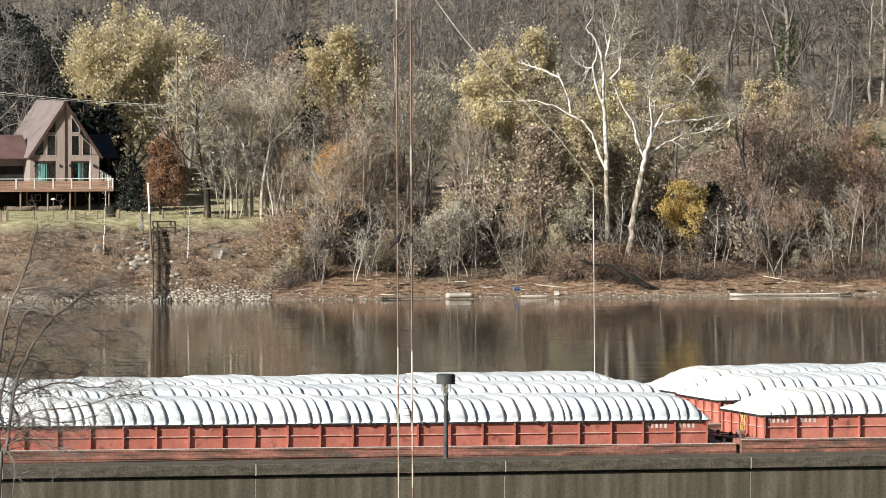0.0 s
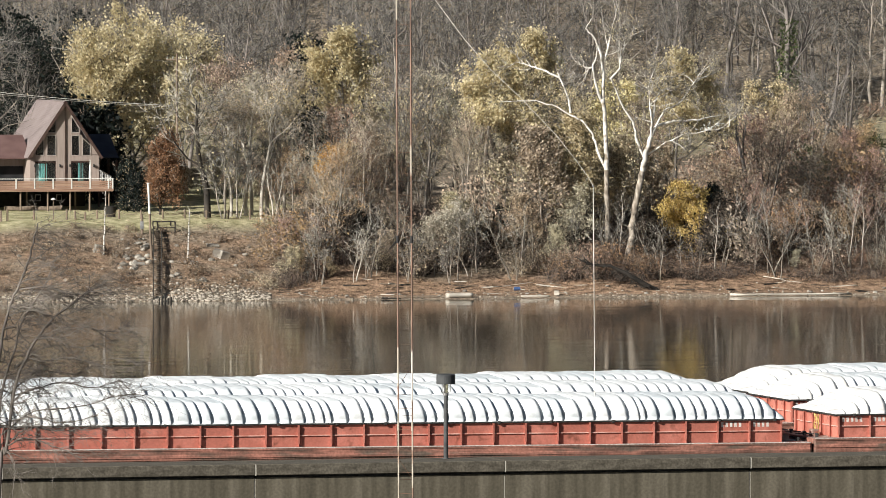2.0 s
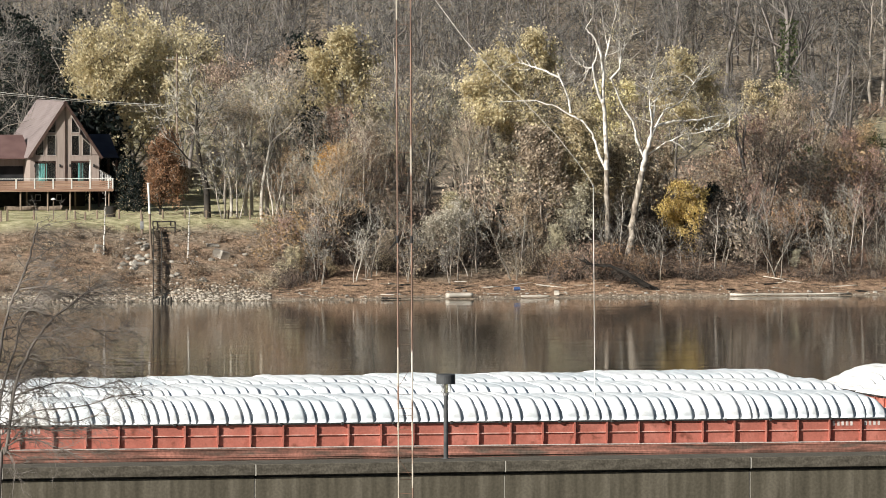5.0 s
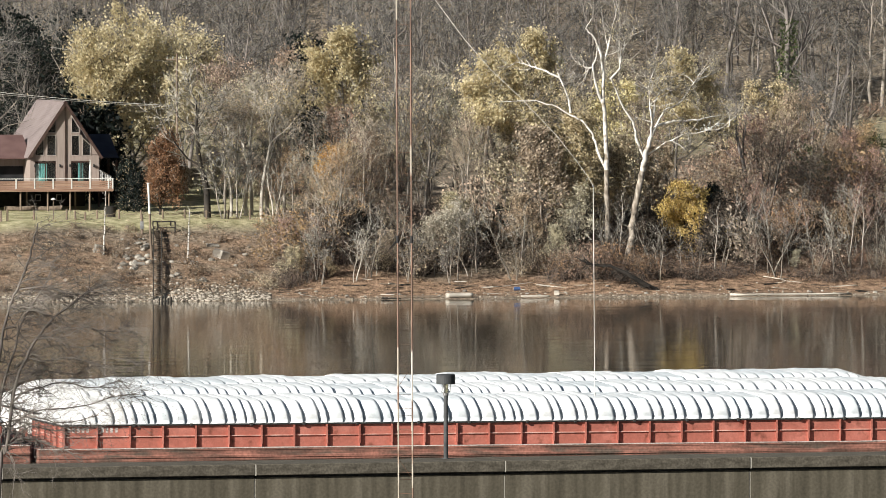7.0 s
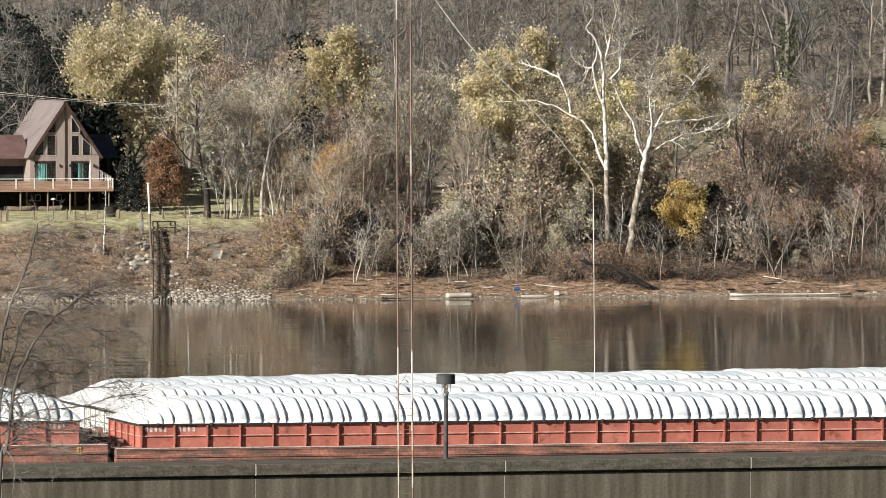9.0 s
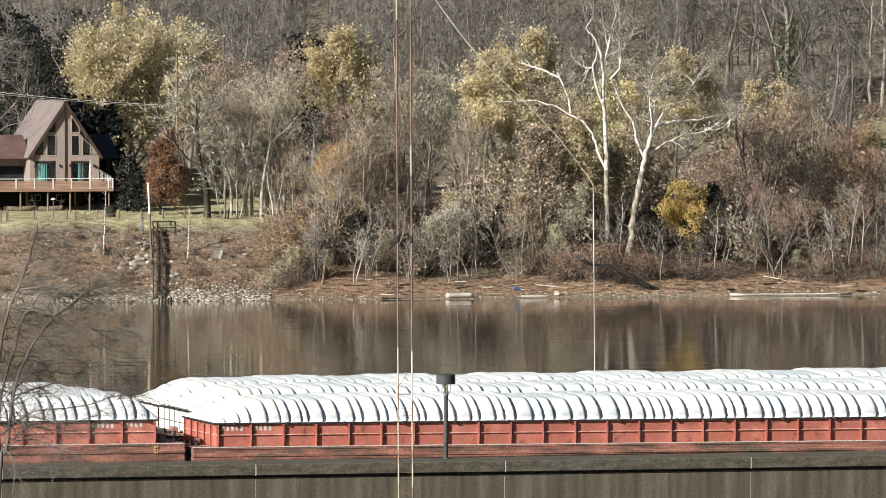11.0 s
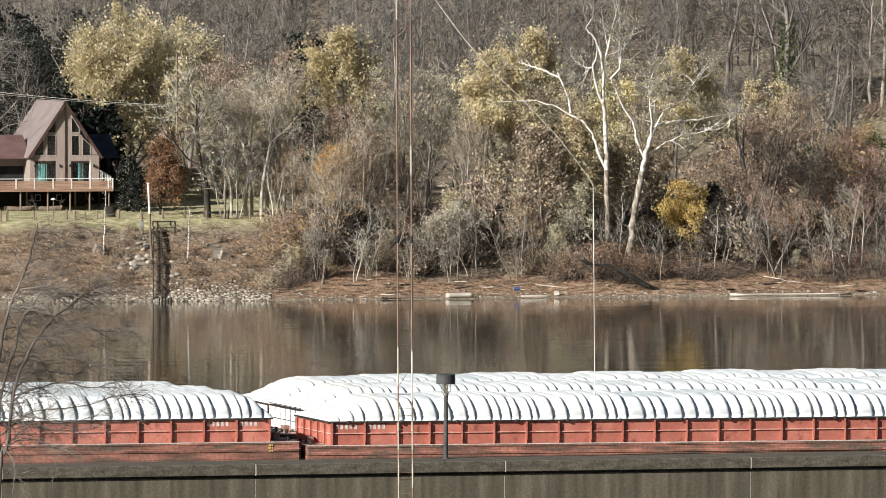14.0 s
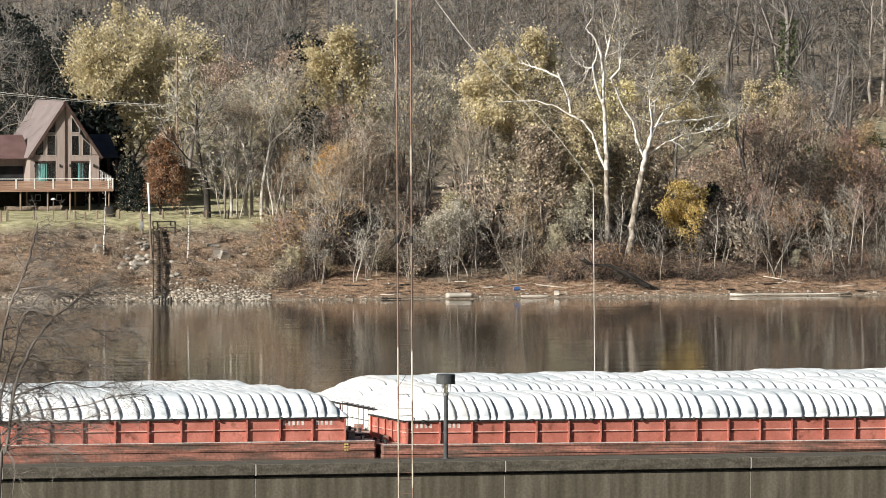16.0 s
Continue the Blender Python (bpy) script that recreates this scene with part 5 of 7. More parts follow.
def sycamore(name, seed, lines):
    """A white-limbed sycamore. lines: limbs as (start radius, end radius, points of reach to the right and height, in metres)."""
    rng = random.Random(seed)
    base, wood, twig, leaf = Skin(), Skin(), Skin(), Skin()

    def rand():
        return Vector((rng.gauss(0, 1), rng.gauss(0, 1), rng.gauss(0, 1)))

    def side_branch(q, d, length, r, level):
        pts, radii = [q], [r]
        n = 5
        for i in range(n):
            d = (d + rand() * 0.2 + Vector((0, 0, 0.08))).normalized()
            q = q + d * length / n
            pts.append(q)
            radii.append(r * (1 - 0.8 * (i + 1) / n))
        (wood if level == 0 else twig).tube(pts, radii, 5 if level == 0 else 3)
        for k in range(4):
            i = rng.randrange(1, n + 1)
            dd = ((pts[i] - pts[i - 1]).normalized() + rand() * 0.55).normalized()
            if level < 2:
                side_branch(pts[i], dd, length * rng.uniform(0.4, 0.6), max(0.014, radii[i] * 0.7), level + 1)
            else:
                e = pts[i] + dd * rng.uniform(0.4, 1.0)
                twig.spike(pts[i], e, 0.02)
                if rng.random() < 0.22:
                    leaf.leaf(e, 0.10, rng)

    for r0, r1, line in lines:
        pts = []
        ctrl = [Vector((x, 0, z)) for x, z in line]
        depth = rng.uniform(-0.35, 0.35)
        for i, c in enumerate(ctrl):
            c.y = depth * max(0, i) * (1.0 if r0 < 0.3 else 0.2)
        for a, b in zip(ctrl, ctrl[1:]):
            for k in range(4):
                pts.append(a.lerp(b, k / 4) + rand() * max(0.03, r0 * 0.16) * (0.3 if k == 0 else 1.0))
        pts.append(ctrl[-1])
        n = len(pts)
        if r0 < 0.17 and line[-1][1] > 11:
            r1 *= 0.55
        (base if line[0] == (0, 0) else wood).tube(pts, [r0 + (r1 - r0) * i / (n - 1) for i in range(n)], 9)
        if r0 < 0.13:
            for k in range(int(n * 0.5)):
                i = rng.randrange(n // 4, n)
                d = ((pts[i] - pts[i - 1]).normalized() * 0.7 + rand() * 0.6).normalized()
                side_branch(pts[i], d, rng.uniform(1.5, 3.8), max(0.045, r1 * 0.9), 0)
    tree = tagged(new(name), "tall sycamore with white bare limbs", "tree", "trees of the far bank")
    part("trunk", base.mesh("trunk", M_BARK_MOTTLED), None, tree, "mottled grey-brown lower trunk")
    part("limb", wood.mesh("limb", M_BARK_PALE), None, tree, "smooth white bark limbs")
    part("crown", twig.mesh("crown", M_TWIG_GREY), None, tree)
    part("foliage", leaf.mesh("foliage", M_LEAF_YELLOW), None, tree)
    return tree


def stand(ob, x, beyond, sink=0.2, scale=1.0):
    y = SHORE + TAN * x + beyond
    ob.matrix_world = pose(x, y, ground_height(x, y) - sink) @ Matrix.Diagonal((scale, scale, scale, 1))
    return ob


stand(sycamore("sycamore_tree", 3, (
    (0.34, 0.26, ((0, 0), (0.3, 3.19), (0.9, 6.69), (1.27, 8.19))),
    (0.26, 0.19, ((1.27, 8.19), (1.5, 9.49), (2, 11.29))),
    (0.16, 0.06, ((2, 11.29), (2.4, 12.09), (3.4, 12.49), (4.7, 12.69), (6.2, 12.69), (7.3, 12.99), (8.5, 13.19))),
    (0.12, 0.05, ((2, 11.29), (2.1, 12.59), (1.9, 14.09), (1.8, 15.89), (2.1, 16.79))),
    (0.12, 0.05, ((2.1, 12.59), (2.5, 14.59), (2.85, 15.39), (2.3, 16.49))),
    (0.11, 0.04, ((2.4, 12.09), (3.2, 13.59), (4.5, 14.19), (5.2, 15.09), (6.1, 16.39), (7, 17.29))),
    (0.09, 0.04, ((1.5, 9.49), (3.45, 10.79), (5, 11.49), (6.5, 11.69), (9, 12.19))),
    (0.14, 0.10, ((1.45, 9.29), (0.8, 10.79), (0.4, 12.59), (-0.45, 13.79), (-1.1, 15.29), (-1.6, 16.39))),
    (0.10, 0.05, ((-1.6, 16.39), (-0.76, 17.39), (-0.6, 18.59), (-0.35, 19.39), (0.4, 20.39), (1.4, 20.79))))), 18.3, 15, scale=1.10)
stand(sycamore("sycamore_tree", 4, (
    (0.27, 0.23, ((0, 0), (-0.1, 5.16), (-0.1, 7.66))),
    (0.22, 0.16, ((-0.1, 7.66), (-0.2, 10.26), (-0.3, 12.76), (-0.45, 14.06))),
    (0.16, 0.06, ((-0.45, 14.06), (-0.4, 16.36), (-0.6, 17.86), (-1.06, 19.16), (-1.4, 19.76), (-2, 20.36), (-1.5, 21.26))),
    (0.15, 0.07, ((-0.45, 13.66), (-0.9, 14.56), (-1.2, 15.86), (-1.37, 16.86), (-1.06, 17.86), (-1, 18.96))),
    (0.10, 0.05, ((-1.37, 16.86), (-1.7, 16.76), (-2.2, 16.96), (-2.2, 17.46))),
    (0.11, 0.04, ((-0.3, 17.36), (0.1, 19.16), (0.36, 20.36), (0.86, 22.36))),
    (0.14, 0.06, ((-0.1, 7.66), (-0.7, 8.76), (-1.06, 9.96), (-1.4, 10.96), (-2.3, 12.06), (-3.7, 12.76), (-4.6, 13.36), (-6.4, 13.86), (-9.7, 13.76))),
    (0.13, 0.07, ((-3.35, 12.76), (-3.6, 14.26), (-4.3, 15.86), (-4.7, 17.06))),
    (0.11, 0.05, ((-4.4, 15.96), (-5.9, 16.66), (-6.9, 16.96), (-8.2, 17.36))))), 16.3, 17, scale=1.10)

YARD_TREES = (
    ("lawn_b", -21.2, 33, 13.0, 120),
    ("lawn_b", -19.6, 34, 15.0, 310),
    ("yellow", -32.9, 68, 18.3, 200),
    ("yellow", -29.6, 74, 20.0, 95),
    ("bare_c", -20.4, 32, 12.0, 10),
    ("lawn_b", -17.6, 36, 16.0, 250),
    ("yellow", -31.6, 72, 20.8, 192),
    ("yellow_top", 4.2, 24, 19.0, 17),
    ("yellow_top", -9.7, 40, 19.8, 202),
    ("yellow_top", 23.4, 24, 19.2, 27),
    ("yellow_top", 9.6, 60, 19.0, 212),
    ("yellow", -29.3, 95, 18.6, 37),
    ("russet", -28.3, 37, 9.0, 222),
    ("gold", 23.4, 18, 7.4, 47),
    ("gold", 28.6, 16, 4.2, 232),
    ("cedar", -31.5, 46, 6.0, 57),
    ("orange_top", -12.1, 21, 11.0, 242),
    ("dark", -23.4, 32, 15.8, 157),
    ("bare_c", -16.6, 34, 12.5, 252),
    ("lawn_b", -19.2, 35, 13.6, 77),
    ("lawn_b", -18.0, 31, 14.2, 262),
    ("lawn_b", -15.8, 33, 13.0, 20),
    ("bare_c", -21.8, 31, 12.5, 190),
    ("tan", -22.6, 60, 16.0, 87),
    ("pine", -46.3, 110, 21.6, 272),
    ("pine", -42.5, 120, 20.7, 97),
    ("pine", -13.4, 80, 19.3, 282),
    ("pine", -11.7, 84, 18.0, 107),
    ("bare_d", -44.1, 78, 16.9, 292),
    ("bare_a", -39.2, 115, 18.4, 302),
    ("bare_d", -45.3, 70, 16.3, 127),
    ("tan", -27.3, 88, 18.5, 312),
)
THICKET_TREES = (
    ("olive", 7.2, 24, 13.0, 137),
    ("olive", 9.9, 20, 12.5, 322),
    ("olive", 12.6, 22, 13.5, 147),
    ("olive", 8.1, 14, 7.5, 332),
    ("olive", 13.2, 16, 7.5, 157),
    ("olive", 11.1, 12, 4.8, 342),
    ("olive", 17.6, 24, 10.5, 167),
    ("olive", 20.4, 26, 9.0, 67),
    ("bare_b", 21.5, 42, 12.0, 267),
    ("olive", 15.0, 22, 11.0, 300),
    ("olive", -5.2, 20, 5.8, 167),
    ("olive", 0.9, 16, 7.0, 352),
    ("rusty", -10.5, 34, 11.0, 177),
    ("rusty", -7.3, 26, 9.6, 2),
    ("tan", -3.6, 38, 12.9, 187),
    ("tan", -1.4, 46, 14.9, 12),
    ("rusty", -14.9, 30, 7.4, 197),
    ("rusty", -12.8, 26, 6.5, 22),
    ("bare_a", -4.7, 26, 15.9, 207),
    ("bare_b", -8.1, 24, 12.5, 32),
    ("bare_a", -1.9, 30, 16.8, 217),
    ("bare_b", 2.0, 24, 13.1, 42),
    ("bare_a", 5.5, 40, 16.3, 227),
    ("bare_c", -2.7, 10, 6.0, 52),
    ("bare_c", 0.6, 8, 5.4, 237),
    ("bare_c", -7.4, 9, 5.7, 62),
    ("bare_c", -12.3, 9, 7.4, 247),
    ("bare_b", -10.8, 18, 11.5, 72),
)
DOWNSTREAM_TREES = (
    ("ivy", 38.4, 108, 27.0, 33),
    ("bare_d", 41.0, 95, 19.0, 133),
    ("bare_d", 31.0, 200, 17.0, 290),
    # cedar added to darken the shaded gap right of the golden tree
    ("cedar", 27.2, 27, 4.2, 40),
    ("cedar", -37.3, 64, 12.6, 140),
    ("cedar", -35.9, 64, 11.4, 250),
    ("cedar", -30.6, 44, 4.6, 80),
    # seven low near-black cedars added in place of the thicket's deep shade
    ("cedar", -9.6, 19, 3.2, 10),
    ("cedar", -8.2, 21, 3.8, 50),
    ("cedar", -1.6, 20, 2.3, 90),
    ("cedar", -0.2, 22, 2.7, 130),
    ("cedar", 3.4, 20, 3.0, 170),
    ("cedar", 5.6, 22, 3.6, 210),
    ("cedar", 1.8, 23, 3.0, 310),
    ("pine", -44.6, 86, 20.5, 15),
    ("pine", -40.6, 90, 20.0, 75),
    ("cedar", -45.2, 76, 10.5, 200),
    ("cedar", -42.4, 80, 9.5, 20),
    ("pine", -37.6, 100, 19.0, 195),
    ("cream", 0.4, 12, 7.6, 140),
    ("bare_e", -45.6, 64, 18.0, 40),
    ("pine", -43.4, 72, 19.0, 40),
    ("pine", -47.0, 74, 18.0, 100),
    ("redbrush", 33.6, 16, 5.0, 20),
    ("redbrush", 38.8, 18, 5.6, 200),
    ("redbrush", 31.8, 48, 8.0, 100),
    ("redbrush", 34.4, 52, 8.4, 60),
    ("redbrush", 29.6, 44, 7.6, 330),
    ("bare_e", -38.5, 84, 20.0, 250),
    ("bare_e", -5.0, 90, 19.5, 10),
    ("bare_e", 43.5, 70, 17.0, 80),
    ("bare_d", 30.9, 36, 15.0, 257),
    ("bare_b", 32.6, 24, 13.0, 82),
    ("bare_b", 38.1, 30, 9.0, 92),
    ("bare_b", 46.3, 30, 9.2, 102),
    ("red_sapling", 29.7, 13, 10.4, 287),
    ("red_sapling", 32.6, 12, 9.6, 112),
    ("red_sapling", 40.1, 12, 11.0, 297),
    ("red_sapling", 41.4, 11, 10.2, 17),
    ("red_sapling", 36.6, 13, 7.4, 122),
    ("red_sapling", 43.0, 12, 9.4, 222),
    ("red_sapling", 34.2, 11, 6.8, 77),
    ("red_crown", 33.0, 40, 11.0, 40),
    ("red_crown", 31.0, 44, 10.5, 160),
    ("red_crown", 35.4, 42, 10.0, 250),
    ("red_crown", 42.0, 30, 9.5, 310),
    ("red_crown", 43.6, 28, 8.0, 90),
    ("red_crown", -14.6, 12, 6.2, 20),
    ("red_crown", -12.8, 13, 5.6, 120),
    ("green_shrub", 38.4, 58, 6.0, 0),
    ("bare_d", 40.4, 88, 13.0, 30),
    ("bare_d", 41.6, 72, 12.0, 130),
    ("bare_d", 34.2, 96, 12.0, 210),
    ("bramble", 36.4, 62, 6.0, 40),
    ("bramble", 38.0, 90, 6.5, 140),
    ("bramble", 34.6, 70, 6.0, 240),
    ("green_shrub", 39.9, 60, 5.0, 90),
    ("green_shrub", 46.4, 96, 6.0, 180),
    ("red_crown", 40.6, 34, 9.5, 200),
    ("redbrush", 28.1, 40, 6.3, 307),
    ("redbrush", 30.2, 36, 6.9, 132),
    ("redbrush", 36.4, 24, 6.2, 317),
    ("redbrush", 41.0, 30, 8.7, 142),
    ("redbrush", 43.4, 26, 7.8, 327),
    ("redbrush", -14.0, 14, 6.8, 152),
    ("redbrush", -15.4, 16, 4.9, 337),
    ("redbrush", 34.8, 20, 5.6, 162),
)
for group in (YARD_TREES, THICKET_TREES, DOWNSTREAM_TREES):
    for key, x, beyond, height, turn in group:
        plant(key, x, beyond, height, turn)


def fill_bank():
    """Thickens the wooded part of the bank, from the waterline up."""
    rng = random.Random(31)
    for low, high, count, kinds, hs in ((6.5, 12, 66, ("brush", "redbrush", "rusty", "brush", "sapling_b", "olive", "redbrush"), (1.8, 4.6)),
                                        (12, 34, 46, ("brush", "bare_b", "rusty", "sapling_b", "redbrush", "bare_a", "olive"), (5, 11)),
                                        (34, 75, 36, ("bare_a", "bare_b", "tan", "bare_a", "olive"), (9, 15)),
                                        (75, 150, 28, ("bare_a", "bare_b", "tan", "bare_a", "dark"), (11, 17))):
        for k in range(count):
            x = -17 + 70 * (k + rng.random()) / count if low < 75 else -62 + 128 * (k + rng.random()) / count
            v = rng.uniform(low, high) + (3.5 * noise.noise((x * 0.14, 5, 0)) if low < 10 else 0)
            if low < 10 and -11 < x < 10:
                v += 4.5
            open_view = x / (SHORE + TAN * x + v)
            if (low >= 34 and (0.031 < open_view < 0.0375 or 0.0405 < open_view < 0.0455 or open_view > 0.0485)) or (19.5 < x < 29.5 and v < 24) or (low == 6.5 and x > 17 and k % 2) or (low == 12 and 9 < x < 26 and v < 26):
                continue
            key = rng.choice(kinds)
            if (key == "bare_a" and low >= 34 and (x > 18 or low == 75)) or (low == 75 and x < -33):
                key = "bare_d"
            plant(key, x, v, rng.uniform(*hs) * (0.8 if key in ("brush", "redbrush") and low > 10 else 1), rng.uniform(0, 360))
    for k in range(44):                         # slender pale stems along the front of the thicket
        plant(rng.choice(("sapling", "sapling_b")), -14 + 62 * (k + rng.random()) / 44, rng.uniform(7, 14), rng.uniform(4.5, 9), rng.uniform(0, 360))
    # brambles added where the thicket has dark, shaded gaps
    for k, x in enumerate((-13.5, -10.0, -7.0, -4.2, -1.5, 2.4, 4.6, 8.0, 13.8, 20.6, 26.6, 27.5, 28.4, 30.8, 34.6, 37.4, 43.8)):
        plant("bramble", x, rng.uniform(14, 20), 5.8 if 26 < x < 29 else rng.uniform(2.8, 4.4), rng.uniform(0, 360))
    for k in range(34):                         # shrubs that close the back of the lawn
        x = -47 + 31 * (k + rng.random()) / 34
        plant(rng.choice(("olive", "tan", "brush", "redbrush", "brush")), x, rng.uniform(62, 84), rng.uniform(2.5, 5.0), rng.uniform(0, 360))
    for k in range(160):                         # low growth on the open bank under the lodge
        x = rng.uniform(-50, -15)
        plant("lowbrush", x, rng.uniform(5, 27), rng.uniform(0.4, 1.4), rng.uniform(0, 360))


fill_bank()


def far_woods():
    """The wooded hillside behind, all in one."""
    rng = np.random.RandomState(8)
    kinds = []
    for seed, mat, leaf_mat, leaves in ((51, M_TWIG_FAR, M_LEAF_FAR, 0.3), (52, M_TWIG_FAR, M_LEAF_FAR, 0.6), (53, M_TWIG_FAR, M_LEAF_FAR, 0.5), (54, M_TWIG_FAR, M_LEAF_FAR, 0.0)):
        wood, twig, leaf = grow(seed=seed, height=18, radius=0.18, clear=0.3, kids=(9, 4), reach=0.40, angle=42, twigs=4, twig_len=2.2, twig_r=0.045, leaves=leaves, leaf_size=0.14)
        kinds.append([(s, m) for s, m in ((wood, M_BARK_FAR), (twig, mat), (leaf, leaf_mat)) if s.f])
    pools = {}
    n = 0
    for v in np.arange(150, 320, 9.2):
        width = 0.062 * (SHORE + v) + 10
        for x in np.arange(-width, width, 8.6):
            x, vv = x + rng.uniform(-3.5, 3.5), v + rng.uniform(-4, 4)
            if vv < 225 and x > 16 and rng.rand() < 0.9:
                continue
            kind = kinds[rng.randint(4)]
            y = SHORE + TAN * x + vv
            k, a = rng.uniform(0.7, 1.1), rng.uniform(0, 6.28)
            turn = np.array([[math.cos(a), -math.sin(a), 0], [math.sin(a), math.cos(a), 0], [0, 0, 1]]).T * k
            for skin, mat in kind:
                if not hasattr(skin, "arr"):
                    skin.arr = np.array([tuple(p) for p in skin.v])
                    skin.quads = np.array([q for q in skin.f if len(q) == 4], dtype=np.int64).reshape(-1, 4)
                    skin.tris = np.array([q for q in skin.f if len(q) == 3], dtype=np.int64).reshape(-1, 3)
                pool = pools.setdefault(mat.name, [mat, [], [], [], 0])
                pool[1].append(skin.arr @ turn + np.array([x, y, ground_height(x, y) - 0.3]))
                pool[2].append(skin.quads + pool[4])
                pool[3].append(skin.tris + pool[4])
                pool[4] += len(skin.arr)
            n += 1
    woods = tagged(new("far_woods"), "leafless wooded hillside with a haze of grey-brown twigs", "woods", kind="stuff")
    for mat, verts, quads, tris, _ in pools.values():
        q, t = np.concatenate(quads), np.concatenate(tris)
        me = bpy.data.meshes.new("woods")
        v = np.concatenate(verts).astype(np.float32)
        me.vertices.add(len(v))
        me.vertices.foreach_set("co", v.ravel())
        loops = np.concatenate((q.ravel(), t.ravel())).astype(np.int32)
        sizes = np.concatenate((np.full(len(q), 4), np.full(len(t), 3))).astype(np.int32)
        me.loops.add(len(loops))
        me.loops.foreach_set("vertex_index", loops)
        me.polygons.add(len(sizes))
        me.polygons.foreach_set("loop_start", np.concatenate(([0], np.cumsum(sizes)[:-1])).astype(np.int32))
        me.polygons.foreach_set("loop_total", sizes)
        me.update(calc_edges=True)
        me.materials.append(mat)
        tagged(part("growth", me, None, woods), kind="stuff")
    return n


far_woods()


def wood_edge():
    """Big bare trees and scrub where the hillside woods meet the upper lawn."""
    rng = random.Random(12)
    for k in range(15):
        plant(rng.choice(("bare_d", "bare_e", "bare_d")), 18 + 46 * (k + rng.random()) / 15, rng.uniform(222, 245), rng.uniform(16, 23), rng.uniform(0, 360))
    for k in range(16):                         # scrub that closes the lawn behind the ivy tree
        plant(rng.choice(("bare_d", "brush", "bare_d", "redbrush")), 33.5 + 9.5 * (k + rng.random()) / 16, rng.uniform(118, 146), rng.uniform(5, 12), rng.uniform(0, 360))
    for k in range(12):
        plant(rng.choice(("brush", "redbrush", "cedar")), 18 + 46 * (k + rng.random()) / 12, rng.uniform(216, 226), rng.uniform(2.5, 4.5), rng.uniform(0, 360))


wood_edge()


# ---- things on the far bank ----
def bank_point(x, beyond):
    y = SHORE + TAN * x + beyond
    return Vector((x, y, ground_height(x, y)))


def build_stairs():
    """Steep timber stair from a railed landing at the top of the bank to a small jetty stage."""
    top, foot = bank_point(-28.15, 25.5), bank_point(-27.25, 1.2)
    stair = tagged(new("bank_stairs"), "steep dark timber stairs down the river bank with landing", "stairs")
    run = foot - top
    side = Vector((CH, SH, 0))
    for s in (-0.42, 0.42):
        bm = bmesh.new()
        beam(bm, top + side * s + Vector((0, 0, 0.22)), foot + side * s + Vector((0, 0, 0.22)), 0.10, 0.28)
        part("stringer", bm, M_DARK_WOOD, stair)
        if s > 0:
            continue
        bm = bmesh.new()
        beam(bm, top + side * s + Vector((0, 0, 0.85)), foot + side * s + Vector((0, 0, 0.85)), 0.08, 0.08)
        part("hand_rail", bm, M_DARK_WOOD, stair)
        for k in range(9):
            q = top.lerp(foot, (k + 0.3) / 9) + side * s
            bm = bmesh.new()
            beam(bm, q + Vector((0, 0, -0.4)), q + Vector((0, 0, 0.85)), 0.09, 0.09)
            part("rail_post", bm, M_DARK_WOOD, stair)
    bm = bmesh.new()
    box(bm, -0.37, 0.37, -0.16, 0.16, -0.03, 0.03)
    tread = mesh_of("tread", bm, M_POST)
    for k in range(32):
        ob = part("tread", tread, None, stair)
        q = top.lerp(foot, (k + 0.5) / 32) + Vector((0, 0, 0.32))
        ob.matrix_local = pose(q.x, q.y, q.z, 0, 0, HEAD)
    m = pose(top.x + 0.5, top.y + 0.3, top.z - 0.25, 0, 0, HEAD)
    ob = boxed("landing", (-0.8, 1.2, -0.9, 1.3, 0, 0.12), M_DARK_WOOD, stair)
    ob.matrix_local = m
    for x, y in ((-0.7, -0.8), (1.1, -0.8), (-0.7, 1.2), (1.1, 1.2)):
        ob = boxed("landing_post", (x - 0.06, x + 0.06, y - 0.06, y + 0.06, -1.2, 1.15), M_DARK_WOOD, stair)
        ob.matrix_local = m
    for a, b in (((-0.7, -0.8), (1.1, -0.8)), ((1.1, -0.8), (1.1, 1.2)), ((-0.7, 1.2), (1.1, 1.2))):
        for z in (0.6, 1.15):
            bm = bmesh.new()
            beam(bm, (*a, z), (*b, z), 0.07, 0.09)
            part("landing_rail", bm, M_DARK_WOOD, stair).matrix_local = m
    for k in range(5):
        bm = bmesh.new()
        rod(bm, (0, 0, -0.6), (0.05, 0, 0.35 + 0.1 * (k % 3)), 0.09, 0.07, 8)
        ob = part("stage_post", bm, M_DARK_WOOD, stair)
        q = bank_point(-27.1 + 0.28 * k, 0.15)
        ob.location = (q.x, q.y, 0.0)


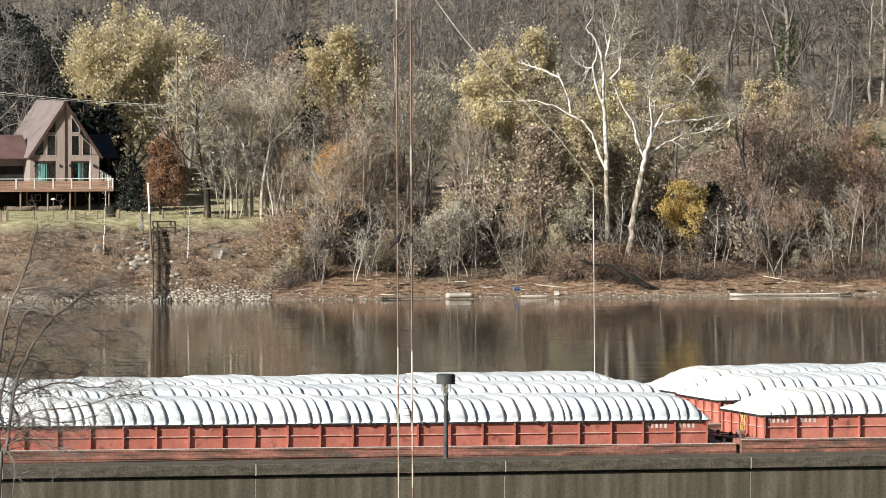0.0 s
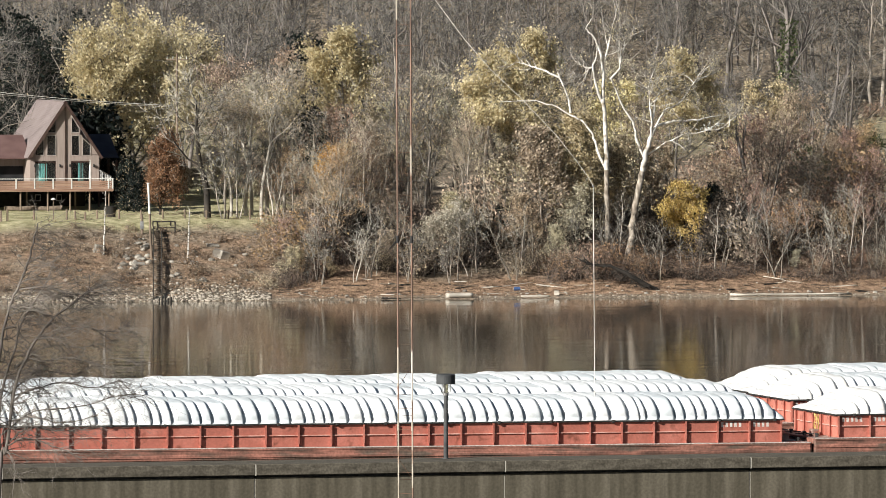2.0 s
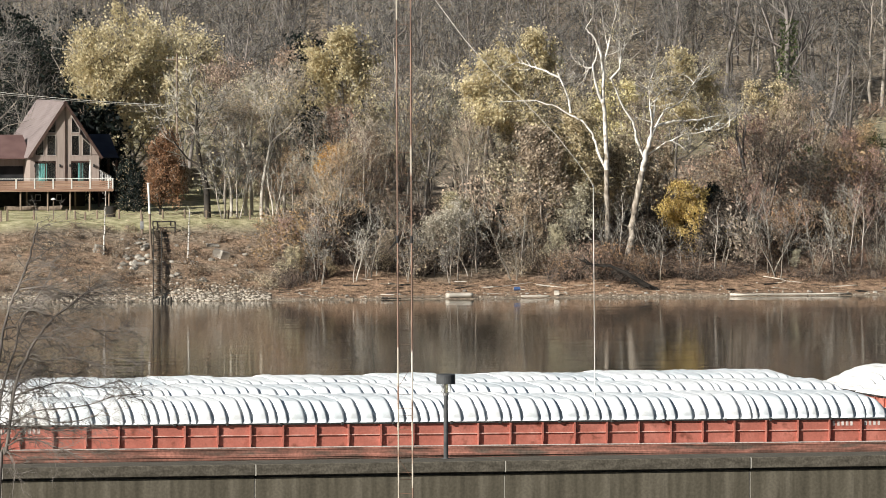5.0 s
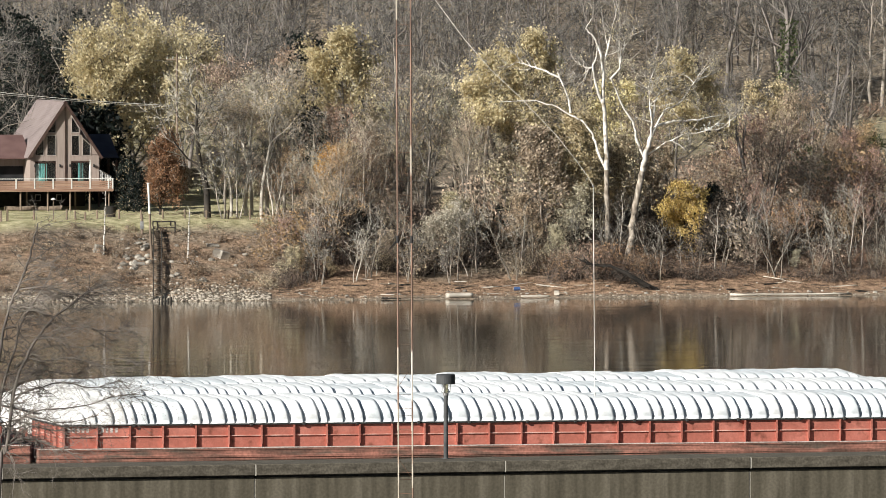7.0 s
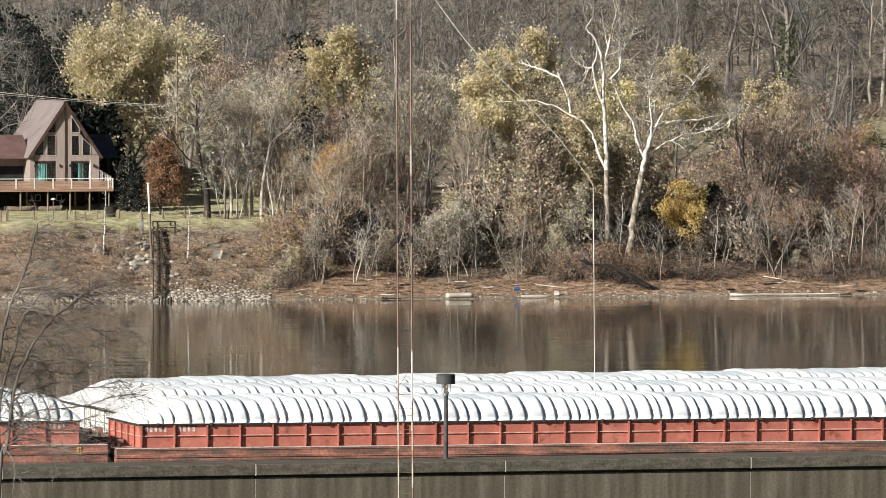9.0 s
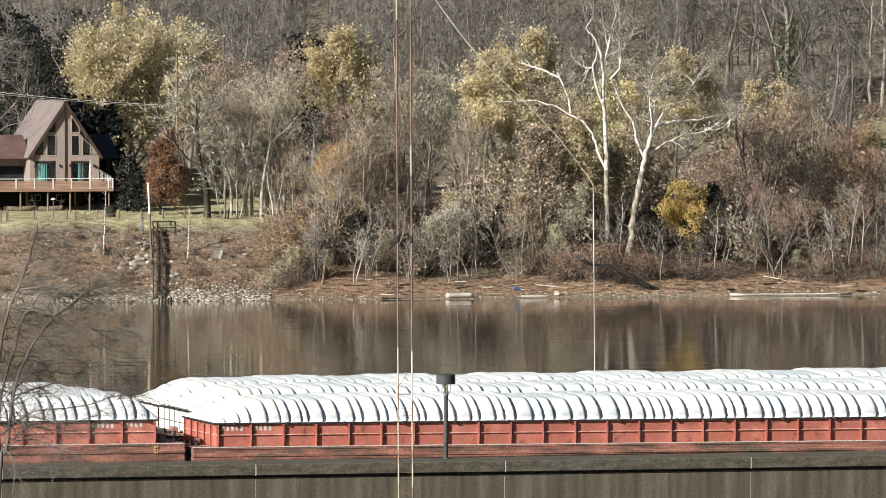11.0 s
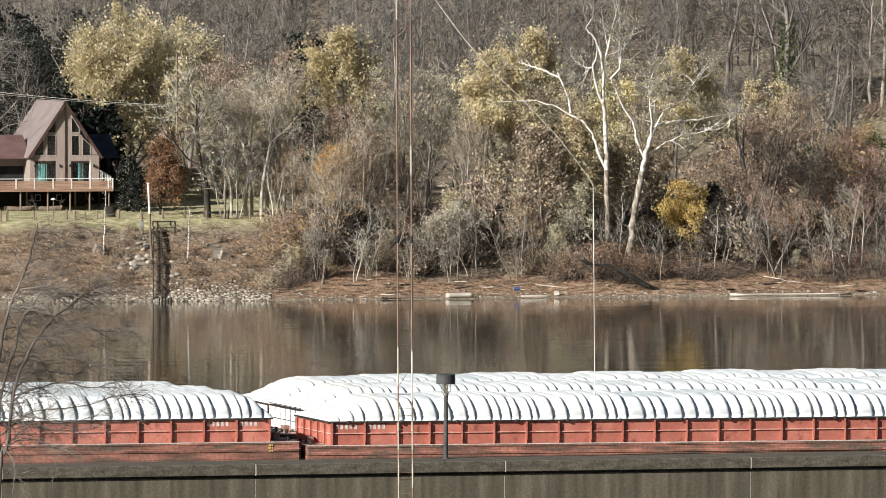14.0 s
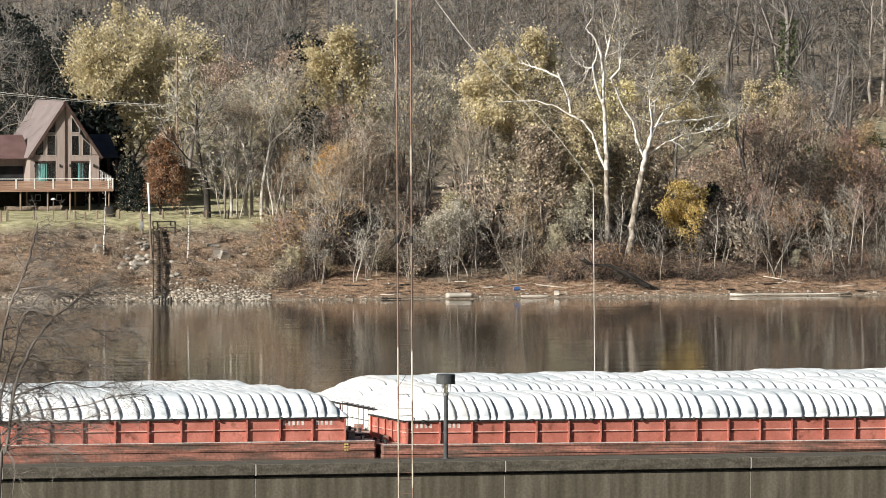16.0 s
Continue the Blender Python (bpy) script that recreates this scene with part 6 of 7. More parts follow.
def build_poles():
    p = bank_point(-28.4, 17.0)
    pole = tagged(new("mooring_pole"), "tall pole with white top beside the bank stairs", "pole")
    pole.matrix_world = pose(p.x, p.y, p.z, 0, -2.5, 0)
    bm = bmesh.new()
    rod(bm, (0, 0, -0.5), (0, 0, 4.3), 0.13, 0.11, 10)
    part("lower_pole", bm, M_POST, pole)
    bm = bmesh.new()
    rod(bm, (0, 0, 4.3), (0, 0, 7.2), 0.11, 0.10, 10)
    rod(bm, (0, 0, 7.2), (0, 0, 7.32), 0.15, 0.13, 10)
    part("upper_pole", bm, M_WHITE, pole, "white painted pole top")
    p = bank_point(-29.6, 24.5)
    meter = tagged(new("meter_post"), "short weathered post with a pale meter box", "post")
    meter.location = p
    bm = bmesh.new()
    rod(bm, (0, 0, -0.3), (0, 0, 2.0), 0.12, 0.11, 8)
    part("post", bm, M_POST, meter)
    boxed("meter_box", (-0.17, 0.17, -0.28, -0.1, 0.5, 1.25), M_SHADE_METAL, meter, "pale grey meter box", bevel=0.02)
    for x, v, h in ((-27.3, 58, 15.5),):
        p = bank_point(x, v)
        up = tagged(new("utility_pole"), "wooden utility pole among the yard trees", "utility pole")
        up.location = p
        bm = bmesh.new()
        rod(bm, (0, 0, -0.5), (0, 0, h), 0.15, 0.11, 10)
        part("pole", bm, M_POST, up)
        bm = bmesh.new()
        box(bm, -1.1, 1.1, -0.06, 0.06, h - 0.7, h - 0.55)
        part("crossarm", bm, M_POST, up)
        for k in (-1.0, -0.4, 0.4, 1.0):
            bm = bmesh.new()
            rod(bm, (k, 0, h - 0.55), (k, 0, h - 0.3), 0.05, 0.03, 8)
            part("insulator", bm, M_WHITE, up)
    # overhead cables that cross above the lodge
    for (xa, za), (xb, zb), y, r in (((-60, 21.7), (-27.4, 18.25), 797, 0.028), ((-60, 21.45), (-27.4, 18.1), 797.4, 0.016), ((-60, 27.5), (-27.4, 22.4), 825, 0.022), ((-60, 25.2), (-27.4, 20.4), 824, 0.012)):
        sk = Skin()
        line = [Vector((xa + (xb - xa) * k / 12, y, za + (zb - za) * k / 12 - 2.0 * k / 12 * (1 - k / 12))) for k in range(13)]
        sk.tube(line, [r] * 13, 5)
        tagged(new("cable", sk.mesh("cable", M_WIRE)), "thin overhead power cable", "cable", "overhead cables")


def build_fence():
    """Short posts with a slack rope along the edge of the lawn."""
    fence = tagged(new("rope_fence"), "low wooden posts joined by slack rope along lawn", "fence")
    heads = []
    for k in range(9):
        p = bank_point(-36.4 + k * 2.15, 31.0 + 0.25 * math.sin(k))
        bm = bmesh.new()
        rod(bm, p + Vector((0, 0, -0.2)), p + Vector((0, 0, 0.85 + 0.05 * (k % 3))), 0.10, 0.09, 8)
        part("post", bm, M_POST, fence)
        heads.append(p + Vector((0, 0, 0.75)))
    for a, b in zip(heads, heads[1:]):
        bm = bmesh.new()
        prev = a
        for k in range(1, 7):
            t = k / 6
            q = a.lerp(b, t) - Vector((0, 0, 0.35 * 4 * t * (1 - t)))
            rod(bm, prev, q, 0.025, sides=5)
            prev = q
        part("rope", bm, M_POST, fence)


def rock_mesh(seed, rough=0.25):
    bm = bmesh.new()
    bmesh.ops.create_icosphere(bm, subdivisions=2, radius=0.5)
    for v in bm.verts:
        v.co *= 1 + rough * noise.noise(v.co * 2.2 + Vector((seed * 7.1, 0, 0)))
        v.co.z *= 0.65
    return mesh_of("rock", bm, M_STONE)


def build_rocks():
    rng = random.Random(17)
    shapes = [rock_mesh(k) for k in range(5)]

    def lay(x, v, size, name="rock", label="pale limestone rock on the bank"):
        p = bank_point(x, v)
        ob = tagged(new(name, rng.choice(shapes)), label, "rock", "rocks on the bank")
        ob.matrix_world = pose(p.x, p.y, p.z + size * 0.1, rng.uniform(-15, 15), rng.uniform(-15, 15), rng.uniform(0, 360)) @ Matrix.Diagonal((size, size * rng.uniform(0.7, 1), size * rng.uniform(0.7, 1.1), 1))

    for k in range(34):
        lay(-29.7 + rng.gauss(0, 1.0), rng.uniform(13, 23), rng.uniform(0.3, 0.95))
    for k in range(40):
        lay(rng.uniform(-29, -16), rng.uniform(6, 24), rng.uniform(0.2, 0.7))
    for k in range(30):
        lay(rng.uniform(-44, -30), rng.uniform(2, 20), rng.uniform(0.2, 0.6))
    for k in range(26):
        lay(rng.uniform(-15, 48), rng.uniform(0.5, 5), rng.uniform(0.2, 0.5))
    lay(-23.2, 8.5, 0.9)
    # shingle along the water, all in one
    verts, faces = [], []
    ico = bmesh.new()
    bmesh.ops.create_icosphere(ico, subdivisions=1, radius=0.5)
    base = np.array([tuple(v.co) for v in ico.verts])
    tri = np.array([[v.index for v in q.verts] for q in ico.faces])
    ico.free()
    nr = np.random.RandomState(4)
    vs, fs = [], []
    for k in range(2600):
        if k < 1500:
            x, v = nr.uniform(-28, -16.5), abs(nr.normal(0, 3.2)) + 0.15
        elif k < 2200:
            x, v = nr.uniform(-48, -28), abs(nr.normal(0, 3.0)) + 0.15
        else:
            x, v = nr.uniform(-17, 50), abs(nr.normal(0, 1.6)) + 0.1
        p = bank_point(x, v)
        s = nr.uniform(0.12, 0.42) * (1 if k < 2200 else 0.7)
        vs.append(base * (s, s * nr.uniform(0.6, 1), s * 0.6) + (p.x, p.y, p.z + 0.03))
        fs.append(tri + 12 * k)
    me = raw_mesh("shingle", np.concatenate(vs), np.concatenate(fs), M_SHINGLE)
    tagged(new("shingle", me), "pale stones strewn along the waterline", "stones", kind="stuff")
    for x, v, turn in ((-33.6, 18.5, 20), (-22.0, 17.5, -10), (-21.5, 17.2, 35)):
        p = bank_point(x, v)
        ob = tagged(boxed("concrete_block", (-0.5, 0.5, -0.35, 0.35, -0.4, 0.65), M_STONE, bevel=0.06), "tilted pale concrete block on the bank", "concrete block")
        ob.matrix_world = pose(p.x, p.y, p.z, 12, 14, turn)


M_SHINGLE = material("shingle_stones", (0.12, 0.10, 0.078), (0.46, 0.41, 0.34), 0.5, 0.9, 0, island=0.9)


def log(name, label, x, v, length, r, turn, z=0.0, mat=None, tilt=0.0, seed=1, lumps=1.0):
    rng = random.Random(seed)
    sk = Skin()
    n = 9
    pts = [Vector((length * (k / (n - 1) - 0.5), rng.uniform(-1, 1) * r * 0.3 * lumps, rng.uniform(-1, 1) * r * 0.2 * lumps)) for k in range(n)]
    radii = [r * (1 - 0.35 * lumps * k / (n - 1)) * (1 + lumps * rng.uniform(-0.07, 0.07)) for k in range(n)]
    sk.tube(pts, radii, 10)
    base = len(sk.v)
    sk.f.append(tuple(range(10))[::-1])
    sk.f.append(tuple(range(base - 10, base)))
    p = bank_point(x, v)
    ob = tagged(new(name, sk.mesh("log", mat or M_DRIFT)), label, "log", "driftwood along the shore")
    ob.matrix_world = pose(p.x, p.y, p.z + r * 0.75 + z, 0, tilt, turn)
    return ob


def build_shore_things():
    log("driftwood_log", "thick bleached log lying at the waterline", 1.6, 0.5, 2.7, 0.27, HEAD + 6, seed=1, lumps=0.2)
    log("driftwood_log", "long thin bleached trunk along the waterline", 33.9, 0.3, 12.4, 0.12, HEAD + 1, seed=2)
    log("driftwood_log", "short bleached branch on the shore", 8.9, 0.8, 2.8, 0.12, HEAD - 4, seed=3)
    log("driftwood_log", "thin grey branch on the shore", -2.4, 0.6, 4.4, 0.08, HEAD + 3, mat=M_POST, seed=4)
    log("driftwood_log", "dark waterlogged branch at the waterline", -5.0, 0.2, 1.9, 0.10, HEAD, mat=M_BARK_DARK, seed=5)
    rng = random.Random(6)
    for k in range(60):
        log("driftwood_log", "grey fallen branch among dry leaves", rng.uniform(-16, 46), rng.uniform(2, 9), rng.uniform(1.0, 3.6), rng.uniform(0.03, 0.08), rng.uniform(-40, 60), mat=rng.choice((M_POST, M_DRIFT, M_BARK_DARK)), tilt=rng.uniform(-8, 8), seed=10 + k)
    # a big dark limb that has come down and arches over the shore
    sk = Skin()
    rng = random.Random(9)
    line = [Vector((6.0, 0, -0.3)), Vector((4.5, 0, 0.5)), Vector((2.8, 0.2, 1.5)), Vector((1.1, 0.3, 2.3)), Vector((-0.6, 0.4, 2.4)), Vector((-2.0, 0.3, 2.9))]
    sk.tube(line, [0.26, 0.24, 0.20, 0.16, 0.12, 0.05], 8)
    for k in range(60):
        i = rng.randrange(0, 5)
        q = line[i].lerp(line[i + 1], rng.random())
        e = q + Vector((rng.uniform(-1.6, 0.4), rng.uniform(-1, 1), rng.uniform(-1.0, 1.4)))
        sk.spike(q, e, 0.06)
        for _ in range(3):
            w = q.lerp(e, rng.random())
            sk.spike(w, w + Vector((rng.uniform(-1, .4), rng.uniform(-.6, .6), rng.uniform(-.9, .7))), 0.02)
    p = bank_point(15.3, 3.2)
    ob = tagged(new("fallen_limb", sk.mesh("fallen_limb", M_DARK_WOOD)), "big dark fallen limb arching over the shore", "fallen limb")
    ob.matrix_world = pose(p.x, p.y, p.z, 0, 0, HEAD)
    # litter
    p = bank_point(7.2, 4.5)
    bm = bmesh.new()
    rod(bm, (-0.3, 0, 0.18), (0.28, 0.1, 0.18), 0.19, 0.19, 14)
    rod(bm, (-0.29, 0, 0.18), (-0.26, 0, 0.18), 0.205, 0.205, 14)
    ob = tagged(part("plastic_drum", bm, M_BLUE), "blue plastic drum stranded on the shore", "drum")
    ob.location = p
    p = bank_point(11.0, 1.6)
    ob = tagged(boxed("foam_block", (-0.25, 0.25, -0.2, 0.2, -0.05, 0.42), M_DRIFT, bevel=0.05), "pale foam block washed onto the shore", "foam block")
    ob.location = p


def build_upper_lawn_things():
    # a covered boat on the upper lawn
    p = bank_point(32.6, 190)
    boat = tagged(new("covered_boat"), "boat under a white tarpaulin on the upper lawn", "boat")
    boat.matrix_world = pose(p.x, p.y, p.z, 0, 0, HEAD)
    bm = bmesh.new()
    rings = []
    for k in range(9):
        t = k / 8
        w = 0.9 * math.sin(math.pi * (0.12 + 0.76 * t)) ** 0.6
        h = 0.75 + 0.65 * math.sin(math.pi * (0.15 + 0.7 * t)) + 0.08 * (k % 2)
        rings.append([bm.verts.new((-2.0 + 4.0 * t, y * w, z)) for y, z in ((-1, 0.45), (-0.9, 0.7), (-0.35, h), (0.35, h), (0.9, 0.7), (1, 0.45))])
    for a, b in zip(rings, rings[1:]):
        for i in range(5):
            bm.faces.new((a[i], b[i], b[i + 1], a[i + 1]))
    bm.faces.new(rings[0][::-1])
    bm.faces.new(rings[-1])
    part("tarpaulin", bm, M_WHITE, boat, "white tarpaulin")
    boxed("trailer", (-1.7, 1.9, -0.5, 0.5, 0.25, 0.45), M_DARK, boat)
    for x in (-0.5, 0.2):
        bm = bmesh.new()
        rod(bm, (x, -0.75, 0.26), (x, -0.55, 0.26), 0.27, 0.27, 14)
        part("wheel", bm, M_DARK, boat)
    # climbing frame
    p = bank_point(49.4, 150)
    play = tagged(new("climbing_frame"), "small yellow timber climbing frame on the lawn", "climbing frame")
    play.matrix_world = pose(p.x, p.y, p.z + 0.1, 0, 0, HEAD)
    for x in (-0.95, 0.95):
        for y in (-0.6, 0.6):
            boxed("post", (x - 0.07, x + 0.07, y - 0.07, y + 0.07, -0.2, 2.0), M_PLAY_YELLOW, play)
    for y in (-0.6, 0.6):
        for z in (0.65, 1.9):
            boxed("beam", (-1.1, 1.1, y - 0.05, y + 0.05, z, z + 0.13), M_PLAY_YELLOW, play)
    boxed("platform", (-0.9, 0.9, -0.55, 0.55, 0.55, 0.64), M_DECK_WOOD, play)
    # small white outbuilding seen past the yard trees
    p = bank_point(-25.4, 128)
    shed = tagged(new("garden_shed"), "small white garden shed behind the trees", "shed")
    shed.matrix_world = pose(p.x, p.y, p.z, 0, 0, HEAD)
    boxed("shed_wall", (-0.9, 0.9, -0.8, 0.8, 0, 1.7), M_WHITE, shed)
    bm = bmesh.new()
    prism(bm, [(-1.05, -0.95, 1.65), (1.05, -0.95, 1.65), (0, -0.95, 2.3)], (0, 1.9, 0))
    part("roof", bm, M_ROOF, shed)


def build_yard_things():
    """Things under and beside the deck."""
    for x, y, turn in ((-5.2, -2.3, 4), (-2.2, -2.0, -3)):
        canoe = Skin()
        n = 9
        for i in range(n):
            t = i / (n - 1)
            w = 0.38 * math.sin(math.pi * (0.06 + 0.88 * t)) ** 0.7
            for k in range(7):
                a = math.pi * k / 6
                canoe.v.append(Vector((-1.5 + 3.0 * t, -w * math.cos(a), 0.42 * math.sin(a) * (0.75 + 0.25 * abs(2 * t - 1)) + 0.1)))
        for i in range(n - 1):
            for k in range(6):
                q = i * 7 + k
                canoe.f.append((q, q + 7, q + 8, q + 1))
        canoe.f += [tuple(range(6, -1, -1)), tuple(range(7 * n - 7, 7 * n))]
        ob = tagged(new("upturned_canoe", canoe.mesh("upturned_canoe", M_POST)), "grey canoe lying upturned under the deck", "canoe", "canoes under the deck")
        m = pose(-38.25, 800, 9.85, 0, 0, HEAD) @ pose(x, y, 0, 0, 0, turn)
        ob.matrix_world = m
        ob.location.z = ground_height(m.translation.x, m.translation.y) - 0.02
    lamp = tagged(new("yard_lamp"), "short yard lamp with white shade by the deck", "lamp")
    p = bank_point(-38.5, 30.6)
    lamp.location = p
    bm = bmesh.new()
    rod(bm, (0, 0, -0.2), (0, 0, 2.0), 0.05, 0.04, 8)
    part("post", bm, M_POST, lamp)
    bm = bmesh.new()
    rod(bm, (0, 0, 1.95), (0, 0, 2.1), 0.28, 0.1, 12)
    part("shade", bm, M_WHITE, lamp, "white lamp shade")
    tub = tagged(new("planter_tub"), "dark round planter tub beside the lodge", "planter")
    tub.location = bank_point(-33.0, 33.5)
    bm = bmesh.new()
    rod(bm, (0, 0, -0.05), (0, 0, 1.0), 0.42, 0.55, 16)
    part("tub", bm, M_DARK_WOOD, tub)
    bm = bmesh.new()
    rod(bm, (0, 0, 1.0), (0, 0, 1.05), 0.58, 0.58, 16)
    part("rim", bm, M_DARK_WOOD, tub)
    for k, (x, v, h) in enumerate(((-43.6, 30.4, 1.1), (-43.0, 30.7, 1.2), (-40.4, 30.5, 1.0), (-37.2, 30.2, 1.1), (-35.4, 30.4, 0.8))):
        p = bank_point(x, v)
        bm = bmesh.new()
        rod(bm, (0, 0, -0.2), (0.02, 0, h), 0.11, 0.10, 8)
        ob = tagged(part("bollard", bm, M_POST), "short weathered timber bollard on the lawn", "bollard", "bollards on the lawn")
        ob.location = p
    # white van parked beyond the lodge
    p = bank_point(-49.0, 85)
    van = tagged(new("parked_van"), "white van parked on the slope behind the lodge", "van")
    van.matrix_world = pose(p.x, p.y, p.z, 0, 0, HEAD)
    bm = bmesh.new()
    prism(bm, [(-2.3, -0.9, 0.4), (2.3, -0.9, 0.4), (2.3, -0.9, 1.0), (1.5, -0.9, 1.2), (0.9, -0.9, 1.95), (-2.3, -0.9, 2.0)], (0, 1.8, 0))
    part("body", bm, M_WHITE, van)
    for x in (-1.4, 1.4):
        bm = bmesh.new()
        rod(bm, (x, -0.95, 0.35), (x, 0.95, 0.35), 0.35, 0.35, 16)
        part("wheel", bm, M_DARK, van)
    boxed("window", (0.2, 1.0, -0.91, -0.895, 1.25, 1.75), M_INSIDE, van)


def build_slab():
    for x, v, s, turn in ((-29.5, 14.5, 1.0, 40), (-24.6, 15.0, 0.8, -20), (-22.6, 21.0, 0.7, 10)):
        p = bank_point(x, v)
        bm = bmesh.new()
        box(bm, -0.9, 0.9, -0.5, 0.5, -0.25, 0.12, bevel=0.08)
        ob = tagged(part("flat_slab", bm, M_STONE), "flat pale stone slab lying on the bank", "stone slab", "stone slabs on the bank")
        ob.matrix_world = pose(p.x, p.y, p.z + 0.05, 14, 4, turn) @ Matrix.Diagonal((s, s, s, 1))


build_yard_things()
build_slab()
build_stairs()
build_poles()
build_fence()
build_rocks()
build_shore_things()
build_upper_lawn_things()


def young_birch(x, v, height, seed):
    """A thin white stem with dark rings and a few short twigs."""
    rng = random.Random(seed)
    stem, ring, twig = Skin(), Skin(), Skin()
    n = 14
    pts = [Vector((0.035 * height * (k / n) + rng.uniform(-0.03, 0.03), rng.uniform(-0.03, 0.03), height * k / n - 0.2)) for k in range(n + 1)]
    radii = [0.105 * (1 - 0.72 * k / n) for k in range(n + 1)]
    stem.tube(pts, radii, 7)
    for k in range(1, n - 1):
        t = rng.uniform(0.2, 0.8)
        q = pts[k].lerp(pts[k + 1], t)
        ring.tube([q, q + Vector((0, 0, rng.uniform(0.03, 0.09)))], [radii[k] * 1.04] * 2, 7)
    for k in range(16):
        q = pts[rng.randrange(n // 2, n + 1)]
        a = rng.uniform(0, 6.28)
        twig.spike(q, q + Vector((math.cos(a), math.sin(a), 1.1)) * rng.uniform(0.2, 0.7), 0.016)
    p = bank_point(x, v)
    tree = tagged(new("young_birch"), "thin leafless birch with white stem on the bank", "birch", "young birches on the bank")
    tree.location = p
    part("stem", stem.mesh("stem", M_BARK_BIRCH), None, tree)
    part("bark_ring", ring.mesh("bark_ring", M_BARK_DARK), None, tree, "dark ring marks of the bark")
    part("twig", twig.mesh("twig", M_TWIG_GREY), None, tree)


M_BARK_BIRCH = material("white_birch_bark", (0.44, 0.41, 0.37), (0.68, 0.65, 0.60), 2.0, 0.8, 0.1)
young_birch(-33.05, 17.5, 6.4, 1)
young_birch(-24.9, 17.0, 5.0, 2)


def build_weeds():
    """Dry weed stalks and leaf litter over the whole bank, in one."""
    rng = random.Random(40)
    stalk, litter = Skin(), Skin()
    for k in range(4200):
        x = rng.uniform(-52, 54)
        v = rng.uniform(3, 34)
        if (x < -17 and v > 25 and rng.random() < 0.9) or (x > -15 and v > 9 and rng.random() < 0.7):
            continue
        p = bank_point(x, v)
        for _ in range(4):
            if x > -15 or rng.random() < 0.4:
                continue
            q = p + Vector((rng.gauss(0, 0.3), rng.gauss(0, 0.3), -0.05))
            stalk.spike(q, q + Vector((rng.gauss(0, 0.3), rng.gauss(0, 0.2), rng.uniform(0.15, 0.6))), 0.02)
        for _ in range(8):
            q = p + Vector((rng.gauss(0, 0.7), rng.gauss(0, 0.7), 0.06))
            litter.leaf(q, rng.uniform(0.05, 0.11), rng)
    weeds = tagged(new("dry_weeds"), "dry weed stalks and fallen leaves on the bank", "weeds", kind="stuff")
    tagged(part("stalk", stalk.mesh("stalk", M_WEED), None, weeds), kind="stuff")
    tagged(part("litter", litter.mesh("litter", M_LEAF_SCRUB), None, weeds), kind="stuff")


M_WEED = material("dry_weeds", (0.14, 0.105, 0.075), (0.46, 0.37, 0.27), 0.3, 0.9, 0, island=0.8)
build_weeds()


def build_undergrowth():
    """Tangled stems and briars under the trees of the wooded bank, darkened to paint the shade there."""
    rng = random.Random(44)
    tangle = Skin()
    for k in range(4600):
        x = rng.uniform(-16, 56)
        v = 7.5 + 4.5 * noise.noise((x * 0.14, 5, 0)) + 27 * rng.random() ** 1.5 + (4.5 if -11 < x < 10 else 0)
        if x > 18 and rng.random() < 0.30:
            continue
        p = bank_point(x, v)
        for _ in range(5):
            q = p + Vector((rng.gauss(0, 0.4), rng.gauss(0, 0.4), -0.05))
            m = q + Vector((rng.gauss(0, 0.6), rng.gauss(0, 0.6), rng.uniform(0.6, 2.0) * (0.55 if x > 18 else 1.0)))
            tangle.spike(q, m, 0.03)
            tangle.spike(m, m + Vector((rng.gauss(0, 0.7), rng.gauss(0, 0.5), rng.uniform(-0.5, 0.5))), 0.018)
    tagged(new("undergrowth", tangle.mesh("undergrowth", M_TANGLE)), "tangle of stems and briars coloured dark as shade under the trees", "undergrowth", kind="stuff")


build_undergrowth()


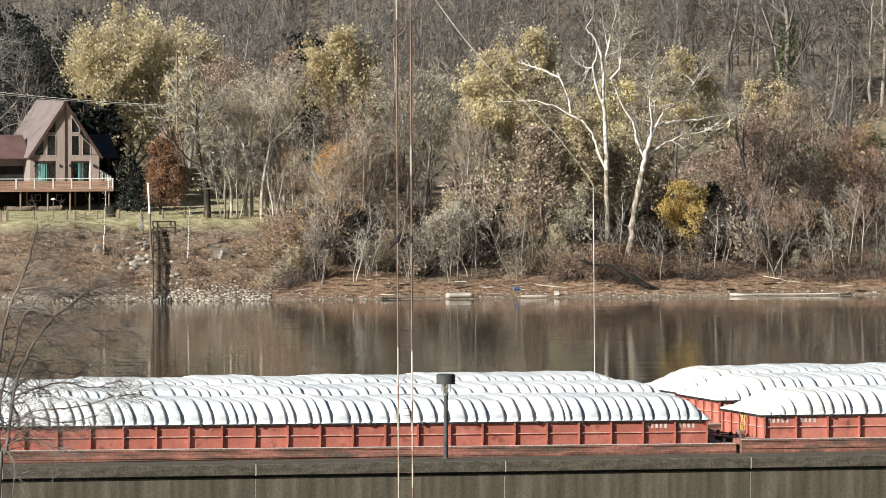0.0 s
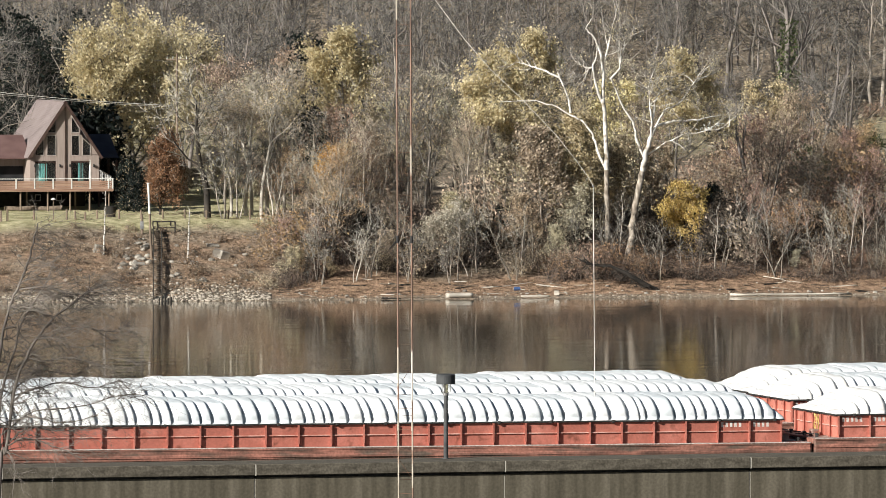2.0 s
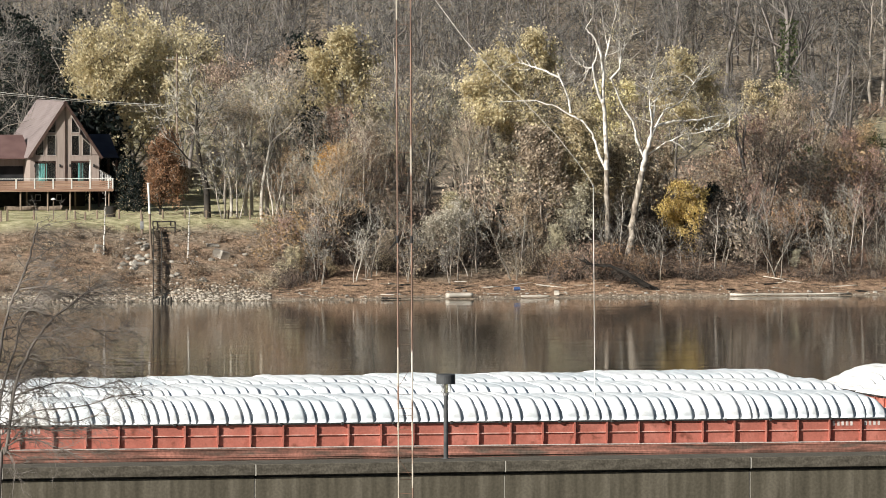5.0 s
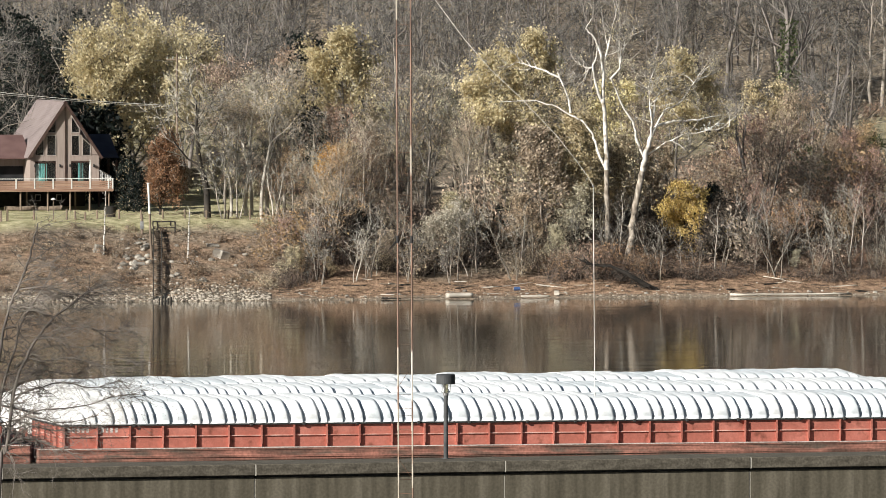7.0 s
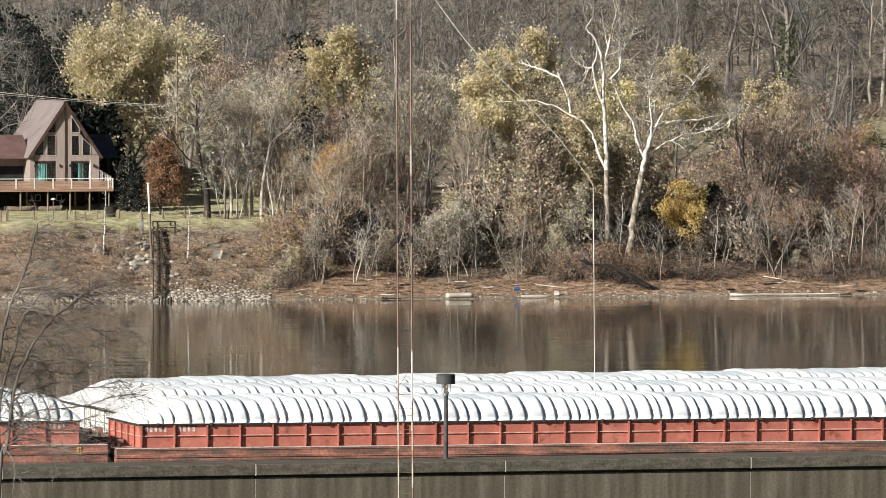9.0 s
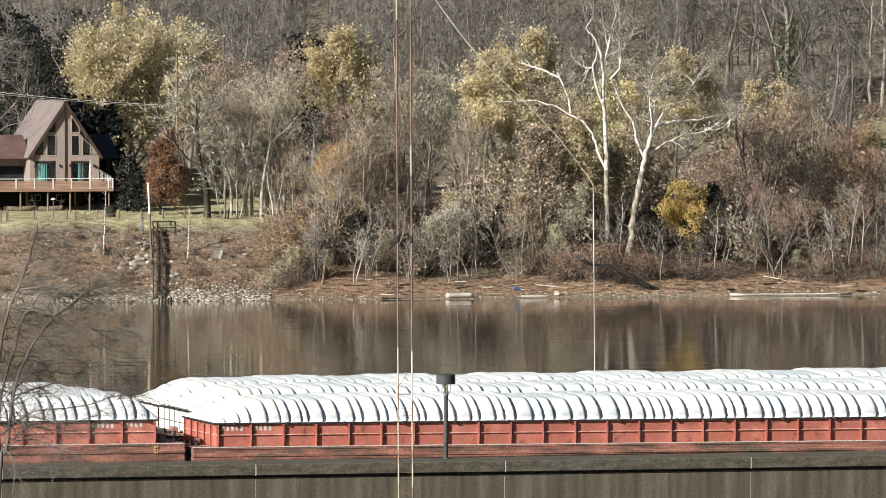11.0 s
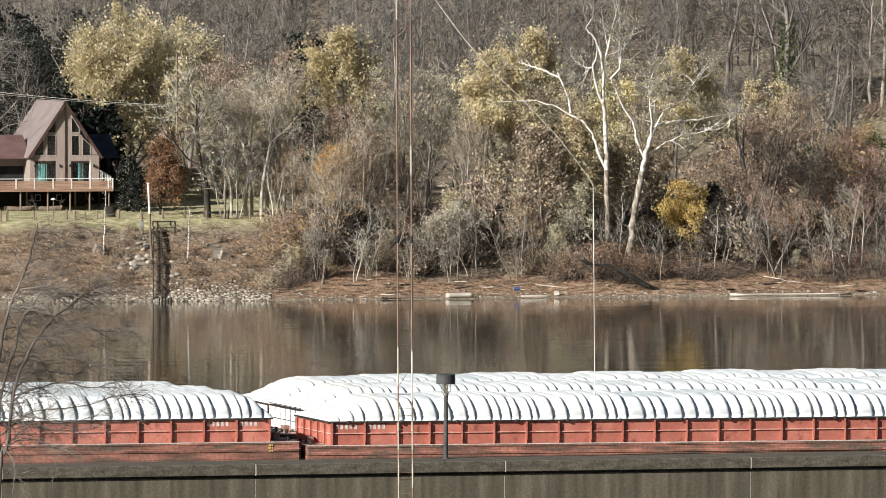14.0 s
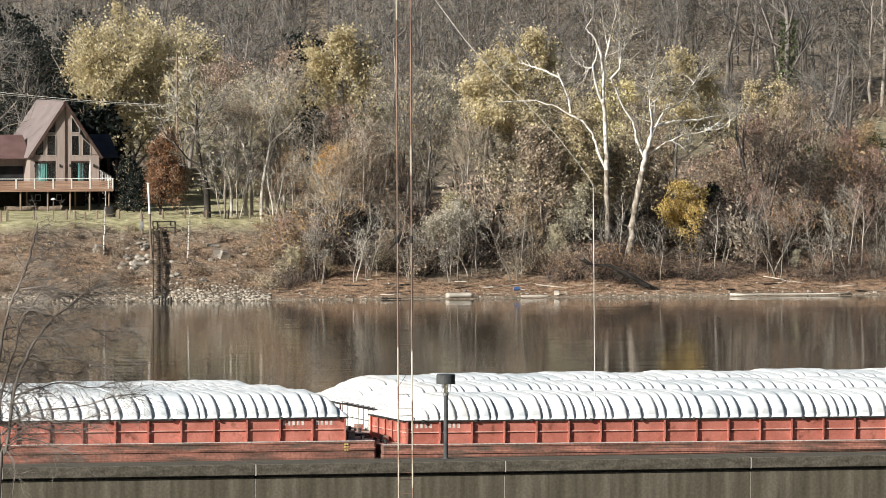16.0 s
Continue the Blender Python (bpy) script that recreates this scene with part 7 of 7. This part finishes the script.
# ---- bare tree on the near slope ----
def build_near_tree():
    """A small bare tree whose limbs lean out over the slope, with long arching side branches."""
    rng = random.Random(77)
    wood, twig = Skin(), Skin()
    y0 = 120.0
    foot = Vector((-6.95, y0, ground_height(-6.95, y0) - 0.2))
    limbs = (
        (0.034, 0.012, ((-6.75, 19.83), (-6.64, 20.34), (-6.51, 21.29), (-6.32, 21.77), (-6.13, 22.11), (-5.90, 22.38), (-5.53, 22.66), (-5.22, 22.87))),
        (0.030, 0.012, ((-6.75, 19.83), (-6.77, 21.03), (-6.74, 21.71), (-6.64, 22.34), (-6.51, 22.71), (-6.34, 23.09), (-6.22, 23.51), (-6.15, 23.81))),
        (0.022, 0.009, ((-6.76, 20.86), (-6.65, 21.44), (-6.51, 21.87), (-6.39, 22.31), (-6.12, 22.74), (-5.95, 23.09))),
        (0.014, 0.006, ((-6.32, 21.77), (-6.03, 21.71), (-5.71, 21.78), (-5.35, 21.71), (-5.01, 21.61))),
        (0.013, 0.006, ((-6.13, 22.11), (-5.78, 22.07), (-5.43, 22.23), (-5.09, 22.16), (-4.82, 22.25))),
        (0.014, 0.006, ((-6.53, 21.18), (-6.21, 21.29), (-5.78, 21.39), (-5.35, 21.30), (-4.94, 21.41))),
        (0.014, 0.006, ((-6.60, 20.79), (-6.21, 20.87), (-5.78, 20.79), (-5.26, 20.90))),
        (0.013, 0.006, ((-6.63, 20.43), (-6.29, 20.55), (-5.91, 20.43), (-5.61, 20.33))),
        (0.012, 0.006, ((-6.46, 22.79), (-6.03, 22.85), (-5.61, 22.73), (-5.18, 22.81))),
        (0.014, 0.005, ((-6.70, 20.60), (-6.20, 20.95), (-5.60, 21.00), (-5.05, 21.15), (-4.72, 21.20))),
        (0.013, 0.005, ((-6.75, 20.30), (-6.30, 20.70), (-5.80, 20.65), (-5.20, 20.72))),
        (0.013, 0.005, ((-6.62, 21.20), (-6.15, 21.55), (-5.60, 21.52), (-5.05, 21.75), (-4.70, 21.70))),
        (0.013, 0.005, ((-6.50, 21.60), (-6.00, 21.95), (-5.50, 21.92), (-5.00, 22.02))),
        (0.011, 0.005, ((-6.62, 22.40), (-6.21, 22.50), (-5.86, 22.40), (-5.43, 22.53))))

    def rand(k):
        return Vector((rng.gauss(0, k), rng.gauss(0, k), rng.gauss(0, k)))

    def smooth(ctrl, jitter):
        pts = []
        for i in range(len(ctrl) - 1):
            a, b, c, d = ctrl[max(0, i - 1)], ctrl[i], ctrl[i + 1], ctrl[min(len(ctrl) - 1, i + 2)]
            for k in range(4):
                t = k / 4
                q = 0.5 * (2 * b + (c - a) * t + (2 * a - 5 * b + 4 * c - d) * t * t + (3 * b - a - 3 * c + d) * t ** 3)
                pts.append(q + rand(jitter))
        return pts + [ctrl[-1]]

    def spray(p, d, length, r, level):
        """A side branch that bends upwards at its tip and carries finer ones."""
        n = 6
        pts, radii = [p], [r]
        for k in range(n):
            d = (d + rand(0.32) + Vector((0.06, 0, 0.01 if k > 2 else -0.06))).normalized()
            p = p + d * length / n
            pts.append(p)
            radii.append(r * (1 - 0.7 * (k + 1) / n))
        twig.tube(pts, radii, 4 if level == 0 else 3)
        if level < 2:
            for k in range(5 if level == 0 else 2):
                i = rng.randrange(1, n)
                along = (pts[i + 1] - pts[i]).normalized()
                spray(pts[i], (along + rand(0.42)).normalized(), length * rng.uniform(0.28, 0.55), max(0.0026, radii[i] * 0.65), level + 1)

    for r0, r1, line in limbs:
        depth = rng.uniform(-0.5, 0.5) if r0 < 0.02 else 0.0
        ctrl = [Vector((x, y0 + depth * k / len(line), z)) for k, (x, z) in enumerate(line)]
        if r0 >= 0.03:
            ctrl = [foot] + ctrl
        pts = smooth(ctrl, 0.006)
        n = len(pts) - 1
        first = 4 if r0 >= 0.03 else 0
        radii = [r0 * (1.6 if i < first else 1) + (r1 - r0) * i / n for i in range(n + 1)]
        wood.tube(pts, radii, 7 if r0 > 0.02 else 5)
        for k in range(int((n - first) * (3.0 if r0 > 0.02 else 3.6))):
            i = rng.randrange(first + 2, n + 1)
            along = (pts[i] - pts[i - 1]).normalized()
            d = (along * 0.35 + Vector((0.75, 0, -0.05)) + rand(0.45)).normalized() if r0 > 0.02 else (along + rand(0.42)).normalized()
            spray(pts[i], d, rng.uniform(0.25, 0.95), min(0.008, max(0.0042, radii[i] * 0.4)), 0 if r0 > 0.02 else 1)
    tree = tagged(new("near_tree"), "bare small tree with long arching thin grey branches", "tree")
    part("trunk", wood.mesh("trunk", M_BARK_NEAR), None, tree)
    part("crown", twig.mesh("crown", M_BARK_NEAR), None, tree)


M_BARK_NEAR = material("lichen_grey_bark", (0.05, 0.043, 0.038), (0.25, 0.22, 0.195), 1.6, 0.85, 0.2)
build_near_tree()


# ---- what moves ----
def motions():
    for barge, (s, row, lift, trim) in zip(tow, TOW_PLAN):
        walk(barge, [(t, lane_pose(ALONG0 + s + run, OUT0 + row * ROW_STEP, lift, trim)) for t, run in RUN])


motions()
